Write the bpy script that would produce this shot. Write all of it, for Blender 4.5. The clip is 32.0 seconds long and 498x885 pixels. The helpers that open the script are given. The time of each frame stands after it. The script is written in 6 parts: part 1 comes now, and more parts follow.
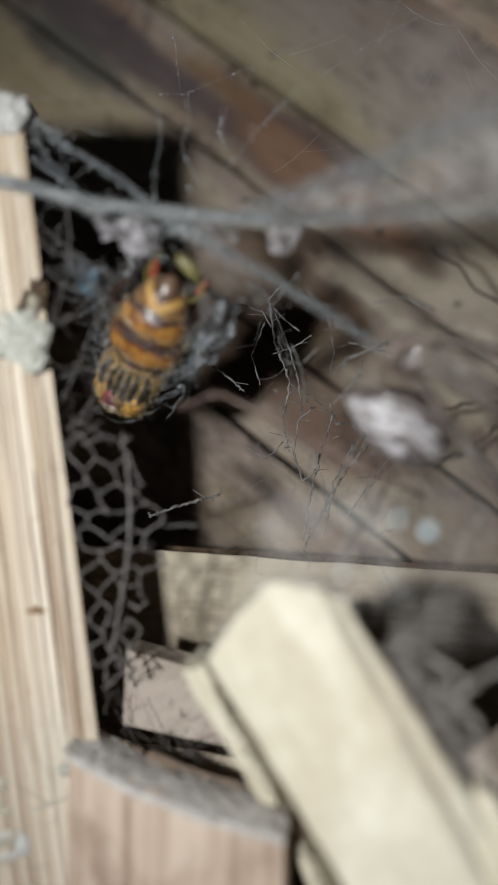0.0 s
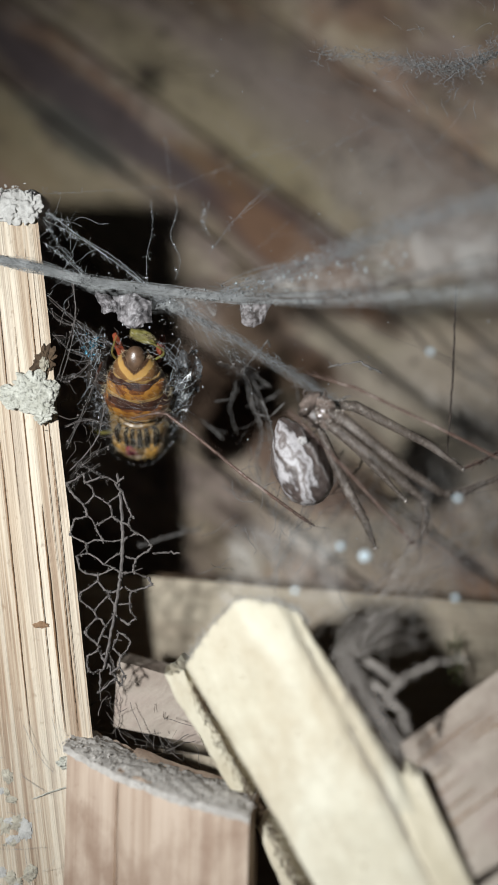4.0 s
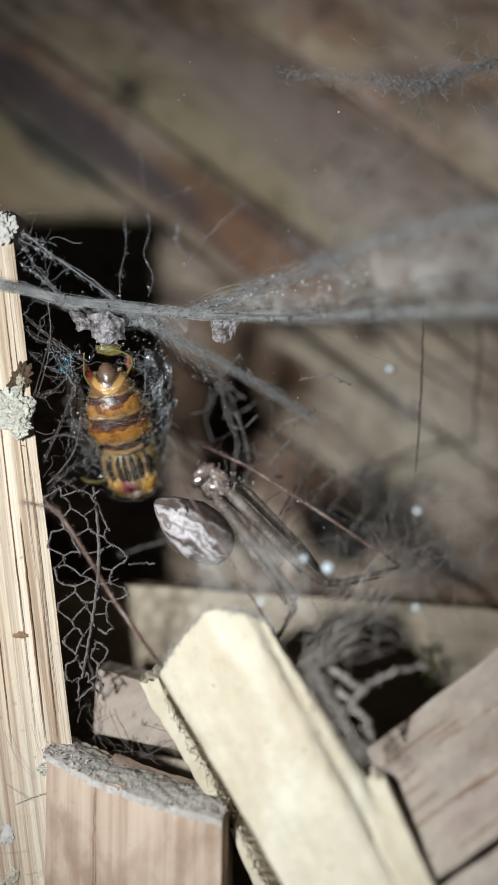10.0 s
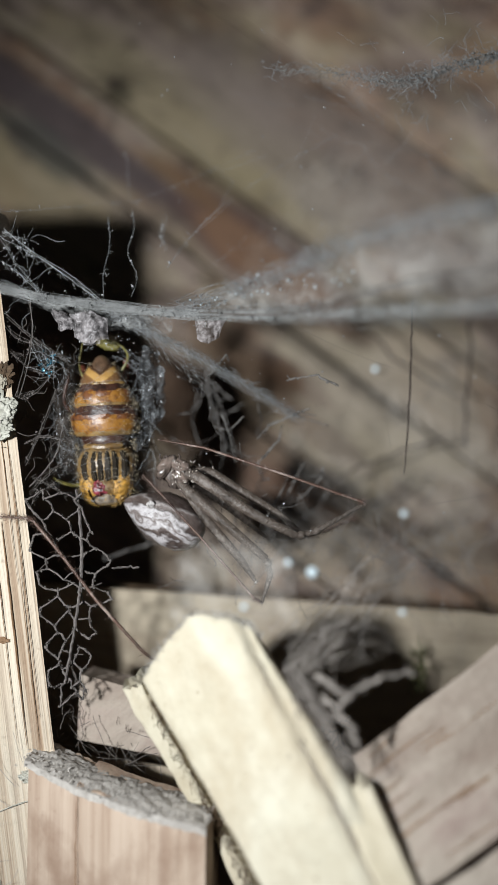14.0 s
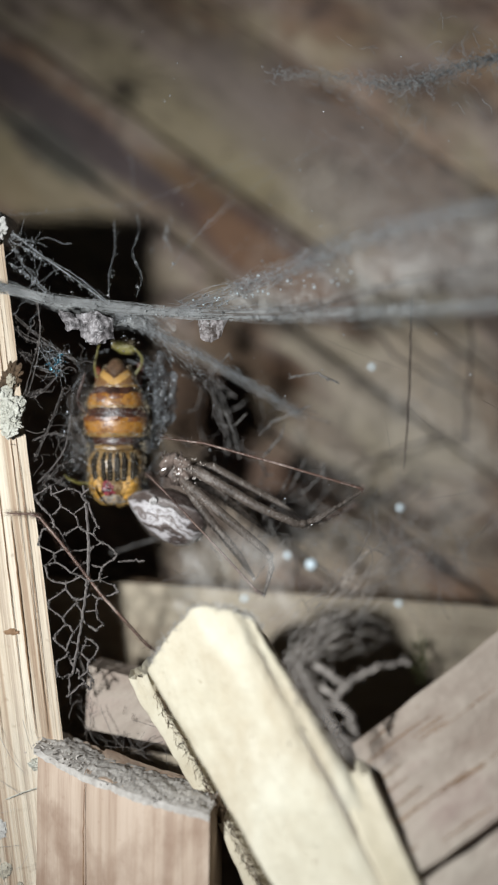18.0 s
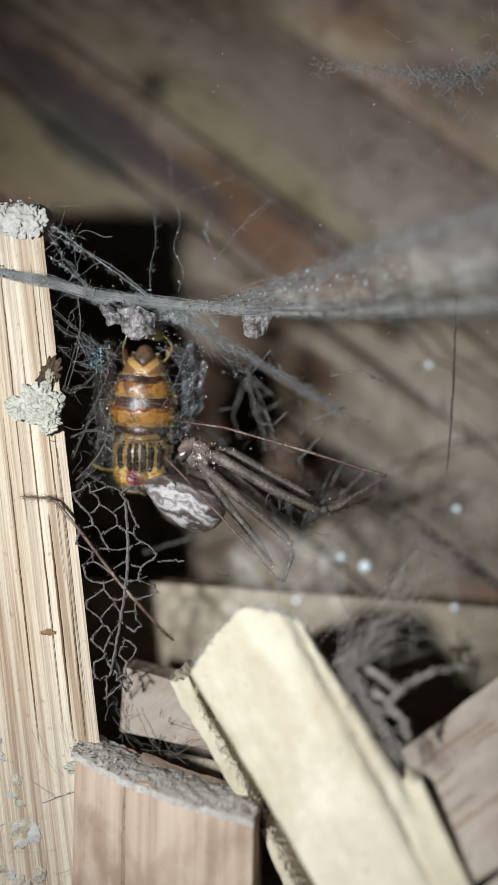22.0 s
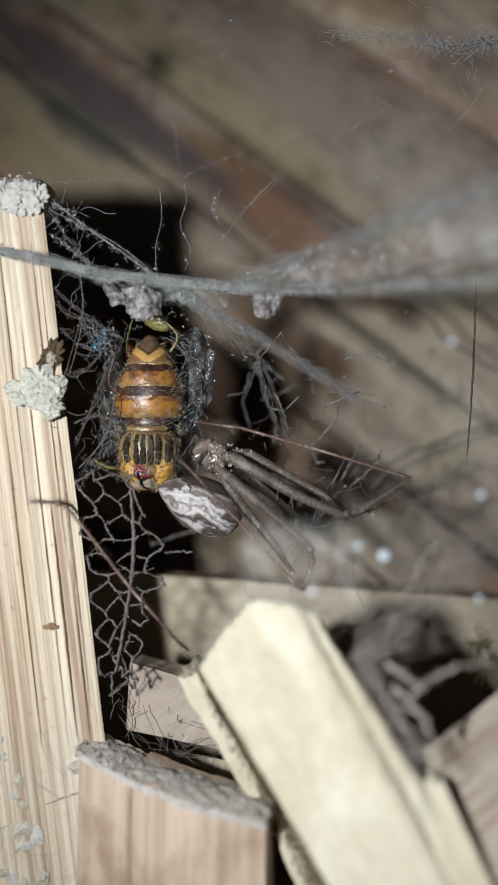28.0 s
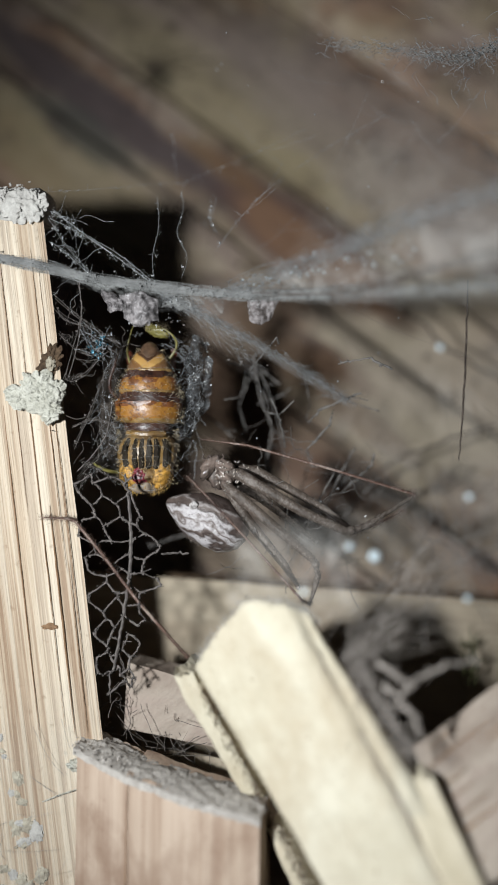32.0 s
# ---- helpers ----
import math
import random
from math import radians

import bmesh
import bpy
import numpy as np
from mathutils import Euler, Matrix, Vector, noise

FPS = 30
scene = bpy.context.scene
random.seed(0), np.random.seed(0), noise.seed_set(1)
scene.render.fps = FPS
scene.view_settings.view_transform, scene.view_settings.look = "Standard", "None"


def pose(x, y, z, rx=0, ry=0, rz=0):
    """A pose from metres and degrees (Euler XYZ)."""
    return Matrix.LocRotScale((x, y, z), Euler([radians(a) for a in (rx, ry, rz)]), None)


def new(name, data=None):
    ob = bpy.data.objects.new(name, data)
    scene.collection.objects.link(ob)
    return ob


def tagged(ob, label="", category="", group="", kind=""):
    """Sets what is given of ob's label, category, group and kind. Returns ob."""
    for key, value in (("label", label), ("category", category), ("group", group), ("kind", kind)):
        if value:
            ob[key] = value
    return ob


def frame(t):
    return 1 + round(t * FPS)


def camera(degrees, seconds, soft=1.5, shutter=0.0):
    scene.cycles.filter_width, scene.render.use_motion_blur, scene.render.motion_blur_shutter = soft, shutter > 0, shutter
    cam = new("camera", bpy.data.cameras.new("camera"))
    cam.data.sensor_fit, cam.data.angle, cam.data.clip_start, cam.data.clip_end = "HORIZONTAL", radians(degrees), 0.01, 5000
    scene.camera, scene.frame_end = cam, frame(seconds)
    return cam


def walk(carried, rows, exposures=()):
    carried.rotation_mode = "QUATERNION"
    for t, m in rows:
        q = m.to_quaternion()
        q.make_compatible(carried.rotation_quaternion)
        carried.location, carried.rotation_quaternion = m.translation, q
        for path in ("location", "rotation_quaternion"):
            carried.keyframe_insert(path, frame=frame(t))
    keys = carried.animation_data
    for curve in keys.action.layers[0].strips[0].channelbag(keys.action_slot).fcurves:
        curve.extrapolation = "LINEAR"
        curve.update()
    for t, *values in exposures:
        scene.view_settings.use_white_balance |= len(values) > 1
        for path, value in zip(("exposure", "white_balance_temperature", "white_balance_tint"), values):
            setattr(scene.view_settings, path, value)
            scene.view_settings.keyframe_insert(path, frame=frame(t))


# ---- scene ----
# ---------------------------------------------------------------- camera
cam = camera(32.99, 32.0, soft=1.5)
MM = 0.001
ROWS = [  # seconds, place in millimetres, turn in degrees
    (0, -3.32, 12.73, 98.35, 87.99, 0.76, 0.46),
    (0.5, -3.11, 11.04, 98.79, 87.96, 0.65, 0.59),
    (1, -1.98, 10.10, 98.92, 88.05, 0.70, 0.84),
    (1.5, -2.48, 4.71, 99.04, 88.98, 0.42, 1.23),
    (2, -2.55, 3.53, 98.39, 89.66, 0.60, 1.24),
    (2.5, -2.22, 3.67, 98.31, 90.25, 0.42, 0.84),
    (3, -2.38, 4.52, 98.19, 90.52, 0.42, 0.56),
    (3.5, -2.36, 3.70, 98.40, 90.63, 0.41, 0.41),
    (4, -1.90, 2.74, 98.80, 90.64, 0.31, -0.02),
    (4.5, -1.69, 0.99, 98.99, 90.67, 0.34, 0.01),
    (6.5, -1.86, 2.10, 99.58, 90.38, 0.54, -0.27),
    (7, -1.49, 2.24, 99.59, 90.36, 0.52, -0.15),
    (7.5, -0.39, 1.06, 100.08, 90.32, 0.65, -0.35),
    (8, -0.69, 0.73, 99.71, 90.49, 0.67, 0.05),
    (8.5, 0.09, 1.05, 100.19, 90.32, 0.77, -0.03),
    (9, 1.02, 0.50, 100.34, 90.30, 0.75, 0.11),
    (9.5, -0.35, 0.98, 99.74, 90.44, 0.82, 0.29),
    (10, 0.40, 1.11, 99.98, 90.43, 0.90, 0.10),
    (10.5, 0.91, 0.84, 100.18, 90.43, 0.84, 0.10),
    (11, 0.02, 0.58, 99.86, 90.45, 0.78, 0.35),
    (11.5, 0.14, 0.76, 99.90, 90.41, 0.87, 0.38),
    (12, 0.76, 0.26, 100.22, 90.45, 0.81, 0.47),
    (12.5, -0.31, 1.17, 99.67, 90.46, 0.84, 0.51),
    (13, 0.44, 2.30, 99.51, 90.51, 0.87, 0.42),
    (13.5, 0.89, 2.59, 100.22, 90.31, 0.89, -0.18),
    (14, 1.28, 2.19, 100.03, 90.48, 0.96, -0.10),
    (14.5, 1.39, 1.84, 100.28, 90.14, 0.90, -0.14),
    (16.5, 1.58, 2.59, 99.90, 90.04, 1.13, 0.37),
    (17, 1.03, 2.73, 99.63, 90.09, 1.10, 0.17),
    (17.5, 1.84, 1.90, 99.96, 90.16, 1.06, 0.53),
    (18, 2.03, 0.63, 99.92, 90.33, 1.12, 0.71),
    (18.5, 1.14, 0.33, 99.59, 90.36, 1.13, 0.89),
    (19, 1.35, -0.08, 100.42, 90.31, 1.02, 1.05),
    (19.5, 0.47, 0.96, 99.60, 90.48, 1.03, 1.19),
    (20, -0.03, 0.11, 99.52, 90.68, 0.93, 0.92),
    (20.5, 0.66, -0.01, 99.80, 90.71, 0.91, 0.93),
    (21, 0.00, 0.20, 99.90, 90.58, 0.76, 0.68),
    (21.5, -1.11, 0.41, 99.19, 90.68, 0.66, 0.64),
    (22, -1.54, 1.83, 99.83, 90.36, 0.59, 0.49),
    (22.5, -1.59, 2.78, 99.94, 90.24, 0.54, 0.46),
    (23, -2.55, 2.33, 99.46, 90.59, 0.52, 0.41),
    (23.5, -2.17, 3.13, 99.43, 90.44, 0.56, 0.47),
    (24, -2.13, 4.23, 99.43, 90.45, 0.46, 0.25),
    (24.5, -2.18, 4.52, 99.65, 90.40, 0.54, 0.14),
    (25, -2.81, 5.34, 99.12, 90.52, 0.69, 0.46),
    (25.5, -1.49, 4.28, 100.05, 90.10, 0.71, 0.77),
    (27.5, -2.43, 5.80, 98.82, 90.13, 0.61, 0.59),
    (28, -1.86, 4.70, 99.06, 90.11, 0.77, 0.96),
    (28.5, -1.66, 4.45, 99.07, 90.20, 0.85, 1.09),
    (29, -1.04, 4.71, 99.23, 89.91, 0.83, 1.20),
    (29.5, -1.18, 3.62, 98.97, 90.08, 0.82, 1.22),
    (30, -2.07, 4.25, 98.43, 90.26, 0.70, 1.11),
    (30.5, -1.96, 4.21, 98.60, 90.15, 0.72, 1.13),
    (31, -0.84, 3.64, 98.98, 90.20, 0.82, 1.20),
    (31.5, -0.36, 2.73, 99.16, 90.30, 0.80, 1.32),
    (32, -1.19, 3.54, 98.98, 90.40, 0.78, 1.23),
]
walk(cam, [(t, pose(x * MM, y * MM, z * MM, rx, ry, rz)) for t, x, y, z, rx, ry, rz in ROWS], exposures=[(0.0, -0.2), (1.0, -0.13), (2.0, -0.18), (3.0, -0.08), (7.0, -0.02), (13.0, -0.02), (14.0, 0.03), (17.0, 0.04), (20.0, -0.07), (32.0, -0.07)])
cam.data.dof.use_dof = True
cam.data.dof.focus_distance = 0.064
cam.data.dof.aperture_fstop = 18

# ---------------------------------------------------------------- light: a small torch in the dark
world = bpy.data.worlds.new("night")
scene.world = world
world.use_nodes = True
world.node_tree.nodes["Background"].inputs[0].default_value = (0.55, 0.6, 0.7, 1)
world.node_tree.nodes["Background"].inputs[1].default_value = 0.021
torch = new("torch", bpy.data.lights.new("torch", "SPOT"))
torch.data.energy = 0.44
torch.data.spot_size = radians(96)
torch.data.spot_blend = 1.0
torch.data.shadow_soft_size = 0.003
torch.data.color = (0.958, 1.0, 1.02)
torch.location = (-0.0364, -0.003, 0.101)
torch.rotation_euler = Vector((0.056, 0.103, -0.006)).to_track_quat("-Z", "Y").to_euler()


# ---------------------------------------------------------------- materials
def nodes_of(name):
    m = bpy.data.materials.new(name)
    m.use_nodes = True
    nt = m.node_tree
    bsdf = nt.nodes["Principled BSDF"]
    return m, nt, bsdf


def node(nt, kind, **values):
    n = nt.nodes.new(kind)
    for key, value in values.items():
        n.inputs[key].default_value = value
    return n


def ramp(nt, fac, stops):
    r = nt.nodes.new("ShaderNodeValToRGB")
    while len(r.color_ramp.elements) < len(stops):
        r.color_ramp.elements.new(0.5)
    for e, (p, c) in zip(r.color_ramp.elements, stops):
        e.position, e.color = p, (*c, 1)
    nt.links.new(fac, r.inputs[0])
    return r.outputs[0]


def mixed(nt, fac, a, b, how="MIX"):
    n = nt.nodes.new("ShaderNodeMix")
    n.data_type, n.blend_type = "RGBA", how
    for sock, v in ((n.inputs[0], fac), (n.inputs[6], a), (n.inputs[7], b)):
        if isinstance(v, (int, float)):
            sock.default_value = v
        elif isinstance(v, tuple):
            sock.default_value = (*v, 1)
        else:
            nt.links.new(v, sock)
    return n.outputs[2]


def coords(nt, turn=(0, 0, 0), scale=(1, 1, 1), shift=(0, 0, 0)):
    """Object coordinates turned so that the grain runs along z, then stretched."""
    tc = nt.nodes.new("ShaderNodeTexCoord")
    a = nt.nodes.new("ShaderNodeMapping")
    a.inputs["Rotation"].default_value = [radians(v) for v in turn]
    a.inputs["Location"].default_value = shift
    b = nt.nodes.new("ShaderNodeMapping")
    b.inputs["Scale"].default_value = scale
    nt.links.new(tc.outputs["Object"], a.inputs[0])
    nt.links.new(a.outputs[0], b.inputs[0])
    return b.outputs[0]


def noise_of(nt, vec, scale, detail=4.0, rough=0.6, out="Fac"):
    n = node(nt, "ShaderNodeTexNoise", Scale=scale, Detail=detail, Roughness=rough)
    nt.links.new(vec, n.inputs["Vector"])
    return n.outputs[out]


def bump(nt, bsdf, height, dist, strength=1.0):
    b = node(nt, "ShaderNodeBump", Strength=strength, Distance=dist)
    nt.links.new(height, b.inputs["Height"])
    nt.links.new(b.outputs[0], bsdf.inputs["Normal"])
    return b


def wood(name, dark, mid, light, turn=(0, 0, 0), fibre=900.0, stretch=0.05, spots=(0.25, 0.2, 0.15), spot_at=0.62, rough=0.75, relief=0.00018, shift=(0, 0, 0), contrast=0.18):
    """Split wood: fibres along z after the turn, broad stains and grey dust."""
    m, nt, bsdf = nodes_of(name)
    fine = noise_of(nt, coords(nt, turn, (1, 1, stretch), shift), fibre, 5, 0.65)
    wide = noise_of(nt, coords(nt, turn, (1, 1, stretch * 1.6), shift), fibre * 0.22, 3, 0.5)
    blot = noise_of(nt, coords(nt, turn, (1, 1, 0.6), shift), 170.0, 5, 0.6)
    speck = noise_of(nt, coords(nt), 1500.0, 2, 0.5)
    c = ramp(nt, fine, [(0.48 - contrast, dark), (0.48, mid), (0.48 + contrast, light)])
    c2 = ramp(nt, wide, [(0.34, dark), (0.5, mid), (0.64, light)])
    c = mixed(nt, 0.5, c, c2)
    c = mixed(nt, ramp(nt, blot, [(spot_at, (0, 0, 0)), (spot_at + 0.16, (0.75, 0.75, 0.75))]), c, spots)
    c = mixed(nt, ramp(nt, speck, [(0.2, (0.5, 0.5, 0.5)), (0.34, (0, 0, 0))]), c, dark)
    nt.links.new(c, bsdf.inputs["Base Color"])
    bsdf.inputs["Roughness"].default_value = rough
    bsdf.inputs["Specular IOR Level"].default_value = 0.25
    h = nt.nodes.new("ShaderNodeMath")
    h.operation = "MULTIPLY_ADD"
    h.inputs[1].default_value = 0.15
    nt.links.new(speck, h.inputs[0])
    nt.links.new(fine, h.inputs[2])
    bump(nt, bsdf, h.outputs[0], relief)
    return m


def dusty(name, a, b, scale=700.0, rough=0.95, relief=0.0004):
    m, nt, bsdf = nodes_of(name)
    n1 = noise_of(nt, coords(nt), scale, 6, 0.7)
    n2 = noise_of(nt, coords(nt), scale * 3.1, 3, 0.6)
    c = ramp(nt, n1, [(0.35, a), (0.6, b)])
    c = mixed(nt, 0.35, c, ramp(nt, n2, [(0.35, a), (0.65, b)]))
    nt.links.new(c, bsdf.inputs["Base Color"])
    bsdf.inputs["Roughness"].default_value = rough
    bsdf.inputs["Specular IOR Level"].default_value = 0.15
    bump(nt, bsdf, n1, relief)
    return m


def plain(name, colour, rough=0.6, spec=0.4, vary=0.25, scale=900.0, **extra):
    m, nt, bsdf = nodes_of(name)
    n1 = noise_of(nt, coords(nt), scale, 4, 0.6)
    lo, hi = tuple(v * (1 - vary) for v in colour), tuple(min(1, v * (1 + vary)) for v in colour)
    nt.links.new(ramp(nt, n1, [(0.35, lo), (0.65, hi)]), bsdf.inputs["Base Color"])
    bsdf.inputs["Roughness"].default_value = rough
    bsdf.inputs["Specular IOR Level"].default_value = spec
    for key, value in extra.items():
        bsdf.inputs[key].default_value = value
    bump(nt, bsdf, n1, 0.00006)
    return m


POST_WOOD = wood("post_wood", (0.22, 0.135, 0.082), (0.48, 0.385, 0.285), (0.66, 0.59, 0.48), turn=(0, 6.3, 0), fibre=1900, stretch=0.006, relief=0.0004, contrast=0.07)
CREAM_WOOD = wood("cream_wood", (0.35, 0.29, 0.2), (0.51, 0.465, 0.36), (0.63, 0.595, 0.49), turn=(0, 31, 0), fibre=300, stretch=0.6, spots=(0.42, 0.355, 0.255), spot_at=0.48, relief=0.0004, contrast=0.2)
SLAT_WOOD = wood("slat_wood", (0.24, 0.155, 0.11), (0.39, 0.295, 0.225), (0.49, 0.39, 0.31), turn=(0, -1.5, 0), fibre=900, stretch=0.03, contrast=0.1, spots=(0.23, 0.15, 0.105), spot_at=0.5)
PALE_WOOD = wood("pale_wood", (0.2, 0.145, 0.115), (0.285, 0.236, 0.195), (0.43, 0.375, 0.315), turn=(0, -50, 0), fibre=360, stretch=0.5, spots=(0.22, 0.15, 0.13), spot_at=0.52, contrast=0.16, relief=0.0004)
BEHIND_WOOD = wood("behind_wood", (0.2, 0.155, 0.115), (0.33, 0.27, 0.2), (0.44, 0.38, 0.29), turn=(0, 86, 0), fibre=380, stretch=0.1, contrast=0.14, spots=(0.22, 0.17, 0.13), spot_at=0.52)
DUST = dusty("grey_dust", (0.33, 0.315, 0.295), (0.52, 0.505, 0.475), 1600, relief=0.0002)
SLAT_DUST = dusty("slat_dust", (0.26, 0.238, 0.215), (0.45, 0.42, 0.388), 900, relief=0.00012)
SOIL = dusty("dark_soil", (0.02, 0.016, 0.012), (0.07, 0.055, 0.04), 300, relief=0.002)
CREAM_DULL = wood("cream_dull", (0.36, 0.3, 0.2), (0.52, 0.46, 0.34), (0.62, 0.56, 0.44), turn=(0, 28, 0), fibre=520, stretch=0.06)


def spread_of(nt, away, strength):
    """Full inside a stain or painted shadow, fading over its rim."""
    m = node(nt, "ShaderNodeMapRange")
    m.interpolation_type = "SMOOTHSTEP"
    for slot, value in zip((1, 2, 3, 4), (1.35, 2.05, strength, 0.0)):
        m.inputs[slot].default_value = value
    nt.links.new(away, m.inputs[0])
    return m.outputs[0]


STAINS_AND_SHADE = (  # along and across the grain, half length, half width, colour, strength
    (21, -1, 15, 11, (0.4, 0.345, 0.265), 0.65),
    (22, -17, 16, 5, (0.3, 0.245, 0.19), 0.6),
    (-25, -6, 18, 5, (0.255, 0.21, 0.125), 0.7),
    (-14, 11.5, 24, 4.5, (0.3, 0.25, 0.15), 0.7),
    (2, 18, 26, 7, (0.27, 0.22, 0.19), 0.7),
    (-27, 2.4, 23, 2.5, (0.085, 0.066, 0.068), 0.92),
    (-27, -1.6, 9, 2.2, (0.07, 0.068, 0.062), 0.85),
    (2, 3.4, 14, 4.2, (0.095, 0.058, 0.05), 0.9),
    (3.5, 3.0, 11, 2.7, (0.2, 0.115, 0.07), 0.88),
    (-12, 5.0, 6, 1.2, (0.17, 0.1, 0.055), 0.7),
    (23, -13.5, 4, 2.5, (0.12, 0.07, 0.045), 0.7),
    (1, -6.5, 3, 1.8, (0.13, 0.08, 0.05), 0.7),
    (12, -5.5, 6, 1.3, (0.19, 0.14, 0.115), 0.6),
    (19.0, -16.2, 6, 2.6, (0.19, 0.115, 0.085), 0.7),
    (13.5, -16.7, 4, 1.5, (0.2, 0.13, 0.1), 0.6),
    # next two: brown patches darkened further to hold the silk's shadow
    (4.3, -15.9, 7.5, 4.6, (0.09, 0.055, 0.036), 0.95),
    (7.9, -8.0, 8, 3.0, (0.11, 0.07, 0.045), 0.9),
    (18.9, -8.6, 7, 1.6, (0.17, 0.12, 0.09), 0.6),
    # shadow of fly and spider painted on the boards
    (15.0, -14.8, 7, 3.6, (0.115, 0.072, 0.05), 0.75),
    (-24, 9.2, 1.6, 1.1, (0.07, 0.06, 0.04), 0.8),
    (11.3, -6.1, 3, 1.6, (0.1, 0.058, 0.035), 0.85),
    (20.6, -15.4, 4.2, 2.2, (0.105, 0.06, 0.04), 0.85),
    (26.2, -13.6, 3.4, 0.8, (0.1, 0.07, 0.05), 0.7),
    (7.6, -12.1, 4.5, 1.6, (0.12, 0.075, 0.05), 0.6),
)


def wall_wood(name, tone=1.0, shift=0.0):
    """Weathered wall boards: olive and pinkish patches, dark streaks along the grain, ragged stains and some painted
    shadow.
    """
    turn = (0, 51.3, 0)
    m, nt, bsdf = nodes_of(name)
    streak = noise_of(nt, coords(nt, turn, (1, 1, 0.15), (shift, 0, 0)), 260, 5, 0.62)
    blot = noise_of(nt, coords(nt, turn, (1, 1, 0.5), (shift, 0, 0)), 105, 5, 0.62)
    hue = noise_of(nt, coords(nt, turn, (1, 1, 0.6), (0, shift, 0)), 95, 4, 0.55)
    fine = noise_of(nt, coords(nt, turn, (1, 1, 0.5)), 900, 4, 0.6)
    paint = lambda *c: tuple(v * tone for v in c)
    c = ramp(nt, hue, [(0.42, paint(0.218, 0.174, 0.115)), (0.55, paint(0.232, 0.18, 0.15))])
    rust = noise_of(nt, coords(nt, turn, (1, 1, 0.45), (shift, 0.1, 0.2)), 120, 4, 0.6)
    c = mixed(nt, ramp(nt, rust, [(0.51, (0, 0, 0)), (0.62, (0.75, 0.75, 0.75))]), c, paint(0.185, 0.108, 0.068))
    c = mixed(nt, ramp(nt, blot, [(0.54, (0, 0, 0)), (0.68, (0.8, 0.8, 0.8))]), c, paint(0.33, 0.28, 0.205))
    c = mixed(nt, ramp(nt, blot, [(0.32, (0.85, 0.85, 0.85)), (0.45, (0, 0, 0))]), c, paint(0.1, 0.07, 0.055))
    c = mixed(nt, ramp(nt, streak, [(0.32, (0.9, 0.9, 0.9)), (0.48, (0, 0, 0))]), c, paint(0.075, 0.055, 0.042))
    c = mixed(nt, ramp(nt, fine, [(0.34, (0.4, 0.4, 0.4)), (0.48, (0, 0, 0))]), c, paint(0.1, 0.08, 0.06))
    mottle = noise_of(nt, coords(nt, turn, (1, 1, 0.55), (0.3, shift, 0)), 340, 5, 0.7)
    c = mixed(nt, ramp(nt, mottle, [(0.36, (0.6, 0.6, 0.6)), (0.47, (0, 0, 0))]), c, paint(0.095, 0.068, 0.058))
    c = mixed(nt, ramp(nt, mottle, [(0.55, (0, 0, 0)), (0.66, (0.5, 0.5, 0.5))]), c, paint(0.3, 0.25, 0.19))
    # stains and painted shadows with ragged rims, each by its place along and across the grain in metres
    tc = nt.nodes.new("ShaderNodeTexCoord")
    flat = nt.nodes.new("ShaderNodeCombineXYZ")
    lean = radians(-38.7)
    for slot, axis in ((0, (math.cos(lean), 0, math.sin(lean))), (1, (-math.sin(lean), 0, math.cos(lean)))):
        dot = nt.nodes.new("ShaderNodeVectorMath")
        dot.operation = "DOT_PRODUCT"
        dot.inputs[1].default_value = axis
        nt.links.new(tc.outputs["Object"], dot.inputs[0])
        nt.links.new(dot.outputs["Value"], flat.inputs[slot])
    ragged = noise_of(nt, coords(nt, turn, (1, 1, 0.4)), 190, 6, 0.68)
    for along, across, long, wide, colour, strength in STAINS_AND_SHADE:
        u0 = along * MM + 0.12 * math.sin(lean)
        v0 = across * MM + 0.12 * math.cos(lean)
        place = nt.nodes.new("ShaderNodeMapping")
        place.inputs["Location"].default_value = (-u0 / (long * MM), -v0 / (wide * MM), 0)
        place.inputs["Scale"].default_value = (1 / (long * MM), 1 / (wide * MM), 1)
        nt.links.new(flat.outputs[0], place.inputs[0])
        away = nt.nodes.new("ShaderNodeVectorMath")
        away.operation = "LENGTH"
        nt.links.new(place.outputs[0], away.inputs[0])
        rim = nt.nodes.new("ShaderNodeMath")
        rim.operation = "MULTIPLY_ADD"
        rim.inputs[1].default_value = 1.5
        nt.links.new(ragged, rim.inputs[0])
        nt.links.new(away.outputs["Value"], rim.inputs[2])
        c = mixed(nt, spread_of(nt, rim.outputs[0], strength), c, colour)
    c = mixed(nt, ramp(nt, mottle, [(0.34, (0.45, 0.45, 0.45)), (0.46, (0, 0, 0))]), c, paint(0.06, 0.045, 0.04))
    nt.links.new(c, bsdf.inputs["Base Color"])
    bsdf.inputs["Roughness"].default_value = 0.8
    bsdf.inputs["Specular IOR Level"].default_value = 0.2
    bump(nt, bsdf, streak, 0.0006)
    return m


# one wood in several tones, painted to offset the torch's falloff across the wall
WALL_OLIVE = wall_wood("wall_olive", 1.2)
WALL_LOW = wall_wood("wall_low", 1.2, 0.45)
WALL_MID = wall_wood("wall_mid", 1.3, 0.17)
WALL_BRIGHT = wall_wood("wall_bright", 2.0, 0.3)
# near-black sheet behind the boards; its colour puts shade into the seams
SEAM_SHADE = wood("seam_shade", (0.008, 0.006, 0.005), (0.02, 0.013, 0.009), (0.04, 0.025, 0.015), turn=(0, 51.3, 0), fibre=260, stretch=0.12, spots=(0.13, 0.09, 0.06), spot_at=0.58)
GROOVE = dusty("groove_dirt", (0.42, 0.365, 0.305), (0.58, 0.52, 0.44), 700)
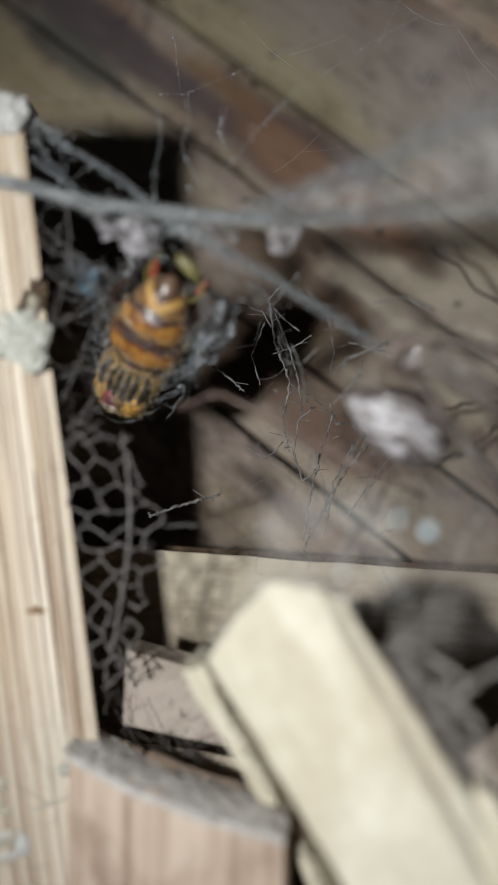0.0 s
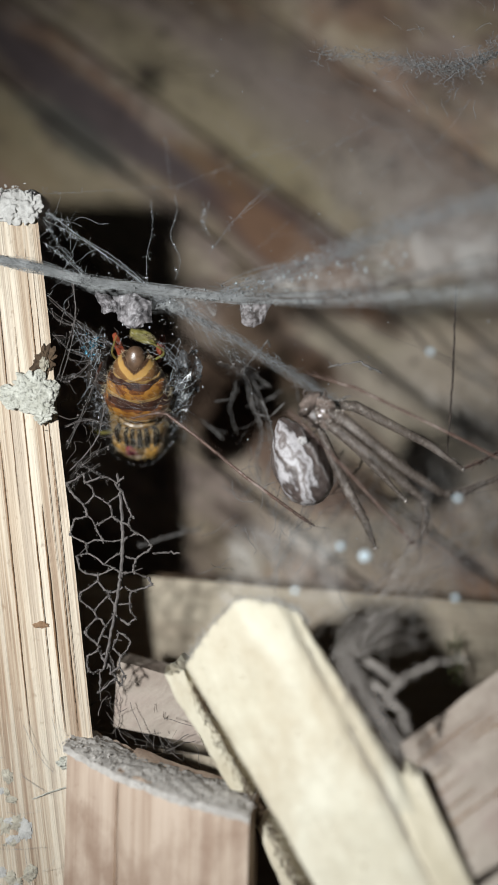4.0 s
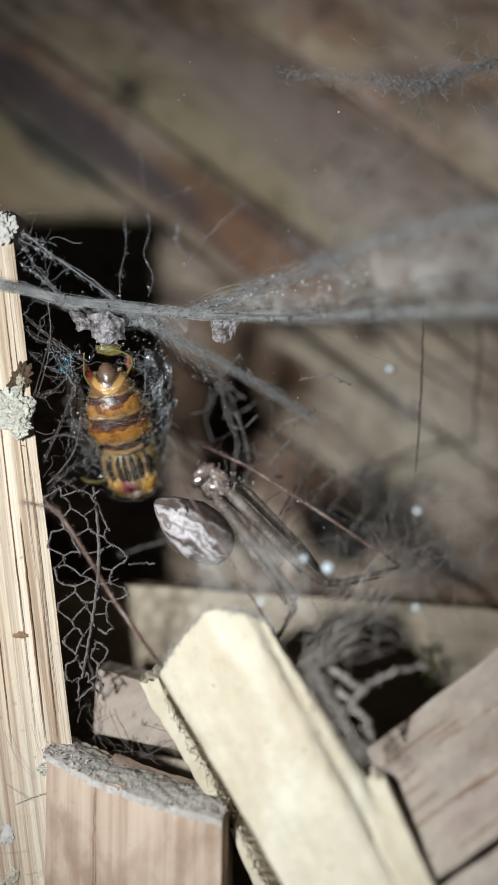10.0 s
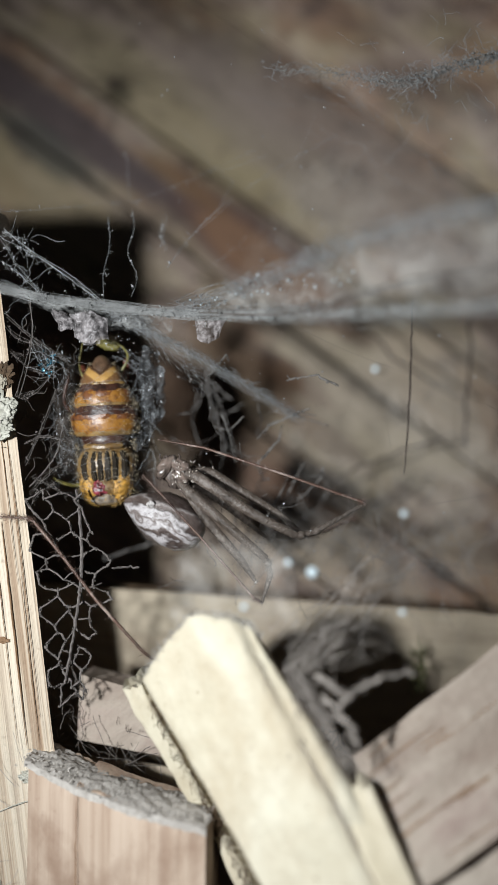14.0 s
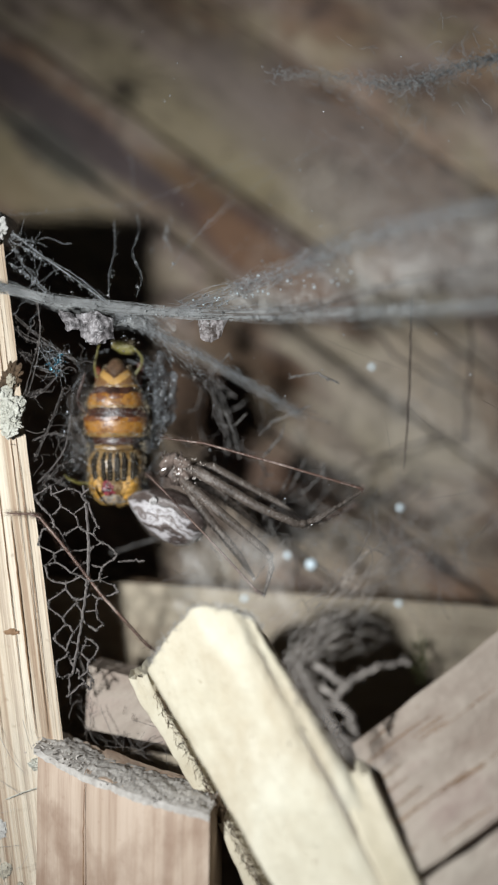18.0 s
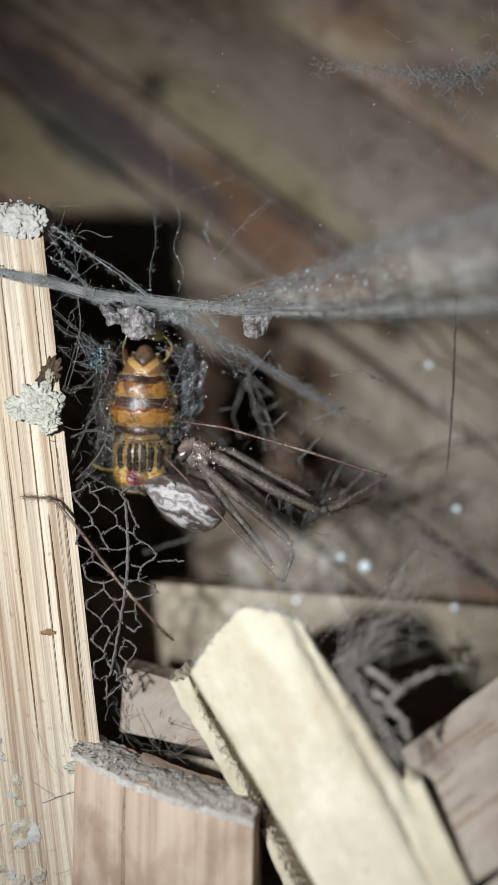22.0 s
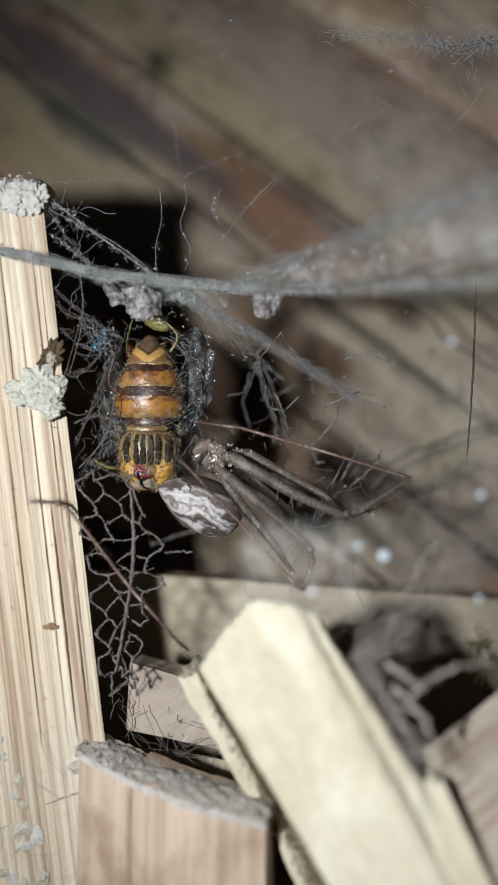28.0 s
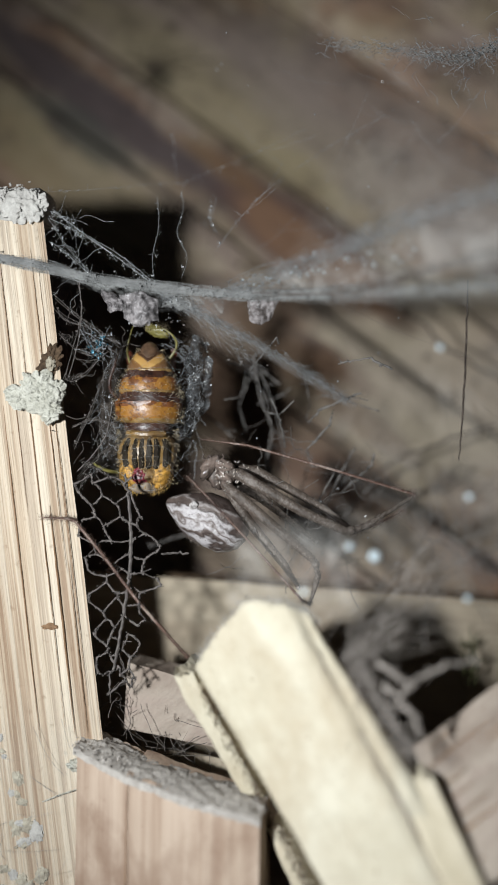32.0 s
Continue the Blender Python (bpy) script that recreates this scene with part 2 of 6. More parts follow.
SPLIT = dusty("split_wood", (0.15, 0.085, 0.045), (0.3, 0.19, 0.115), 900)
BARK_AND_SHADE = dusty("bark_and_shade", (0.02, 0.014, 0.01), (0.12, 0.08, 0.05), 900)
GREY_BARK = dusty("grey_bark", (0.25, 0.22, 0.17), (0.5, 0.46, 0.37), 800)
FLAKE = dusty("pale_flake", (0.36, 0.35, 0.29), (0.62, 0.61, 0.54), 1300, relief=0.0006)
MOSS = dusty("dark_moss", (0.03, 0.035, 0.015), (0.09, 0.09, 0.04), 900)
SILK = plain("grey_silk", (0.2, 0.205, 0.208), 0.7, 0.25)


# ---------------------------------------------------------------- builders (all in millimetres)
def thing(name, base, label, category, group="", kind=""):
    ob = new(name)
    ob.empty_display_size = 0.002
    ob.location = Vector(base) * MM
    return tagged(ob, label, category, group, kind)


def finish(bm, name, material, smooth=True):
    me = bpy.data.meshes.new(name)
    if isinstance(bm, Soup):
        me.from_pydata(bm.verts, [], bm.faces)
        if bm.thin:
            me.attributes.new("thin", "FLOAT", "POINT").data.foreach_set("value", bm.thin)
    else:
        bmesh.ops.recalc_face_normals(bm, faces=bm.faces)
        bm.to_mesh(me)
        bm.free()
    me.materials.append(material)
    if smooth:
        me.shade_smooth()
        me.set_sharp_from_angle(angle=radians(48))
    return me


def part(name, bm, material, parent, label="", smooth=True, kind=""):
    """Links a bmesh, in millimetres of the world, as one mesh under parent."""
    origin = parent.matrix_basis.translation.copy()
    up = parent.parent
    while up:
        origin = origin + up.matrix_basis.translation
        up = up.parent
    if isinstance(bm, Soup):
        bm.verts = [p * MM - origin for p in bm.verts]
    else:
        for v in bm.verts:
            v.co = v.co * MM - origin
    ob = new(name, finish(bm, name, material, smooth))
    ob.parent = parent
    return tagged(ob, label, kind=kind)


def lump(p, scale, amount, seed=0.0):
    return noise.noise(Vector(p) * scale + Vector((seed, seed * 1.7, -seed))) * amount


def slab(tl, tr, br, bl, back, nu=10, nv=24, nd=3, rough=0.12, bulge=0.0, rag=0.0, seed=0.0, scale=0.5, shape=None):
    """A piece of wood: a front face from four corners, its depth along back, edges worn and uneven; rag: raggedness of the top end."""
    tl, tr, br, bl, back = (Vector(p) for p in (tl, tr, br, bl, back))
    along = (bl - tl).normalized()
    bm = bmesh.new()
    grid = {}

    def at(i, j, k):
        if (i, j, k) in grid:
            return grid[i, j, k]
        u, v, w = i / nu, j / nv, k / nd
        p = (tl * (1 - u) + tr * u) * (1 - v) + (bl * (1 - u) + br * u) * v + back * w
        p += -back.normalized() * bulge * (1 - (2 * u - 1) ** 2)
        if shape:
            into, down = shape(u, v * (bl - tl).length)
            p += back.normalized() * into * (1 - w) + along * down
        edges = (i in (0, nu)) + (j in (0, nv)) + (k in (0, nd))
        if edges > 1:
            mid = (tl + tr + br + bl) / 4 + back * 0.5
            side = (tr - tl).normalized() * (0.5 - u)
            p += side * 0.16 + back.normalized() * (0.5 - w) * 0.16
        q = p.copy()
        q -= along * along.dot(p) * 0.8
        p += Vector((lump(q, scale, rough, seed), lump(q, scale, rough, seed + 9), lump(p, scale, rough, seed + 5)))
        if rag:
            fall = max(0.0, 1 - v * nv / 3)
            p += along * fall * (rag * 0.5 + lump((u * 9, w * 7, 0), 1.0, rag, seed + 3) + lump((u * 31, w * 17, 0), 1.0, rag * 0.6, seed))
        grid[i, j, k] = bm.verts.new(p)
        return grid[i, j, k]

    def quads(na, nb, f):
        for a in range(na):
            for b in range(nb):
                bm.faces.new((f(a, b), f(a + 1, b), f(a + 1, b + 1), f(a, b + 1)))

    for k in (0, nd):
        quads(nu, nv, lambda a, b: at(a, b, k))
    for i in (0, nu):
        quads(nv, nd, lambda a, b: at(i, a, b))
    for j in (0, nv):
        quads(nu, nd, lambda a, b: at(a, j, b))
    return bm


def beam(rails, reach, steps, seed, worn=0.5):
    """A split stick: long edges given as start and end, lengthened by reach times; worn edges, uneven faces, a rough slanting end."""
    lines = [(Vector(a), Vector(a) + (Vector(b) - Vector(a)) * reach) for a, b in rails]
    ring = []
    for k in range(len(lines)):
        n = max(2, round((lines[k][0] - lines[(k + 1) % len(lines)][0]).length / 0.28))
        ring += [(k, i / n) for i in range(n)]
    count = len(ring)

    def on(k, f, t):
        return (lines[k][0].lerp(lines[k][1], t)).lerp(lines[(k + 1) % len(lines)][0].lerp(lines[(k + 1) % len(lines)][1], t), f)

    bm = Soup()
    verts, faces = [], []
    wide = 2
    for j in range(steps + 1):
        t = (j / steps) ** 1.6
        raw = [on(k, f, t) for k, f in ring]
        mid = sum(raw, Vector()) / count
        shrink = max(0.0, 1 - j / 4) ** 2 * 0.07
        for i in range(count):
            p = sum((raw[(i + o) % count] for o in range(-wide, wide + 1)), Vector()) / (2 * wide + 1)
            p = p.lerp(mid, shrink)
            grain = Vector((p.x * 0.8, p.y * 0.8, p.z * 0.2))
            out = (p - mid).normalized()
            h = 0.16 * noise.noise(p * 0.3 + Vector((seed, 0, 0))) + 0.09 * noise.noise(grain * 1.4) + 0.04 * noise.noise(grain * 4.5) + 0.03 * noise.noise(p * 3.1)
            p = p + out * h * worn * 2
            if j < 5:
                p += (lines[0][1] - lines[0][0]).normalized() * (0.35 * noise.noise(p * 1.7) + 0.2 * noise.noise(p * 5)) * (1 - j / 5)
            verts.append(p)
    for j in range(steps):
        for i in range(count):
            faces.append((j * count + i, j * count + (i + 1) % count, (j + 1) * count + (i + 1) % count, (j + 1) * count + i))
    for j, way in ((0, 1), (steps, -1)):
        first = verts[j * count:(j + 1) * count]
        mid = sum(first, Vector()) / count
        last = [j * count + i for i in range(count)]
        for f in (0.25, 0.5, 0.75):
            base = len(verts)
            for p in first:
                q = p.lerp(mid, f)
                verts.append(q + Vector((0.25 * noise.noise(q * 2), 0.25 * noise.noise(q * 2 + Vector((5, 0, 0))), 0.4 * noise.noise(q * 1.5))))
            faces += [(last[i], base + i, base + (i + 1) % count, last[(i + 1) % count])[::way] for i in range(count)]
            last = list(range(base, base + count))
        verts.append(mid)
        faces += [(last[i], len(verts) - 1, last[(i + 1) % count])[::way] for i in range(count)]
    bm.add(verts, faces)
    return bm


class Soup:
    """Loose pieces gathered into one mesh, in millimetres."""

    def __init__(self):
        self.verts, self.faces, self.thin = [], [], []

    def add(self, verts, faces):
        n = len(self.verts)
        self.verts += verts
        self.faces += [tuple(i + n for i in f) for f in faces]


def tube(points, radius, sides=5, bm=None, wobble=0.0, seed=0.0, steps=0, ends=0.6, pace=0.7):
    """A thread or limb through points; radius: a number, or one for each point."""
    bm = bm or Soup()
    pts = [Vector(p) for p in points]
    rad = list(radius) if isinstance(radius, (list, tuple)) else [radius] * len(pts)
    if steps:
        fine, frad = [], []
        n = len(pts)
        for i in range(n - 1):
            p0, p1, p2, p3 = pts[max(i - 1, 0)], pts[i], pts[i + 1], pts[min(i + 2, n - 1)]
            for k in range(steps):
                t = k / steps
                fine.append(0.5 * ((2 * p1) + (p2 - p0) * t + (2 * p0 - 5 * p1 + 4 * p2 - p3) * t * t + (3 * p1 - p0 - 3 * p2 + p3) * t ** 3))
                frad.append(rad[i] * (1 - t) + rad[i + 1] * t)
        pts, rad = fine + [pts[-1]], frad + [rad[-1]]
    verts = []
    turns = [(math.cos(2 * math.pi * k / sides), math.sin(2 * math.pi * k / sides)) for k in range(sides)]
    for i, p in enumerate(pts):
        d = (pts[min(i + 1, len(pts) - 1)] - pts[max(i - 1, 0)]).normalized()
        a = d.cross(Vector((0.3, 1, 0.2))).normalized()
        b = d.cross(a)
        if wobble:
            p = p + a * noise.noise(Vector((i * pace, seed, 1))) * wobble + b * noise.noise(Vector((i * pace, seed, 5))) * wobble
        r = rad[i] * (ends if i in (0, len(pts) - 1) else 1)
        verts += [p + (a * c + b * e) * r for c, e in turns]
    faces = []
    for i in range(len(pts) - 1):
        for k in range(sides):
            faces.append((i * sides + k, i * sides + (k + 1) % sides, (i + 1) * sides + (k + 1) % sides, (i + 1) * sides + k))
    faces += [tuple(range(sides))[::-1], tuple(range((len(pts) - 1) * sides, len(pts) * sides))]
    bm.add(verts, faces)
    return bm


def ball_faces(u, v):
    faces = []
    for j in range(v - 1):
        for i in range(u):
            faces.append((1 + j * u + i, 1 + j * u + (i + 1) % u, 1 + (j + 1) * u + (i + 1) % u, 1 + (j + 1) * u + i))
    last = 1 + v * u
    for i in range(u):
        faces += [(0, 1 + (i + 1) % u, 1 + i), (last, 1 + (v - 1) * u + i, 1 + (v - 1) * u + (i + 1) % u)]
    return faces


def blob(centre, size, turn=None, rough=0.0, seed=0.0, u=20, v=12, bm=None, scale=1.0):
    bm = bm or Soup()
    pts = [Vector((0, 0, 1))]
    for j in range(v):
        b = math.pi * (j + 1) / (v + 1)
        pts += [Vector((math.sin(b) * math.cos(2 * math.pi * i / u), math.sin(b) * math.sin(2 * math.pi * i / u), math.cos(b))) for i in range(u)]
    pts.append(Vector((0, 0, -1)))
    turn = turn or Matrix.Identity(3)
    out = []
    for p in pts:
        n = 1 + (lump(p * 2, scale, rough, seed) if rough else 0)
        out.append(Vector(centre) + turn @ Vector((p.x * size[0] * n, p.y * size[1] * n, p.z * size[2] * n)))
    bm.add(out, ball_faces(u, v))
    return bm


def lathe(profile, sides=28, bm=None, centre=(0, 0, 0), flat=1.0, seed=None, rough=0.0):
    """Rings along z: (z, half width, half depth, shift towards -y)."""
    bm = bm or Soup()
    verts, faces = [], []
    for z, rx, ry, sy in profile:
        for k in range(sides):
            a = 2 * math.pi * k / sides
            p = Vector((rx * math.cos(a), ry * math.sin(a) + sy, z)) + Vector(centre)
            if seed is not None:
                n = 1 + lump(p, 1.3, rough, seed)
                p = Vector((p.x * n, p.y * n, p.z))
            verts.append(p)
    for j in range(len(profile) - 1):
        for k in range(sides):
            faces.append((j * sides + k, j * sides + (k + 1) % sides, (j + 1) * sides + (k + 1) % sides, (j + 1) * sides + k))
    faces += [tuple(range(sides))[::-1], tuple(range((len(profile) - 1) * sides, len(profile) * sides))]
    bm.add(verts, faces)
    return bm


def ridge(line, wide, high, nu=60, nv=8, rough=0.25, scale=1.5, seed=0.0, back=(0, 1, 0)):
    """A crust of dust lying along a line: wide along back, high upwards, lumpy."""
    pts = [Vector(p) for p in line]
    bm = Soup()
    verts, faces = [], []
    back = Vector(back).normalized()
    for i in range(nu + 1):
        k = i / nu * (len(pts) - 1)
        j = min(int(k), len(pts) - 2)
        o = pts[j].lerp(pts[j + 1], k - j)
        fade = min(1.0, 6 * min(i, nu - i) / nu + 0.25)
        for m in range(nv + 1):
            v = m / nv
            p = o + back * wide * (v - 0.15) + Vector((0, 0, high * math.sin(math.pi * v) * fade))
            q = p * scale
            h = noise.noise(q + Vector((seed, 0, 0))) + 0.6 * noise.noise(q * 2.7 + Vector((0, seed, 0))) + 0.35 * noise.noise(q * 6.1)
            p += Vector((0.3 * h, 0.5 * noise.noise(q * 1.3 + Vector((9, seed, 4))), h)) * rough
            if m == 0:
                p += Vector((0, 0.1, -0.45))
            if m == nv:
                p.z -= high + 0.3
            verts.append(p)
    for i in range(nu):
        for m in range(nv):
            faces.append((i * (nv + 1) + m, (i + 1) * (nv + 1) + m, (i + 1) * (nv + 1) + m + 1, i * (nv + 1) + m + 1))
    bm.add(verts, faces)
    return bm


# ---------------------------------------------------------------- the setting
def setting(name, bm, material, label, category):
    for v in bm.verts:
        v.co *= MM
    return tagged(new(name, finish(bm, name, material)), label, category, kind="structure")


def build_setting():
    bm = bmesh.new()
    n = 60
    rows = []
    for j in range(n + 1):
        rows.append([])
        for i in range(n + 1):
            p = Vector(((i / n - 0.5) * 1200, (j / n - 0.5) * 1200, 0))
            p.z = lump(p, 0.02, 3.0) + lump(p, 0.09, 1.0) - 1
            rows[-1].append(bm.verts.new(p))
    for j in range(n):
        for i in range(n):
            bm.faces.new((rows[j][i], rows[j][i + 1], rows[j + 1][i + 1], rows[j + 1][i]))
    setting("ground", bm, SOIL, "dark trampled soil floor under the wood pile", "ground")


build_setting()

WALL_Y, LEAN_BACK = 96.5, 0.2  # the board wall leans back a little; its distance at a height of 120 mm


def build_wall():
    wall = thing("wall_back", (0, WALL_Y, 0), "old brown board wall with diagonal dark seams", "wall", kind="structure")
    kinds = [WALL_OLIVE, WALL_MID, WALL_BRIGHT, WALL_LOW]

    def lean(bm):
        for v in bm.verts:
            v.co.y += (v.co.z - 120) * LEAN_BACK
        return bm

    part("backing", lean(slab((-170, WALL_Y + 3.4, 270), (170, WALL_Y + 3.4, 270), (170, WALL_Y + 3.4, -2), (-170, WALL_Y + 3.4, -2), (0, 14, 0), 12, 12, 1, 0.0)), SEAM_SHADE, wall)
    a = radians(-38.7)
    d, nrm = Vector((math.cos(a), 0, math.sin(a))), Vector((-math.sin(a), 0, math.cos(a)))
    edges = [-80, -52, -35, -21, -12.4, -1.4, 7.8, 25.2, 45, 80, 120]
    look_of = [1, 1, 3, 3, 3, 0, 1, 2, 2, 2]
    for i, (e0, e1) in enumerate(zip(edges, edges[1:])):
        o = Vector((0, WALL_Y + (0.0, 0.25, -0.15, 0.15)[i % 4], 120))
        g = 0.26
        c = [o + nrm * (e1 - g) - d * 120, o + nrm * (e1 - g) + d * 120, o + nrm * (e0 + g) + d * 120, o + nrm * (e0 + g) - d * 120]
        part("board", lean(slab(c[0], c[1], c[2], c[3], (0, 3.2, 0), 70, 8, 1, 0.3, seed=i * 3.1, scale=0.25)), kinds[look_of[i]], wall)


build_wall()


# ---------------------------------------------------------------- sticks and pieces of wood
def shards(line, n, length, radius, spread, seed, aim=(0, 0, 1)):
    """Splinters and tufts of dust standing along a line."""
    rnd = random.Random(seed)
    pts = [Vector(p) for p in line]
    bm = Soup()
    for _ in range(n):
        k = rnd.random() * (len(pts) - 1)
        i = min(int(k), len(pts) - 2)
        p = pts[i].lerp(pts[i + 1], k - i) + Vector([rnd.uniform(-1, 1) * spread for _ in range(3)])
        d = (Vector(aim) + Vector([rnd.gauss(0, 0.6) for _ in range(3)])).normalized() * length * rnd.uniform(0.3, 1)
        tube([p, p + d * 0.5 + Vector([rnd.gauss(0, 0.1) * length for _ in range(3)]), p + d], radius * rnd.uniform(0.5, 1.2), 3, bm)
    return bm


def crumbs(line, n, size, spread, seed):
    """Grains of dust and flakes lying along a line."""
    rnd = random.Random(seed)
    pts = [Vector(p) for p in line]
    bm = Soup()
    for _ in range(n):
        k = rnd.random() * (len(pts) - 1)
        i = min(int(k), len(pts) - 2)
        p = pts[i].lerp(pts[i + 1], k - i) + Vector([rnd.gauss(0, 1) * s for s in spread])
        r = size * rnd.uniform(0.3, 1.0)
        blob(p, (r, r * rnd.uniform(0.4, 1), r * rnd.uniform(0.3, 0.9)), rough=1.1, seed=rnd.random() * 50, u=8, v=5, bm=bm)
    return bm


def build_wood():
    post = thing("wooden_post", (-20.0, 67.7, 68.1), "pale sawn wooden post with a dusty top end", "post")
    part("shaft", slab((-30.4, 67.8, 118.3), (-18.3, 68.0, 118.1), (-2.0, 67.6, -37.4), (-14.3, 67.4, -37.3), (-4.5, 13, 0), 20, 90, 4, 0.1, rag=0.9), POST_WOOD, post)
    part("dust_cap", ridge([(-30.2, 68.3, 118.9), (-25.0, 68.4, 119.1), (-18.6, 68.5, 118.8)], 8, 0.6, 140, 30, 0.36, 2.2, 3), DUST, post, "crumbly grey dust on the cut top end")
    top = slab((-30.6, 69.3, 119.9), (-18.7, 69.5, 119.8), (-18.3, 67.7, 116.8), (-29.9, 67.5, 117.0), (0, 5, 0.4), 60, 24, 3, 0.2, seed=31, scale=1.3)
    part("end_grain", top, DUST, post, "rough grey end grain")
    part("end_crumb", crumbs([(-30.2, 68.4, 119.2), (-25.0, 68.4, 119.3), (-18.8, 68.5, 119.0)], 800, 0.12, (0.4, 0.8, 0.16), 43), DUST, post, "crumbs of grey dust on the top end", kind="stuff")
    for k in range(9):
        x = -30.0 + k * 1.38
        part("dust_clump", blob((x, 67.75, 118.0 + 0.35 * math.sin(k * 2.3)), (1.0, 0.45, 0.95 + 0.25 * math.cos(k * 1.7)), Euler((0, k * 0.8, 0)).to_matrix(), rough=0.55, seed=60 + k * 5, u=60, v=40, scale=1.5), DUST, post, "grey crumbling crust hanging over the top edge")
    # pale flake lifted from the face, with the brown pit that it left, a blob with the pit's shade in its colour
    for k, ((x, z), w, h, tilt) in enumerate((((-20.08, 103.05), 1.3, 0.75, 0.5), ((-18.80, 103.99), 1.1, 1.0, -0.4), ((-18.36, 102.36), 1.5, 0.6, 0.2), ((-17.42, 103.35), 0.8, 1.0, 0.6), ((-17.59, 101.63), 0.7, 0.5, -0.7))):
        turn = Euler((0.25 * (k % 3 - 1), tilt, 0.3 * (k % 2) - 0.15)).to_matrix()
        part("flake", blob((x, 67.55 - 0.12 * k, z), (w, 0.34, h), turn, rough=0.6, seed=40 + k * 7, u=84, v=56, scale=1.35), FLAKE, post, "pale crumbling flake of bark or lichen")
    (x, z) = (-17.77, 105.80)
    part("hollow", blob((x, 67.85, z), (0.75, 0.25, 1.15), Euler((0, 0.5, 0)).to_matrix(), rough=0.7, seed=4, u=40, v=26, scale=1.6), BARK_AND_SHADE, post, "brown pit where the bark came away, its shade painted in")
    part("bark_lip", blob((x + 0.1, 67.6, z - 0.1), (0.3, 0.3, 0.5), rough=0.6, seed=14, u=30, v=20, scale=1.8), GREY_BARK, post, "torn brown bark at the pit's rim")
    part("knot", blob((-18.0, 67.8, 85.5), (0.55, 0.08, 0.22), rough=0.7, seed=6), SPLIT, post, "small dark knot")
    for k, (x0, y0, y1, r) in enumerate(((104, 880, 1290, 0.07), (70, 420, 1000, 0.035), (52, 560, 1280, 0.04), (20, 700, 1300, 0.05), (84, 450, 1100, 0.03), (120, 760, 1240, 0.035), (8, 380, 900, 0.03), (138, 980, 1285, 0.04))):
        p, q = Vector((-22.2, 67.9, 115.5)), Vector((-22.5, 67.7, 76.7))
        a, b = (y0 - 400) / 900, (y1 - 400) / 900
        off = Vector(((x0 + (400 - y0) * 0.11) * 0.0426, 0, 0))
        lean = Vector((99 * 0.0426, 0, 0))
        line = [p.lerp(q, t) + lean * t + off for t in (a, a * 0.7 + b * 0.3, a * 0.35 + b * 0.65, b)]
        part("grain_split", tube(line, [r * 0.3, r, r, r * 0.3], 5, steps=10, wobble=0.03, seed=k * 7.0), SPLIT, post, "fine dark split along the grain")
    rnd = random.Random(57)
    for k in range(170):
        z = 84 - 24 * rnd.random() ** 0.7
        low = (84 - z) / 24
        x = -29.5 + (84 - z) * 0.105 + 2.0 + rnd.random() ** 1.3 * (3.5 + 6.0 * low)
        size = rnd.uniform(0.15, 0.35 + 0.4 * low)
        part("lichen", blob((x, 67.75, z), (size, 0.12, size * rnd.uniform(0.5, 1.6)), Euler((0, rnd.uniform(-0.4, 0.4), 0)).to_matrix(), rough=0.6, seed=70 + k * 3, u=20, v=12, scale=1.6), (GREY_BARK, GREY_BARK, DUST)[k % 3], post, "crumbling grey lichen")
    part("tuft", blob((-16.1, 67.4, 75.1), (0.55, 0.3, 0.35), rough=0.9, seed=8, u=30, v=20), FLAKE, post, "small white tuft of old silk")
    part("straw", tube([(-18.7, 67.6, 72.2), (-16.9, 67.5, 72.9), (-15.0, 67.5, 73.4)], 0.05, 5, steps=4, wobble=0.05), FLAKE, post, "thin pale splinter")

    # the post is shrunk and brought nearer, face at 66 mm, keeping its outline in the camera's view
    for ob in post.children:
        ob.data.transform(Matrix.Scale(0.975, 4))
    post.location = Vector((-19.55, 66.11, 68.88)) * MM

    stick = thing("cream_stick", (-1.2, 61.0, 75.0), "thick cream-coloured split stick leaning across the pile", "stick")

    rails = [
        ((-6.44, 61.20, 84.02), (1.42, 56.70, 72.31)),
        ((-4.58, 60.40, 86.93), (2.79, 56.00, 72.66)),
        ((-2.49, 59.30, 89.08), (4.56, 55.20, 73.07)),
        ((-0.14, 58.00, 88.88), (8.01, 53.60, 73.87)),
        ((0.57, 58.60, 88.57), (8.96, 54.20, 73.56)),
        ((1.12, 58.10, 88.42), (9.58, 53.70, 73.81)),
        ((1.94, 58.50, 87.35), (11.03, 54.20, 73.54)),
        ((2.21, 65.50, 85.30), (12.59, 61.00, 70.02)),
        ((-1.28, 67.50, 86.09), (7.54, 63.00, 69.02)),
        ((-5.98, 67.50, 82.31), (3.27, 63.50, 68.79)),
    ]
    part("shaft", beam(rails, 5.2, 300, 4), CREAM_WOOD, stick)
    part("end_fluff", shards([(-6.2, 61.0, 84.4), (-4.6, 60.4, 86.9), (-2.5, 59.4, 89.0), (-0.2, 58.1, 88.9), (1.1, 58.2, 88.4), (1.9, 58.6, 87.4)], 420, 0.55, 0.022, 0.16, 81, (0, -0.3, 0.8)), DUST, stick, "grey fluff on the cut end", kind="stuff")
    grit = Soup()
    rnd = random.Random(83)
    for k in range(60):
        u, v = rnd.random(), rnd.random()
        a = Vector((-4.4, 60.35, 86.7)).lerp(Vector((14.8, 48.9, 49.5)), u * 0.75)
        b = Vector((-0.3, 58.05, 88.6)).lerp(Vector((21.0, 46.4, 49.5)), u * 0.75)
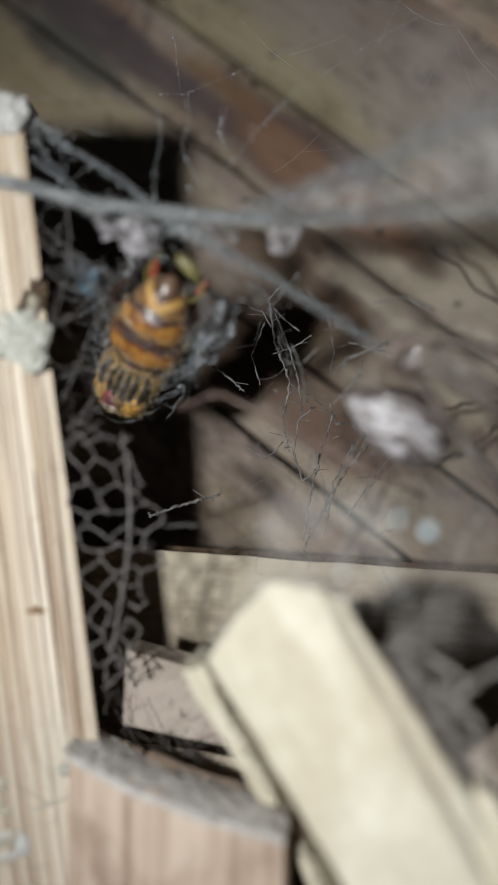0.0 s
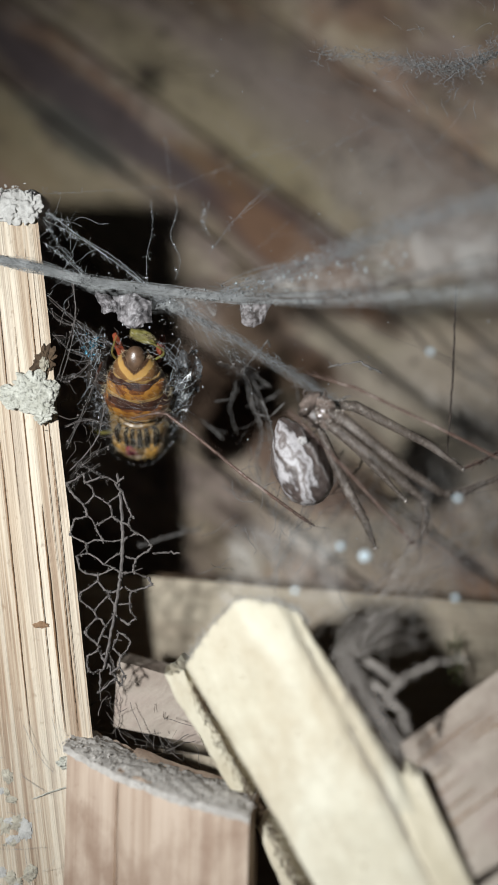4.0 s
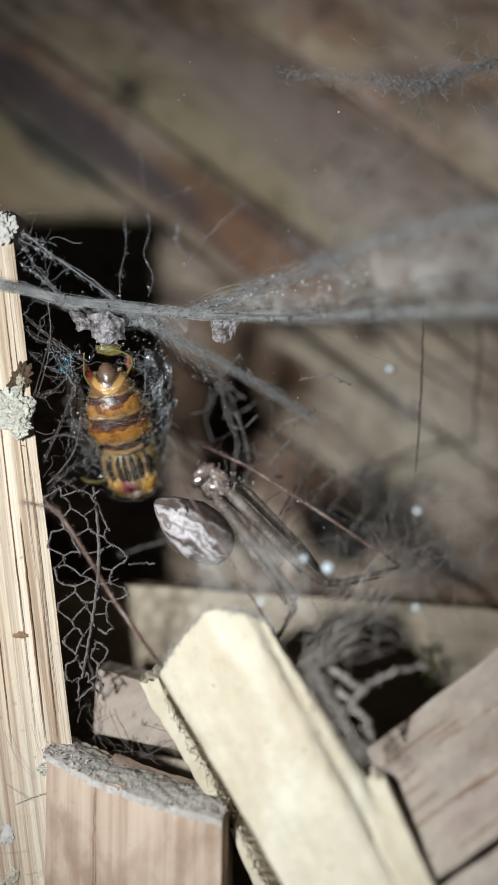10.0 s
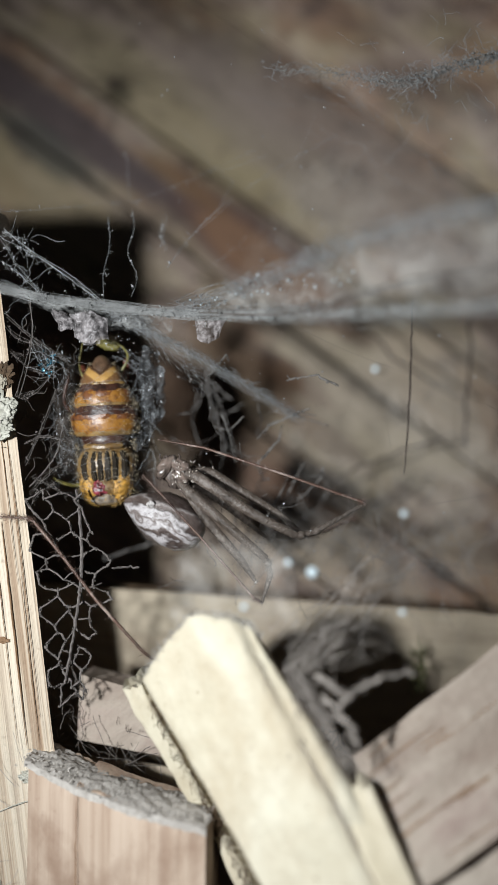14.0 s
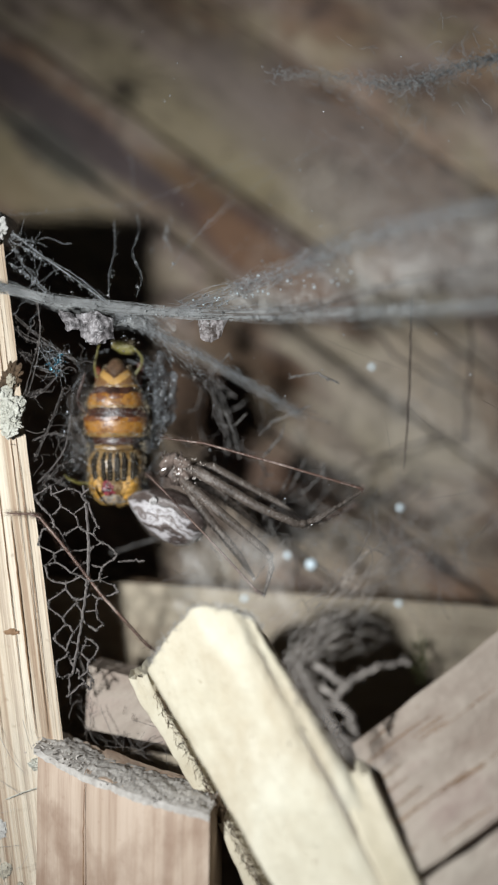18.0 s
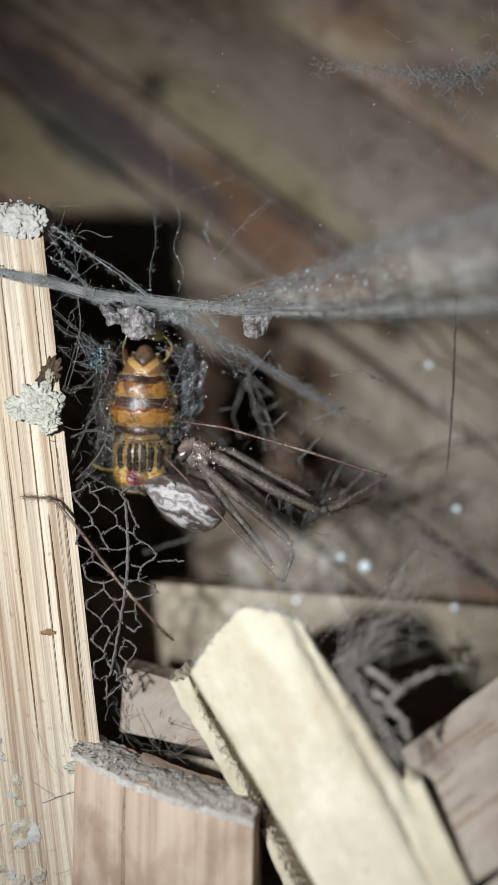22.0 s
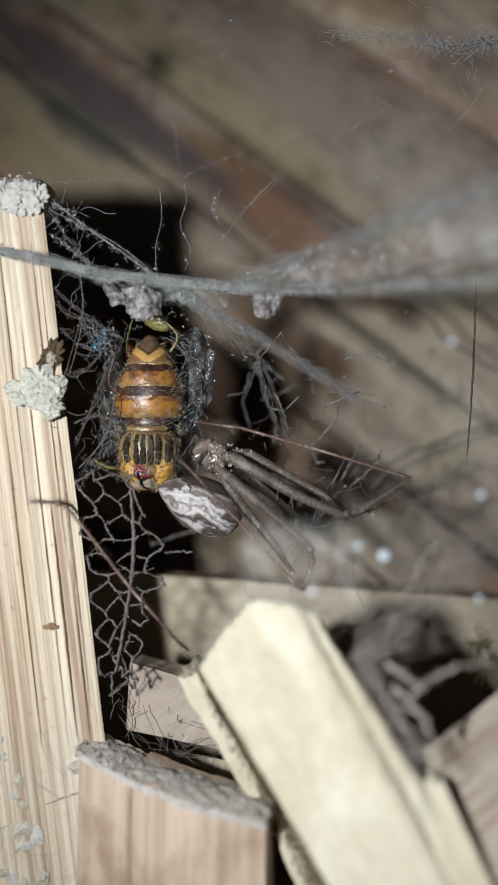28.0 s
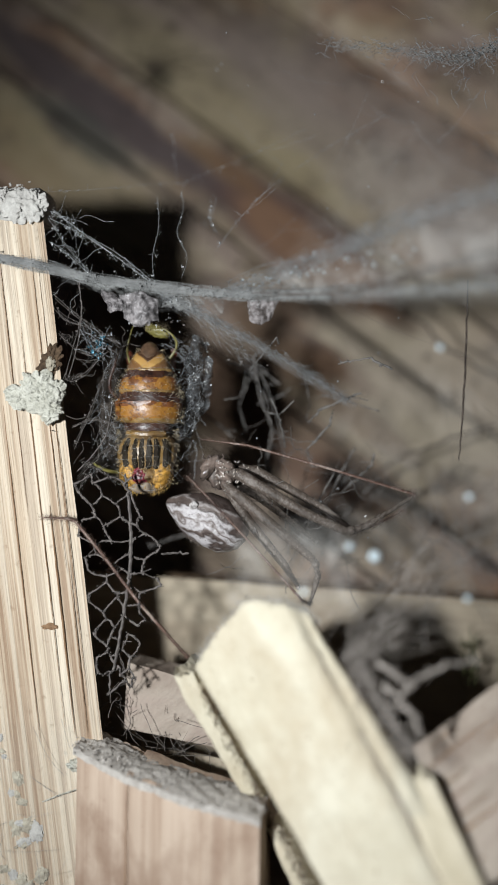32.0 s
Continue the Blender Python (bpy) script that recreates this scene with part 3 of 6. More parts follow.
        q = rnd.choice((0.02, 0.03, 0.03, 0.05))
        blob(a.lerp(b, v), (q, q * 0.7, q * rnd.uniform(0.6, 2.0)), Euler((0, rnd.uniform(0, 3), 0)).to_matrix(), rough=0.7, seed=k, u=7, v=5, bm=grit)
    part("grit", grit, SPLIT, stick, "brown grains of dirt on the face", kind="stuff")
    part("groove_dirt", slab((0.08, 58.15, 88.70), (0.49, 58.50, 88.56), (38.2, 38.7, 21.3), (36.9, 38.1, 21.7), (0.2, 0.8, 0), 6, 160, 1, 0.12, seed=14, scale=1.3), GROOVE, stick, "grey-brown strip along the long groove")
    part("bark_strip", slab((-6.7, 63.5, 82.2), (-6.0, 63.3, 82.4), (26.8, 56.0, 16.9), (26.1, 56.0, 16.9), (1.2, 5, 0.6), 5, 160, 2, 0.3, rag=0.5, seed=24, scale=1.6), BARK_AND_SHADE, stick, "dark bark left in the split")
    part("bark_fibre", shards([(-6.1, 62.5, 82.7), (-4.2, 62.1, 78.9), (-1.9, 61.6, 75.2), (-0.4, 61.2, 72.2), (1.4, 60.7, 68.8)], 260, 1.1, 0.03, 0.28, 26, (0.45, 0, -1)), BARK_AND_SHADE, stick, "dark fibres along the split", kind="stuff")
    part("sliver", slab((-8.4, 63.0, 83.3), (-6.8, 62.8, 83.6), (-1.7, 61.7, 74.7), (-3.3, 62.1, 75.0), (0.8, 4, 0.2), 8, 60, 3, 0.26, rag=0.9, seed=27, scale=1.1), CREAM_WOOD, stick, "thin cream sliver split from the stick")
    part("lower_sliver", slab((-1.7, 62.1, 72.8), (-0.6, 61.9, 73.5), (9.2, 58.3, 52.2), (7.3, 58.7, 51.9), (0.8, 3, 0.2), 8, 80, 2, 0.24, rag=0.8, seed=29, scale=1.0), CREAM_WOOD, stick, "second cream sliver lower down")
    part("flank_layer", slab((6.08, 55.90, 78.79), (8.80, 55.70, 78.54), (14.61, 49.60, 65.90), (12.26, 49.80, 65.77), (0.3, 4, 0.4), 14, 120, 2, 0.14, rag=0.5, seed=33, scale=0.9), CREAM_DULL, stick, "loose outer layer along the flank")

    slat = thing("curved_slat", (-8.6, 61.9, 70.8), "short reddish-brown curved bamboo slat with a dusty cut end", "slat")
    part("inner_strip", slab((-15.4, 64.8, 77.3), (-11.2, 63.0, 76.1), (-12.6, 62.6, 7.9), (-17.9, 64.1, 5.5), (0.8, 4.0, 0.2), 10, 50, 3, 0.1, bulge=0.15, rag=0.25, seed=8), SLAT_WOOD, slat)
    part("outer_strip", slab((-11.4, 62.9, 76.3), (-1.9, 60.0, 74.4), (-4.1, 59.3, 13.1), (-12.9, 62.4, 8.2), (0.8, 4.2, 0.2), 16, 50, 3, 0.1, bulge=0.45, rag=0.2, seed=18), SLAT_WOOD, slat)
    part("seam", tube([(-11.3, 62.7, 76.3), (-11.5, 62.7, 72.4), (-11.6, 62.6, 66.6), (-12.0, 62.6, 50.9)], [0.02, 0.04, 0.05, 0.05], 5, steps=8, wobble=0.06), SPLIT, slat, "dark seam between the strips")
    part("end_dust", ridge([(-15.5, 65.0, 77.4), (-11.3, 63.1, 76.0), (-6.5, 61.1, 75.1), (-1.9, 60.1, 74.3)], 4.4, 0.3, 220, 30, 0.11, 1.6, 41, (0.15, 1, 0.05)), SLAT_DUST, slat, "thick grey dust on the cut end")
    part("end_crumb", crumbs([(-15.4, 65.6, 77.6), (-11.3, 63.9, 76.2), (-6.5, 62.0, 75.3), (-2.0, 60.9, 74.5)], 500, 0.09, (0.3, 0.9, 0.07), 42), SLAT_DUST, slat, "crumbs of grey dust on the cut end", kind="stuff")

    chip = thing("wood_offcut", (-10.2, 69.8, 79.4), "small flat brown offcut wedged behind the stick", "offcut")
    part("body", slab((-12.5, 69.8, 82.2), (-7.7, 68.9, 81.1), (-5.5, 68.5, 75.9), (-12.9, 69.8, 77.0), (0.5, 3, 0), 8, 8, 2, 0.08, seed=12), PALE_WOOD, chip)
    part("mould", shards([(-9.7, 68.9, 78.4), (-8.4, 68.9, 77.9)], 6, 0.7, 0.025, 0.3, 51), BARK_AND_SHADE, chip, "dark wisps of mould")
    low = thing("lower_offcut", (-9.9, 70.9, 75.1), "flat offcut lying in the gap under the pile", "offcut")
    part("body", slab((-15.5, 73.8, 74.6), (-4.1, 70.0, 74.5), (-3.6, 66.0, 72.2), (-14.3, 69.8, 71.5), (0, 2.5, -1), 10, 8, 2, 0.15, seed=17), BEHIND_WOOD, low)

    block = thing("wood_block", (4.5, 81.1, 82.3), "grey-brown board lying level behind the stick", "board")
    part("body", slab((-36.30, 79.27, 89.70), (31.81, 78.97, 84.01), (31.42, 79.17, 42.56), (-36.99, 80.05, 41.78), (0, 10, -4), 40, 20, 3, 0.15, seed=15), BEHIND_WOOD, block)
    # dark strip painted as the contact shadow between block and wall
    part("bark_edge", slab((-37.18, 81.23, 89.80), (32.98, 81.42, 83.92), (32.98, 81.42, 82.05), (-37.18, 81.23, 87.84), (0, 4, -1), 20, 2, 1, 0.1, seed=5), BARK_AND_SHADE, block, "painted shade in the gap along the upper edge")

    board = thing("pale_board", (11.7, 59.2, 75.7), "pale brown weathered board leaning to one side", "board")
    part("upper_strip", slab((24.03, 59.00, 91.24), (28.00, 55.80, 82.50), (9.45, 53.60, 71.52), (6.42, 58.20, 78.52), (0.7, 3, -1.8), 40, 40, 3, 0.15, seed=21), PALE_WOOD, board)
    part("lower_strip", slab((28.10, 55.60, 82.24), (30.46, 54.00, 77.90), (13.48, 52.20, 67.36), (9.65, 53.40, 71.29), (0.7, 3, -1.8), 40, 40, 3, 0.15, seed=22), PALE_WOOD, board)
    rnd = random.Random(87)
    for k in range(16):
        v = rnd.uniform(0.06, 0.94)
        a = Vector((6.42, 58.2, 78.52)).lerp(Vector((9.45, 53.6, 71.52)), v)
        b = Vector((24.03, 59.0, 91.24)).lerp(Vector((28.0, 55.8, 82.5)), v)
        u0 = rnd.uniform(0.0, 0.45)
        u1 = u0 + rnd.uniform(0.08, 0.3)
        line = [a.lerp(b, u0 + (u1 - u0) * q / 3) + Vector((rnd.gauss(0, 0.05), -0.03, rnd.gauss(0, 0.08))) for q in range(4)]
        part("crack", tube(line, [0.02, 0.06, 0.05, 0.02], 5, steps=5, wobble=0.05, seed=k), SPLIT, board, "fine brown crack along the board")
    part("moss", shards([(16.4, 78.3, 81.8), (15.6, 74.3, 78.9)], 60, 1.3, 0.07, 0.5, 65), MOSS, board, "dark tuft of moss", kind="stuff")


build_wood()

# ---------------------------------------------------------------- silk
def veil_material(name, low, high, scale, turn, colour=(0.5, 0.5, 0.5), stretch=0.25, dense=0.5):
    """Old silk: a film of fine fibres with gaps between them."""
    m, nt, bsdf = nodes_of(name)
    bsdf.inputs["Roughness"].default_value = 0.8
    bsdf.inputs["Specular IOR Level"].default_value = 0.2
    n1 = noise_of(nt, coords(nt, turn, (1, 1, stretch)), scale, 5, 0.7)
    n2 = noise_of(nt, coords(nt, turn, (1, 1, stretch)), scale * 0.2, 3, 0.6)
    nt.links.new(ramp(nt, n1, [(0.3, tuple(v * 0.75 for v in colour)), (0.7, tuple(min(1, v * 1.3) for v in colour))]), bsdf.inputs["Base Color"])
    prod = nt.nodes.new("ShaderNodeMath")
    prod.operation = "MULTIPLY"
    nt.links.new(ramp(nt, n1, [(low, (0.0, 0.0, 0.0)), (high, (1, 1, 1))]), prod.inputs[0])
    nt.links.new(ramp(nt, n2, [(0.3, (0.25, 0.25, 0.25)), (0.65, (1, 1, 1))]), prod.inputs[1])
    fac = nt.nodes.new("ShaderNodeMath")
    fac.operation = "MULTIPLY"
    fac.inputs[1].default_value = dense
    nt.links.new(prod.outputs[0], fac.inputs[0])
    # the film thins out towards its torn edges
    thin = nt.nodes.new("ShaderNodeAttribute")
    thin.attribute_name = "thin"
    last = nt.nodes.new("ShaderNodeMath")
    last.operation = "MULTIPLY"
    nt.links.new(fac.outputs[0], last.inputs[0])
    nt.links.new(thin.outputs["Fac"], last.inputs[1])
    nt.links.new(last.outputs[0], bsdf.inputs["Alpha"])
    return m


VEIL = veil_material("silk_veil", 0.28, 0.7, 600, (0, 80, 0), (0.4, 0.395, 0.375), 0.2, 0.62)
HAZE_THICK = veil_material("silk_haze_thick", 0.3, 0.85, 190, (0, 60, 0), (0.44, 0.41, 0.375), 0.35, 0.6)
HAZE_MID = veil_material("silk_haze_mid", 0.3, 0.9, 170, (0, 60, 0), (0.42, 0.4, 0.365), 0.35, 0.22)
END_VEIL = veil_material("silk_end_veil", 0.3, 0.8, 420, (0, 40, 0), (0.5, 0.48, 0.45), 0.6, 0.75)
CRUST = veil_material("silk_crust", 0.4, 0.62, 1900, (0, 70, 0), (0.25, 0.253, 0.248), 0.5, 0.6)
STAY_FILM = veil_material("silk_stay", 0.3, 0.75, 520, (0, 59, 0), (0.24, 0.235, 0.225), 0.03, 0.5)
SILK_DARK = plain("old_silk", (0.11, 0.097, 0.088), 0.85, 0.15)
SILK_WHITE = plain("fresh_silk", (0.3, 0.31, 0.32), 0.25, 0.9)
PAPER = plain("papery_silk", (0.24, 0.222, 0.225), 0.4, 0.5, 0.8, 1600, Alpha=0.6)
BLUE = plain("blue_flake", (0.06, 0.17, 0.23), 0.25, 0.8, 0.8, 2500, Metallic=0.5)
BEAD = plain("white_bead", (0.5, 0.58, 0.62), 0.35, 0.5, 0.08)
TWIG = plain("dark_fibre", (0.06, 0.046, 0.038), 0.8, 0.2, 0.5, 1200)


SILK_CABLE = plain("cable_silk", (0.21, 0.213, 0.21), 0.7, 0.25)


def bundle(soup, pts, r, n, spread, seed, sides=4, steps=8, fuzz=0):
    """Threads running side by side, with fuzz and grains caught on them."""
    rnd = random.Random(seed)
    pts = [Vector(p) for p in pts]
    for k in range(n):
        off = [Vector([rnd.gauss(0, spread) for _ in range(3)]) for _ in pts]
        tube([p + o for p, o in zip(pts, off)], r * rnd.uniform(0.4, 1.2), sides, soup, wobble=0.06, seed=seed + k * 3.3, steps=steps)
    for k in range(fuzz):
        j = rnd.random() * (len(pts) - 1)
        i = min(int(j), len(pts) - 2)
        p = pts[i].lerp(pts[i + 1], j - i) + Vector([rnd.gauss(0, spread * 1.1) for _ in range(3)])
        if rnd.random() < 0.55:
            q = rnd.choice((0.02, 0.03, 0.035, 0.05, 0.09)) * rnd.uniform(0.7, 1.2)
            blob(p, (q, q, q * 0.8), rough=0.8, seed=k * 1.3, u=6, v=4, bm=soup)
        else:
            d = Vector([rnd.gauss(0, 1) for _ in range(3)]).normalized() * rnd.uniform(0.15, 0.6)
            tube([p, p + d * 0.5 + Vector([rnd.gauss(0, 0.12) for _ in range(3)]), p + d], 0.012, 3, soup)
    return soup


def knobbly(pts, r, seed):
    """A soft dusty thread, uneven in thickness, with lumps and short stubs."""
    rnd = random.Random(seed)
    pts = [Vector(p) for p in pts]
    line, radii = [], []
    for a, b in zip(pts, pts[1:]):
        n = max(4, round((b - a).length / 0.3))
        for k in range(n):
            line.append(a.lerp(b, k / n) + Vector([rnd.gauss(0, r * 0.35) for _ in range(3)]))
            radii.append(r * rnd.choice((0.55, 0.7, 0.9, 1.1, 1.3)))
    line.append(pts[-1])
    radii.append(r * 0.6)
    soup = tube(line, radii, 6, steps=3)
    for _ in range(len(line)):
        p = rnd.choice(line)
        z = r * rnd.uniform(0.4, 1.1)
        blob(p + Vector([rnd.gauss(0, r * 0.8) for _ in range(3)]), (z, z, z), rough=0.8, seed=rnd.random() * 99, u=7, v=5, bm=soup)
    for _ in range(len(line) // 9):
        p = rnd.choice(line)
        tube([p, p + Vector((rnd.gauss(0, 0.6), rnd.gauss(0, 0.2), rnd.gauss(0, 0.3)))], r * 0.6, 5, soup)
    return soup


def felt(line, n, length, spread, r, seed):
    """A fluffy band of short curling fibres that mostly follow a line and thin out along it."""
    rnd = random.Random(seed)
    pts = [Vector(p) for p in line]
    soup = Soup()
    for k in range(n):
        g = rnd.random() ** 1.4 * (len(pts) - 1)
        i = min(int(g), len(pts) - 2)
        along = (pts[i + 1] - pts[i]).normalized()
        p = pts[i].lerp(pts[i + 1], g - i) + Vector([rnd.gauss(0, spread) for _ in range(3)])
        d = (along + Vector([rnd.gauss(0, 0.26) for _ in range(3)])).normalized() * length * rnd.uniform(0.3, 1.0)
        tube([p, p + d * 0.35 + Vector([rnd.gauss(0, 0.08) for _ in range(3)]), p + d * 0.7 + Vector([rnd.gauss(0, 0.08) for _ in range(3)]), p + d], r * rnd.uniform(0.5, 1.3), 3, soup)
        if k % 6 == 0:
            z = rnd.uniform(0.02, 0.05)
            blob(p, (z, z, z), rough=0.8, seed=k * 1.3, u=6, v=4, bm=soup)
    return soup


def sheet(upper, lower, nu, nv, crumple, seed, scale=0.6):
    """A thin film between two lines."""
    up, lo = [Vector(p) for p in upper], [Vector(p) for p in lower]

    def on(line, s):
        k = s * (len(line) - 1)
        i = min(int(k), len(line) - 2)
        return line[i].lerp(line[i + 1], k - i)

    soup = Soup()
    verts, faces = [], []
    for i in range(nu + 1):
        for j in range(nv + 1):
            p = on(up, i / nu).lerp(on(lo, i / nu), j / nv)
            q = p * scale
            p = p + Vector((0.4 * noise.noise(q + Vector((3, seed, 0))), noise.noise(q + Vector((seed, 0, 0))) + 0.4 * noise.noise(q * 3), 0.5 * noise.noise(q + Vector((0, 0, seed))))) * crumple
            verts.append(p)
            rag = 0.12 * noise.noise(q * 2.0 + Vector((7, seed, 2)))
            out = min(i / nu, j / nv, 1 - j / nv) + rag
            soup.thin.append(max(0.0, min(1.0, out * 4.0 + 0.05)))
    for i in range(nu):
        for j in range(nv):
            faces.append((i * (nv + 1) + j, (i + 1) * (nv + 1) + j, (i + 1) * (nv + 1) + j + 1, i * (nv + 1) + j + 1))
    soup.add(verts, faces)
    return soup


def curls(n, low, high, length, r, seed, bend=0.5, soup=None, pieces=5):
    """Loose curling threads inside a box."""
    rnd = random.Random(seed)
    soup = soup or Soup()
    for k in range(n):
        p = Vector([rnd.uniform(a, b) for a, b in zip(low, high)])
        d = Vector([rnd.gauss(0, 1) for _ in range(3)])
        d.y *= 0.4
        d.normalize()
        pts = [p]
        for _ in range(pieces):
            d = (d + Vector([rnd.gauss(0, bend), rnd.gauss(0, bend * 0.4), rnd.gauss(0, bend)])).normalized()
            pts.append(pts[-1] + d * length / pieces * rnd.uniform(0.6, 1.4))
        tube(pts, r * rnd.uniform(0.5, 1.3), 4, soup, steps=4)
    return soup


def threads(n, low, high, r, seed, soup=None, reach=14):
    """Straight fine threads across a box."""
    rnd = random.Random(seed)
    soup = soup or Soup()
    for k in range(n):
        p = Vector([rnd.uniform(a, b) for a, b in zip(low, high)])
        d = Vector((rnd.gauss(0, 1), rnd.gauss(0, 0.4), rnd.gauss(0, 0.7))).normalized() * rnd.uniform(0.4, 1) * reach
        mid = p + d * 0.5 - Vector((0, 0, rnd.uniform(0, 0.6)))
        tube([p, mid, p + d], r * rnd.uniform(0.5, 1.2), 3, soup, steps=5, wobble=0.05, seed=k * 0.9)
    return soup


def build_net(web):
    """The coarse dusty net between the post and the gap: uneven closed cells of knobbly threads."""
    rnd = random.Random(77)
    soup = Soup()
    span = [(-15.6, 66.0, 96.8), (-11.6, 66.1, 96.6), (-15.1, 66.0, 92.3), (-9.4, 66.3, 92.2), (-14.5, 66.0, 88.6), (-9.6, 66.5, 88.4), (-14.0, 66.2, 85.0), (-10.9, 66.6, 84.8), (-13.6, 66.3, 81.2), (-11.4, 66.6, 81.4)]
    left, right = [Vector(p) for p in span[0::2]], [Vector(p) for p in span[1::2]]
    n, m = 12, 5
    rows_of = []
    for j in range(n + 1):
        k = j / n * 4
        i = min(int(k), 3)
        a, b = left[i].lerp(left[i + 1], k - i), right[i].lerp(right[i + 1], k - i)
        rows_of.append([a.lerp(b, c / m) + Vector((rnd.gauss(0, 0.2), rnd.gauss(0, 0.35), rnd.gauss(0, 0.2) + (0.3 if (c + j) % 2 else -0.3))) for c in range(m + 1)])

    def thread(p, q, r):
        run = (q - p).length
        n = max(5, round(run / 0.13))
        bow = Vector((rnd.gauss(0, 0.08), rnd.gauss(0, 0.1), rnd.gauss(0, 0.08)))
        line, radii = [], []
        for k in range(n + 1):
            f = k / n
            line.append(p.lerp(q, f) + bow * math.sin(math.pi * f) + Vector([rnd.gauss(0, 0.018) for _ in range(3)]))
            radii.append(r * rnd.choice((0.7, 0.85, 1.0, 1.25)) * (1.25 if k in (0, n) else 1))
        part("net_thread", tube(line, radii, 6, ends=1.0), SILK_NET, web)
        for _ in range(7):
            o = rnd.choice(line) + Vector([rnd.gauss(0, 0.06) for _ in range(3)])
            z = rnd.uniform(0.03, 0.07)
            blob(o, (z, z, z), rough=0.9, seed=rnd.random() * 99, u=6, v=4, bm=soup)
        if rnd.random() < 0.1:
            o = rnd.choice(line)
            tube([o, o + Vector([rnd.gauss(0, 0.35) for _ in range(3)])], 0.05, 5, soup)

    for j, row in enumerate(rows_of):
        for c in range(m):
            if rnd.random() < 0.97:
                thread(row[c], row[c + 1], rnd.uniform(0.055, 0.085))
        if j < n:
            for c, p in enumerate(row):
                if (c + j) % 2 == 0 and rnd.random() < 0.98:
                    thread(p, rows_of[j + 1][c], rnd.uniform(0.06, 0.09))
    part("net_dust", soup, SILK_NET, web, "dust caught on the net", kind="stuff")
    soup = Soup()
    tube([(-11.9, 66.7, 97.2), (-11.5, 66.0, 94.6), (-11.4, 65.8, 91.6), (-11.6, 65.7, 89.3), (-12.1, 65.9, 86.3), (-12.9, 66.2, 82.5)], [0.1, 0.12, 0.13, 0.12, 0.11, 0.1], 6, soup, steps=14, wobble=0.12)
    tube([(-15.8, 67.4, 97.3), (-13.6, 67.3, 99.8), (-12.9, 67.3, 102.8)], 0.05, 4, soup, steps=8, wobble=0.1)
    tube([(-9.2, 66.2, 91.2), (-8.2, 66.6, 91.2), (-7.2, 66.9, 91.1)], 0.08, 5, soup, steps=6, wobble=0.15)
    part("net_stay", soup, SILK_NET, web, "long upright thread of the net")


SILK_PIT = plain("pit_silk", (0.25, 0.222, 0.2), 0.9, 0.1)
SILK_LOOP = plain("loop_silk", (0.19, 0.178, 0.168), 0.9, 0.1, 0.4, 1500, Alpha=0.7)
SILK_NET = plain("net_silk", (0.118, 0.105, 0.098), 0.75, 0.25, 0.4, 2600)


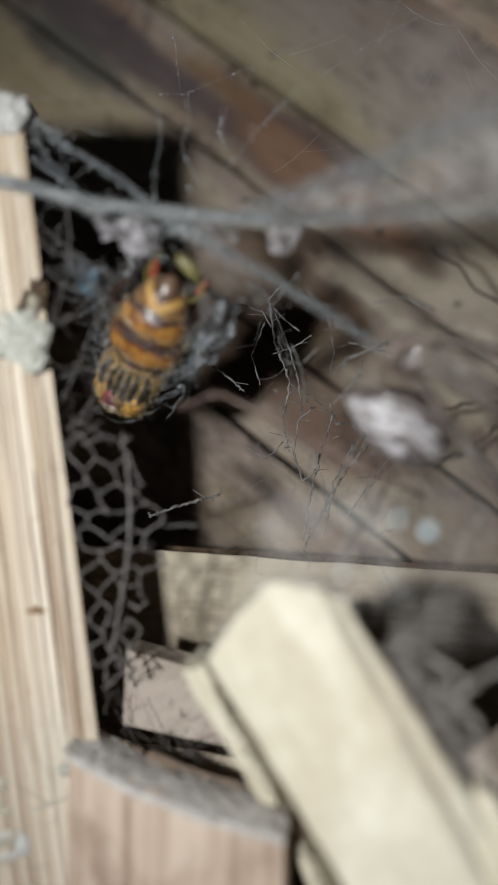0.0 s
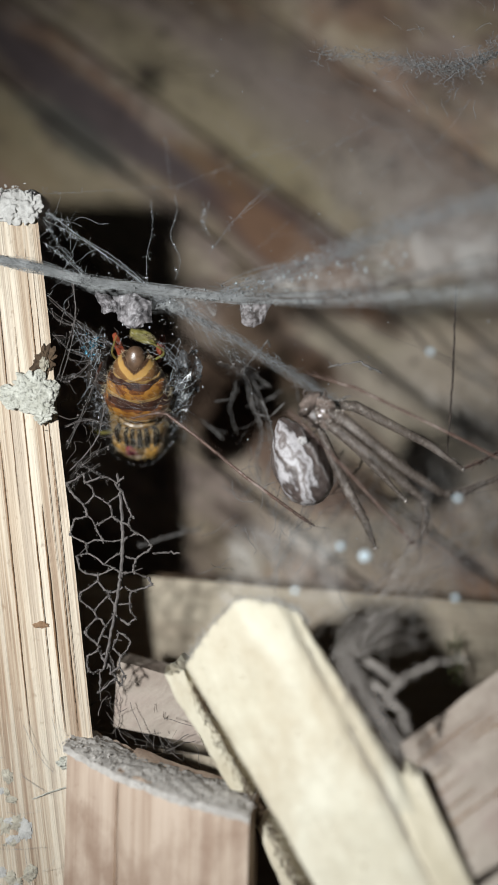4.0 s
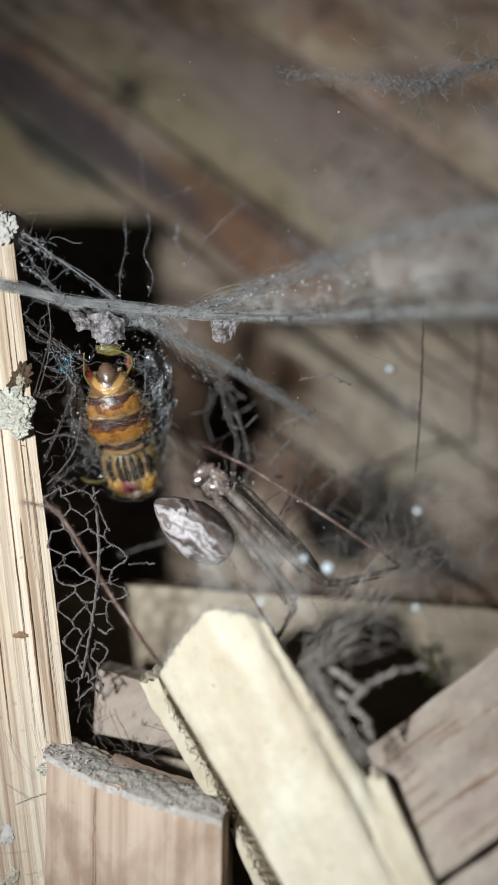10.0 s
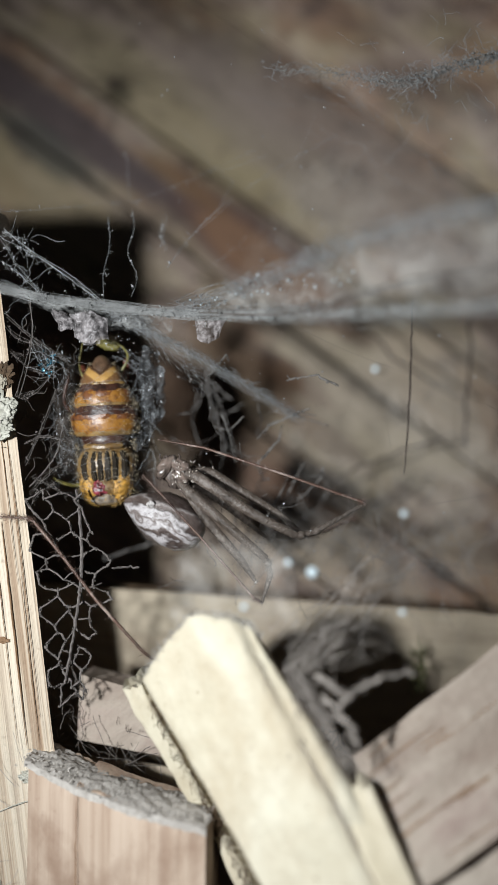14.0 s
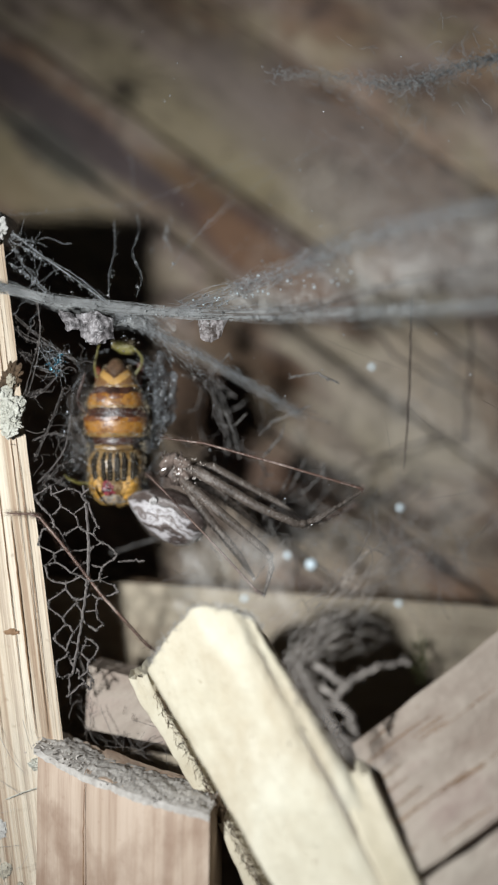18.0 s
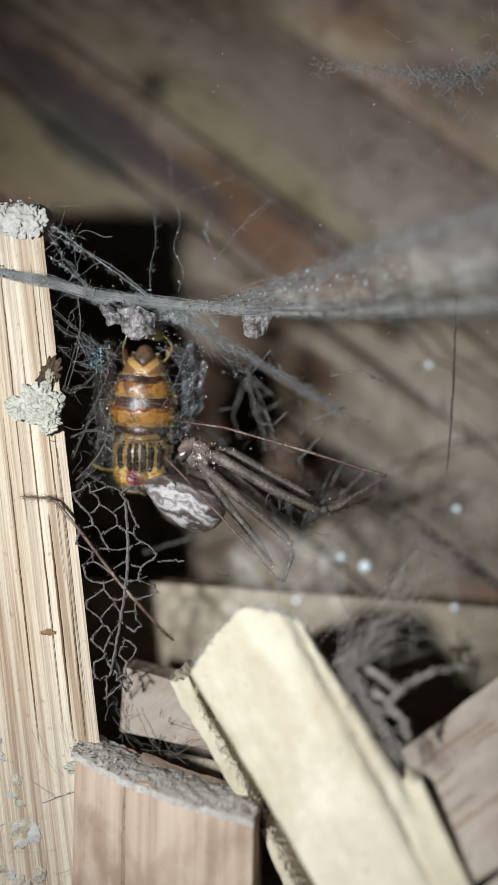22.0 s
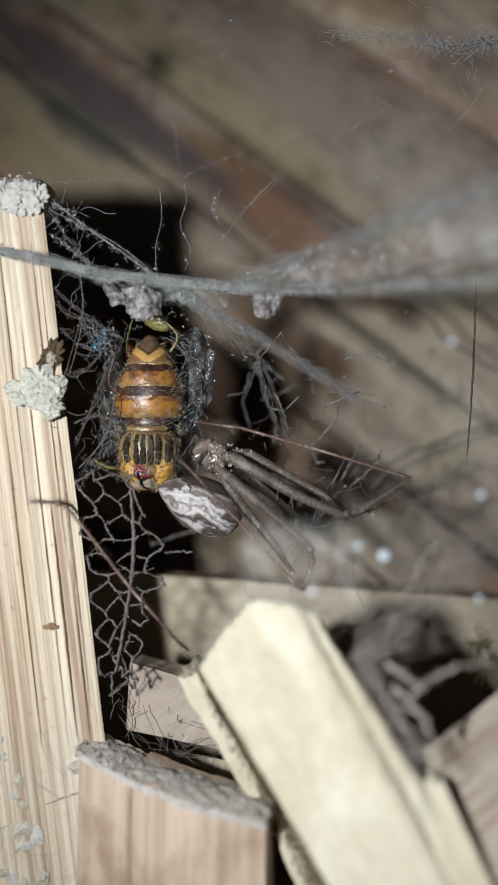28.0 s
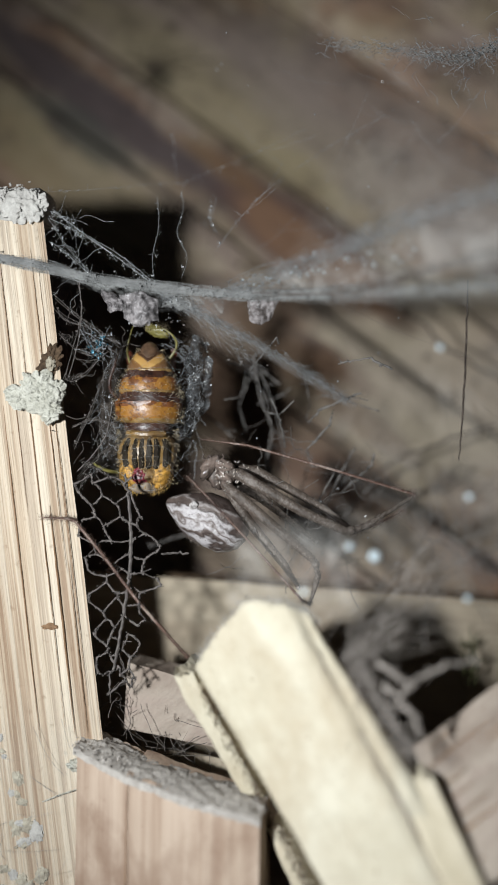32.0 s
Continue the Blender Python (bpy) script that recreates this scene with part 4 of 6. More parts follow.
def build_web():
    web = thing("spider_web", (-9.0, 65.7, 110.5), "dusty grey cobweb strung between the post and the boards", "cobweb")
    cable = [(-23.3, 65.7, 113.8), (-18.0, 65.6, 112.8), (-13.6, 65.6, 111.7), (-9.0, 65.7, 111.0), (-3.2, 65.0, 110.3), (3.1, 60.8, 109.4), (8.4, 56.5, 108.7), (12.3, 52.6, 108.2), (16.0, 48.5, 107.9)]
    main = part("cable", bundle(Soup(), cable[:6], 0.013, 110, 0.2, 5, sides=3, fuzz=800), SILK_CABLE, web, "thick main cable of matted silk")
    part("cable", bundle(Soup(), cable[4:], 0.014, 34, 0.34, 6, sides=3, fuzz=500), SILK_CABLE, web, "main cable fanning out into the sheet")
    part("cable_film", sheet([(-22.9, 65.7, 114.1), (-18.0, 65.6, 113.2), (-13.6, 65.6, 112.2), (-9.0, 65.7, 111.4), (-3.2, 65.0, 110.6), (3.1, 60.8, 109.6), (12.3, 52.6, 108.4)],
                             [(-22.9, 65.7, 113.5), (-18.0, 65.6, 112.5), (-13.6, 65.6, 110.8), (-9.0, 65.7, 110.3), (-3.2, 65.0, 110.0), (3.1, 60.8, 109.0), (12.3, 52.6, 107.9)], 90, 6, 0.35, 3, 1.4), CRUST, main)
    edge = [(-4.0, 65.4, 110.5), (-0.7, 63.0, 111.1), (1.9, 60.9, 111.6), (4.4, 58.8, 112.2), (7.0, 56.3, 112.8), (9.4, 54.0, 113.1), (12.0, 51.1, 113.2), (15.4, 46.7, 112.9)]
    part("upper_edge", bundle(Soup(), edge, 0.012, 40, 0.4, 15, sides=3, fuzz=900), SILK, web, "grainy upper edge of the sheet")
    part("sheet", sheet(edge, [(-4.0, 65.4, 110.3), (-0.7, 63.4, 109.9), (2.0, 61.7, 109.5), (4.5, 59.8, 109.2), (7.2, 57.5, 108.8), (9.6, 55.2, 108.5), (12.3, 52.6, 108.2), (16.0, 48.5, 107.9)], 90, 24, 0.7, 7), VEIL, web, "thin grey sheet of silk")
    part("fold", bundle(Soup(), [(-1.9, 63.8, 110.1), (4.4, 59.4, 109.5), (8.9, 55.5, 109.8), (12.2, 52.2, 109.9), (15.9, 48.1, 109.8)], 0.035, 9, 0.22, 25, fuzz=40), SILK_DARK, web, "dark fold in the sheet")
    part("upper_haze", sheet([(3.7, 65.4, 120.8), (7.9, 60.8, 122.9), (12.0, 55.8, 122.9), (17.0, 50.6, 122.1)], [(-1.5, 63.4, 110.8), (4.4, 58.8, 112.2), (9.4, 54.0, 113.1), (15.4, 46.7, 112.9)], 60, 40, 0.9, 9, 0.16), HAZE_MID, web, "faint film of silk")
    part("haze_fold", sheet([(2.53, 79.00, 101.18), (8.09, 79.00, 106.16), (14.14, 79.00, 109.12), (20.17, 79.00, 110.58), (27.70, 79.00, 111.01)], [(1.42, 79.00, 88.65), (7.93, 79.00, 88.11), (13.93, 79.00, 87.56), (19.93, 79.00, 87.02), (27.42, 79.00, 86.46)], 60, 50, 1.6, 13, 0.3), HAZE_THICK, web, "denser film of silk")
    crust = [(4.12, 69.00, 130.43), (8.26, 69.00, 130.04), (11.74, 69.00, 129.39), (14.79, 69.00, 129.06), (17.41, 69.00, 130.12), (20.03, 69.00, 130.80), (22.64, 69.00, 131.29)]
    part("top_crust", crumbs(crust[2:], 260, 0.1, (0.4, 0.6, 0.26), 211), SILK_CABLE, web, "torn crumbly crust of pale silk", kind="stuff")
    part("crust_band", felt(crust[::-1], 1300, 0.6, 0.24, 0.014, 213), SILK_CABLE, web, "torn wispy band of pale silk")
    tangle = Soup()
    for k, (a, b) in enumerate(zip(crust, crust[1:])):
        lo = [min(u, v) - 0.6 for u, v in zip(a, b)]
        hi = [max(u, v) + 0.6 for u, v in zip(a, b)]
        curls(10 + 6 * k, lo, hi, 1.3, 0.014, 215 + k, 0.5, tangle)
    part("crust_tangle", tangle, SILK_WHITE, web, "fine torn threads of the crust", kind="stuff")
    part("crust_tangle", curls(60, (10.1, 67.0, 125.8), (21.0, 70.0, 133.6), 1.6, 0.012, 231, 0.4), SILK_WHITE, web, "loose threads under the crust", kind="stuff")
    part("high_thread", threads(24, (-1.2, 70.0, 116.9), (20.4, 78.0, 131.6), 0.011, 233, reach=10), SILK_WHITE, web, "fine straight threads before the wall", kind="stuff")
    part("crust_tail", sheet([(3.7, 68.0, 130.0), (8.0, 68.0, 129.6), (12.2, 68.0, 129.3), (15.6, 68.0, 129.1)], [(4.1, 68.0, 129.5), (8.4, 68.0, 128.1), (12.2, 68.0, 127.2), (15.6, 68.0, 126.3)], 70, 20, 1.0, 25, 1.3), HAZE_MID, web, "thin tail of the torn silk")
    part("matted_film", sheet([(-17.7, 66.2, 113.0), (-13.6, 65.8, 111.7), (-9.0, 65.8, 111.0), (-4.0, 65.6, 110.5)], [(-17.2, 66.5, 112.1), (-13.7, 66.0, 110.7), (-9.1, 66.1, 109.3), (-4.5, 66.4, 108.9)], 80, 24, 0.5, 19, 1.2), CRUST, web, "matted papery film under the cable")
    part("stay_film", sheet([(-9.0, 65.9, 110.6), (-3.7, 67.2, 108.2), (2.0, 69.3, 104.9), (6.1, 71.0, 102.4)], [(-8.0, 66.0, 110.0), (-4.0, 67.4, 107.5), (1.5, 69.5, 104.2), (5.7, 71.0, 101.8)], 70, 14, 0.15, 23, 0.5), STAY_FILM, web, "slanting band of matted silk")
    low, high = (9.0, 62.0, 90.0), (19.0, 76.0, 122.0)
    part("crossing", threads(9, low, high, 0.012, 4), SILK_DARK, web, "fine crossing threads", kind="stuff")
    for k, pts in enumerate(([(5.32, 88.00, 97.78), (7.54, 88.00, 95.22), (10.90, 88.00, 93.90), (14.84, 88.00, 94.59), (18.51, 88.00, 96.81)], [(7.31, 86.00, 95.02), (11.73, 86.00, 97.73), (16.13, 86.00, 99.44), (21.07, 86.00, 100.82)], [(12.46, 88.00, 112.92), (17.56, 88.00, 108.35), (23.24, 88.00, 104.93)], [(23.28, 84.00, 112.42), (22.82, 84.00, 105.81), (22.25, 84.00, 99.75)])):
        part("far_strand", tube(pts, 0.16, 5, steps=10, wobble=0.5, seed=k * 2.0, pace=0.3), TWIG, web, "dark tube running close to the wall")
    for k, (line, n, spread) in enumerate((([(-9.0, 65.9, 110.6), (-3.7, 67.3, 108.0), (1.0, 69.2, 105.4), (5.2, 70.6, 102.8)], 1500, 0.19), ([(-7.0, 65.9, 110.2), (-4.4, 67.0, 107.6), (-2.2, 68.4, 105.6)], 260, 0.4))):
        part("stay", felt(line, n, 1.0, spread, 0.008, 31 + k), SILK, web, "slanting fluffy band of matted silk")
    part("stay_grain", crumbs([(-8.2, 65.9, 108.6), (-4.5, 67.0, 106.6), (-2.0, 68.0, 105.0)], 12, 0.16, (0.6, 0.8, 0.5), 37), SILK_NET, web, "dusty grains under the slanting band", kind="stuff")
    for k, (pts, r, n, f) in enumerate((
        ([(-17.5, 67.1, 117.3), (-15.0, 66.6, 115.2), (-12.0, 66.0, 113.2), (-9.0, 65.7, 111.1)], 0.045, 3, 60),
        ([(-18.5, 68.0, 119.0), (-14.7, 69.5, 119.6), (-9.8, 73.6, 121.2), (-7.8, 75.6, 121.8)], 0.022, 1, 8),
        ([(-9.5, 69.6, 119.0), (-9.4, 68.6, 116.4), (-9.7, 67.6, 113.9), (-9.5, 66.3, 111.6)], 0.028, 1, 8),
        ([(-7.7, 69.7, 119.4), (-7.5, 69.3, 117.8), (-7.9, 68.7, 115.9), (-7.2, 67.7, 113.8), (-7.6, 66.7, 112.0)], 0.035, 1, 8),
        ([(-5.2, 71.7, 119.4), (-5.6, 71.7, 117.8), (-5.1, 71.7, 116.8)], 0.03, 2, 10),
        ([(0.4, 69.8, 120.3), (-1.4, 69.8, 118.8), (-3.2, 69.7, 117.1), (-4.9, 67.7, 114.3)], 0.025, 2, 10),
        ([(-8.2, 73.6, 121.1), (-5.1, 73.7, 122.4), (-1.8, 73.7, 123.7), (2.5, 73.8, 125.7)], 0.022, 1, 6),
        ([(1.5, 73.8, 122.3), (5.3, 73.8, 124.6), (9.1, 73.9, 126.6)], 0.026, 1, 6),
        ([(-9.0, 75.6, 126.3), (-8.8, 75.6, 124.6), (-8.5, 74.6, 121.8)], 0.02, 1, 4),
        ([(-17.9, 67.1, 115.2), (-16.3, 66.7, 114.0), (-14.1, 66.0, 111.9)], 0.03, 2, 12),
        ([(-17.7, 67.3, 117.0), (-15.9, 66.7, 114.2), (-13.2, 65.8, 111.3)], 0.025, 2, 14))):
        part("corner_thread", bundle(Soup(), pts, r * 0.45, n, 0.05 * n, 51 + k, sides=3, steps=9, fuzz=f * 3), SILK_WHITE, web, "fine beaded thread by the post")
    part("corner_tuft", curls(34, (-18.6, 68.0, 110.9), (-14.6, 66.5, 118.4), 2.4, 0.014, 21, 0.35), SILK_WHITE, web, "loose tuft of fine threads", kind="stuff")
    for k, (pts, r) in enumerate((
        ([(-15.1, 66.0, 111.9), (-14.9, 66.2, 109.5), (-15.5, 66.4, 107.0), (-16.5, 66.9, 103.9)], 0.075), ([(-17.7, 66.9, 111.3), (-15.0, 66.4, 108.9), (-12.1, 66.2, 106.8)], 0.05),
        ([(-17.7, 66.9, 110.5), (-16.3, 66.6, 108.9), (-14.4, 66.4, 108.2)], 0.05), ([(-17.2, 67.0, 108.3), (-15.5, 66.6, 106.6), (-13.4, 66.4, 106.1)], 0.03),
        ([(-13.2, 66.4, 104.8), (-14.3, 66.6, 102.3), (-15.8, 67.0, 99.2)], 0.05), ([(-16.3, 67.0, 104.1), (-14.7, 66.6, 104.9), (-13.2, 66.4, 106.5)], 0.04),
        ([(-15.9, 67.0, 100.7), (-14.3, 66.6, 101.3), (-12.5, 66.5, 101.0)], 0.05), ([(-15.7, 67.2, 96.8), (-13.9, 66.9, 98.5), (-12.4, 66.7, 99.3)], 0.045),
        ([(-15.3, 67.2, 98.1), (-14.0, 66.9, 97.6), (-12.6, 66.7, 96.7)], 0.05), ([(-15.8, 67.3, 95.5), (-14.9, 67.1, 96.8), (-13.1, 66.7, 97.9)], 0.04))):
        part("side_thread", bundle(Soup(), pts, r * 0.4, 3, 0.1, 81 + k, fuzz=40), SILK_NET, web, "tangled thread beside the post")
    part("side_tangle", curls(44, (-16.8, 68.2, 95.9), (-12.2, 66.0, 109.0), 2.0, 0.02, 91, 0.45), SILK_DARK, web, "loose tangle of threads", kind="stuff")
    for k, (pts, r) in enumerate((
        ([(-2.24, 75.65, 106.93), (-1.83, 76.16, 103.67), (-0.71, 76.76, 100.72), (-1.22, 77.27, 97.77), (-0.81, 77.27, 95.33)], 0.13),
        ([(-1.73, 75.65, 105.71), (-0.71, 76.26, 103.07), (-0.10, 76.76, 100.93), (0.31, 77.27, 98.27)], 0.1),
        ([(1.22, 77.27, 98.78), (-0.00, 77.27, 97.77), (-0.51, 77.27, 95.33), (0.21, 77.27, 93.08), (1.42, 77.27, 93.90), (1.22, 77.27, 95.33)], 0.12),
        ([(2.75, 78.29, 98.27), (1.52, 77.89, 94.71), (0.72, 77.68, 91.36), (0.21, 78.29, 88.30)], 0.11), ([(-0.71, 76.87, 100.52), (1.02, 77.27, 99.50), (2.34, 77.78, 98.27)], 0.07),
        ([(6.42, 79.42, 96.75), (3.77, 78.91, 93.80), (1.42, 78.40, 89.83), (0.21, 79.42, 87.18)], 0.14), ([(4.38, 79.42, 95.73), (2.75, 78.91, 92.78), (1.93, 78.40, 88.81)], 0.11),
        ([(-2.55, 75.75, 105.10), (-3.57, 76.16, 102.66), (-2.95, 76.56, 100.52)], 0.08), ([(8.76, 78.40, 96.24), (6.32, 78.40, 93.80), (3.77, 78.40, 90.24)], 0.1),
        ([(-11.60, 77.17, 90.54), (-9.27, 77.68, 91.26), (-6.21, 78.19, 91.97)], 0.16))):
        part("loop", knobbly(pts, r * 0.66, 111 + k), SILK_LOOP, web, "thick looping thread")
    rnd = random.Random(119)
    for k in range(18):
        p = Vector([rnd.uniform(a, b) for a, b in zip((-4.3, 70.0, 93.5), (7.3, 77.0, 106.0))])
        way = Vector((rnd.gauss(0, 0.7), rnd.gauss(0, 0.3), rnd.gauss(0, 1))).normalized()
        bend = Vector([rnd.gauss(0, 0.7) for _ in range(3)])
        run = rnd.uniform(2.0, 5.0)
        part("loop", knobbly([p, p + way * run * 0.35 + bend * 0.6, p + way * run * 0.7 + bend, p + way * run], rnd.uniform(0.045, 0.085), 170 + k), SILK_LOOP, web, "thin dusty thread")
    part("loop_tangle", curls(20, (-3.6, 73.9, 88.1), (5.4, 68.4, 104.8), 3.0, 0.025, 101, 0.4), SILK_NET, web, "loose tangle of thick threads", kind="stuff")
    for k, (pts, r) in enumerate((
        ([(5.39, 55.00, 85.79), (6.42, 54.50, 85.25), (7.10, 54.00, 84.69), (8.33, 54.00, 85.48), (9.50, 54.00, 85.87), (11.14, 54.50, 86.06)], 0.3),
        ([(5.79, 55.00, 84.33), (6.64, 54.50, 83.67), (7.25, 54.00, 82.89), (7.90, 54.50, 81.55)], 0.34),
        ([(5.50, 55.00, 83.08), (5.92, 54.60, 83.37), (6.08, 54.80, 82.90), (5.70, 55.00, 82.64)], 0.14),
        ([(7.10, 54.00, 84.69), (6.75, 54.30, 84.13), (6.64, 54.50, 83.67)], 0.26))):
        part("pit_thread", knobbly(pts, r * 0.52, 131 + k), SILK_PIT, web, "thick dusty thread over the dark gap")
    for k, (line, n, spread) in enumerate((([(3.15, 57.00, 85.45), (5.00, 57.50, 87.09), (6.88, 58.00, 88.75), (8.44, 58.50, 90.82)], 50, 0.4), ([(3.73, 56.00, 84.85), (5.63, 57.00, 86.49), (7.77, 58.00, 88.03), (9.80, 59.00, 89.09)], 46, 0.35), ([(2.91, 58.00, 87.34), (4.85, 59.00, 88.39), (7.23, 60.00, 89.48), (8.56, 61.00, 91.95)], 40, 0.45), ([(3.70, 55.60, 86.16), (4.83, 55.20, 84.38), (6.24, 54.60, 82.03), (6.87, 54.40, 81.09)], 80, 0.22))):
        part("hanging_fluff", felt(line, n, 3.2, spread, 0.022, 141 + k), SILK_PIT, web, "soft grey fluff hanging over the dark gap", kind="stuff")
    part("flank_fuzz", curls(36, (5.6, 53.0, 86.7), (8.3, 56.5, 90.9), 2.6, 0.016, 145, 0.35), SILK_PIT, web, "grey matted fuzz hanging beside the stick", kind="stuff")
    part("flank_fuzz", curls(60, (4.1, 56.0, 80.5), (6.1, 57.5, 86.7), 1.6, 0.022, 146, 0.6), SILK_PIT, web, "grey matted fuzz on the stick's flank", kind="stuff")
    part("low_web", curls(90, (3.6, 52.0, 90.5), (16.2, 61.0, 95.9), 4.5, 0.022, 155, 0.22, pieces=7), SILK_LOOP, web, "dusty threads hanging over the lower boards", kind="stuff")
    part("low_web", curls(34, (-4.5, 72.9, 88.7), (5.3, 68.5, 97.0), 3.5, 0.022, 156, 0.3, pieces=7), SILK_LOOP, web, "dusty threads hanging over the lower boards", kind="stuff")
    part("end_veil", sheet([(-3.99, 55.50, 92.93), (-2.08, 55.50, 94.64), (1.02, 55.50, 94.96), (3.75, 55.50, 93.73)], [(-3.83, 55.00, 89.42), (-1.45, 55.00, 89.07), (1.61, 55.00, 88.71), (4.33, 55.00, 88.35)], 40, 30, 0.5, 53, 0.9), END_VEIL, web, "thin veil of silk over the stick's end")
    part("post_film", sheet([(-24.1, 65.9, 81.4), (-19.8, 65.9, 82.3), (-15.1, 65.9, 81.8)], [(-23.4, 65.9, 63.9), (-19.1, 65.9, 63.9), (-14.4, 65.9, 64.8)], 40, 50, 0.12, 35, 0.5), HAZE_MID, web, "thin film of old silk on the post")
    part("ledge_tangle", curls(40, (6.5, 63.7, 78.3), (7.8, 62.7, 81.0), 1.2, 0.04, 151, 0.4), SILK_NET, web, "pale matted silk on the stick's flank", kind="stuff")
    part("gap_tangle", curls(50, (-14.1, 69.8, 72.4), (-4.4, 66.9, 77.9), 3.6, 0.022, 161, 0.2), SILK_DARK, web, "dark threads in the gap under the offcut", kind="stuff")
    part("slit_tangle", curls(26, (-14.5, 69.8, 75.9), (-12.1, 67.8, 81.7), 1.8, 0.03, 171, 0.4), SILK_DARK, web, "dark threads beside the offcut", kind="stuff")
    part("post_thread", threads(20, (-25.0, 65.6, 65.8), (-16.0, 65.9, 78.8), 0.014, 181, reach=6), SILK_WHITE, web, "fine threads lying on the post", kind="stuff")
    part("board_thread", threads(16, (3.6, 56.6, 71.2), (12.3, 57.2, 79.0), 0.012, 191, reach=4), SILK_WHITE, web, "fine threads lying on the board", kind="stuff")
    rnd = random.Random(211)
    dew = Soup()
    for a, b, n in (((-8.0, 66.3, 108.1), (-6.6, 67.4, 100.6), 14), ((-13.6, 66.4, 108.2), (-12.6, 66.9, 99.5), 30), ((-11.5, 65.6, 110.6), (-7.2, 66.3, 107.7), 40)):
        for _ in range(n):
            q = rnd.choice((0.02, 0.025, 0.03, 0.06))
            p = Vector([u + (v - u) * rnd.random() for u, v in zip(a, b)])
            blob(p, (q * rnd.uniform(0.5, 1.5), q, q * rnd.uniform(0.6, 2.5)), rough=0.5, seed=rnd.random() * 9, u=8, v=5, bm=dew)
    part("dew", dew, SILK_WHITE, web, "tiny glossy droplets on the silk", kind="stuff")
    build_net(web)
    for k, (upper, lower) in enumerate((
        ([(-11.5, 65.2, 110.5), (-10.2, 64.9, 110.6), (-9.0, 65.5, 110.2)], [(-11.4, 65.7, 108.6), (-10.2, 65.1, 108.2), (-9.2, 65.9, 108.7)]),
        ([(-11.3, 65.6, 109.9), (-10.4, 65.3, 110.1), (-9.4, 65.6, 109.6)], [(-11.1, 65.7, 108.1), (-10.3, 65.2, 107.9), (-9.7, 65.9, 108.2)]),
        ([(-12.1, 65.9, 110.4), (-11.1, 65.6, 110.6), (-10.0, 65.7, 110.1)], [(-11.7, 65.8, 108.7), (-10.9, 65.5, 108.3), (-10.3, 65.9, 108.9)]))):
        part("silk_lump", sheet(upper, lower, 44, 40, 0.5, 4 + k * 5, 1.0), PAPER, web, "crumpled papery lump of silk")
    part("silk_flap", sheet([(-13.4, 65.8, 110.9), (-12.5, 65.5, 110.6), (-11.9, 65.8, 110.4)], [(-12.9, 66.0, 109.4), (-12.4, 65.6, 109.2), (-11.8, 65.9, 109.6)], 24, 24, 0.6, 14, 1.4), PAPER, web, "crumpled papery flap of silk")
    part("curled_skin", sheet([(-2.5, 65.4, 110.1), (-1.5, 64.8, 109.8), (0.1, 65.2, 110.1)], [(-2.3, 65.4, 108.4), (-1.6, 64.8, 107.8), (-0.7, 65.0, 108.4)], 40, 34, 0.5, 24, 1.0), PAPER, web, "curled papery insect skin")
    rnd = random.Random(8)
    chips = Soup()
    for k in range(34):
        c = Vector((rnd.gauss(-13.75, 0.33), rnd.gauss(65.9, 0.15), rnd.gauss(106.9, 0.4)))
        blob(c, (rnd.uniform(0.05, 0.17), 0.02, rnd.uniform(0.04, 0.13)), Euler((rnd.gauss(0, 0.5), rnd.uniform(0, 3), rnd.gauss(0, 0.6))).to_matrix(), rough=0.5, seed=k, u=7, v=4, bm=chips)
    part("blue_flake", chips, BLUE, web, "glinting blue scales caught in silk")
    part("flake_silk", curls(40, (-14.6, 65.7, 106.2), (-13.1, 66.1, 107.8), 1.3, 0.012, 63, 0.3), SILK_WHITE, web, "fine silk round the blue scales", kind="stuff")
    # first two are egg beads; the rest are white balls drawn for blurred glints
    for k, (c, r) in enumerate((((5.2, 54.3, 92.4), 0.36), ((3.7, 54.3, 93.0), 0.22), ((9.3, 54.3, 104.9), 0.2), ((10.9, 54.3, 95.9), 0.22), ((10.7, 54.3, 89.8), 0.2), ((0.9, 54.3, 90.3), 0.2))):
        bead = tagged(new("bead", finish(blob((0, 0, 0), (r * MM, r * MM, r * MM * 0.92), rough=0.15, seed=k), "bead", BEAD)), "pale bead in the cobweb, an egg or a ball drawn for a glint", "egg", group="beads in the cobweb")
        bead.location = Vector(c) * MM
    # out-of-focus glints drawn as pale balls along the sheet
    glints = Soup()
    for k in range(46):
        f = rnd.random()
        c = Vector((-3.0 + 11.0 * f, 64.6 - 6.8 * f, 110.7 + 1.4 * f)) + Vector((rnd.gauss(0, 0.7), rnd.gauss(0, 0.3), rnd.gauss(0, 0.45) * (0.3 + f)))
        q = rnd.choice((0.05, 0.07, 0.1))
        blob(c, (q, q, q * 0.8), rough=0.4, seed=k, u=8, v=5, bm=glints)
    part("glint", glints, BEAD, web, "pale balls standing in for glints on the sheet", kind="stuff")
    specks = Soup()
    for k in range(170):
        c = Vector((rnd.uniform(-6, 19), rnd.uniform(57, 70), rnd.uniform(88, 132)))
        q = rnd.choice((0.02, 0.03, 0.03, 0.06))
        blob(c, (q, q, q), rough=0.6, seed=k, u=6, v=4, bm=specks)
    part("speck", specks, SILK_WHITE, web, "specks of dust caught in the silk", kind="stuff")
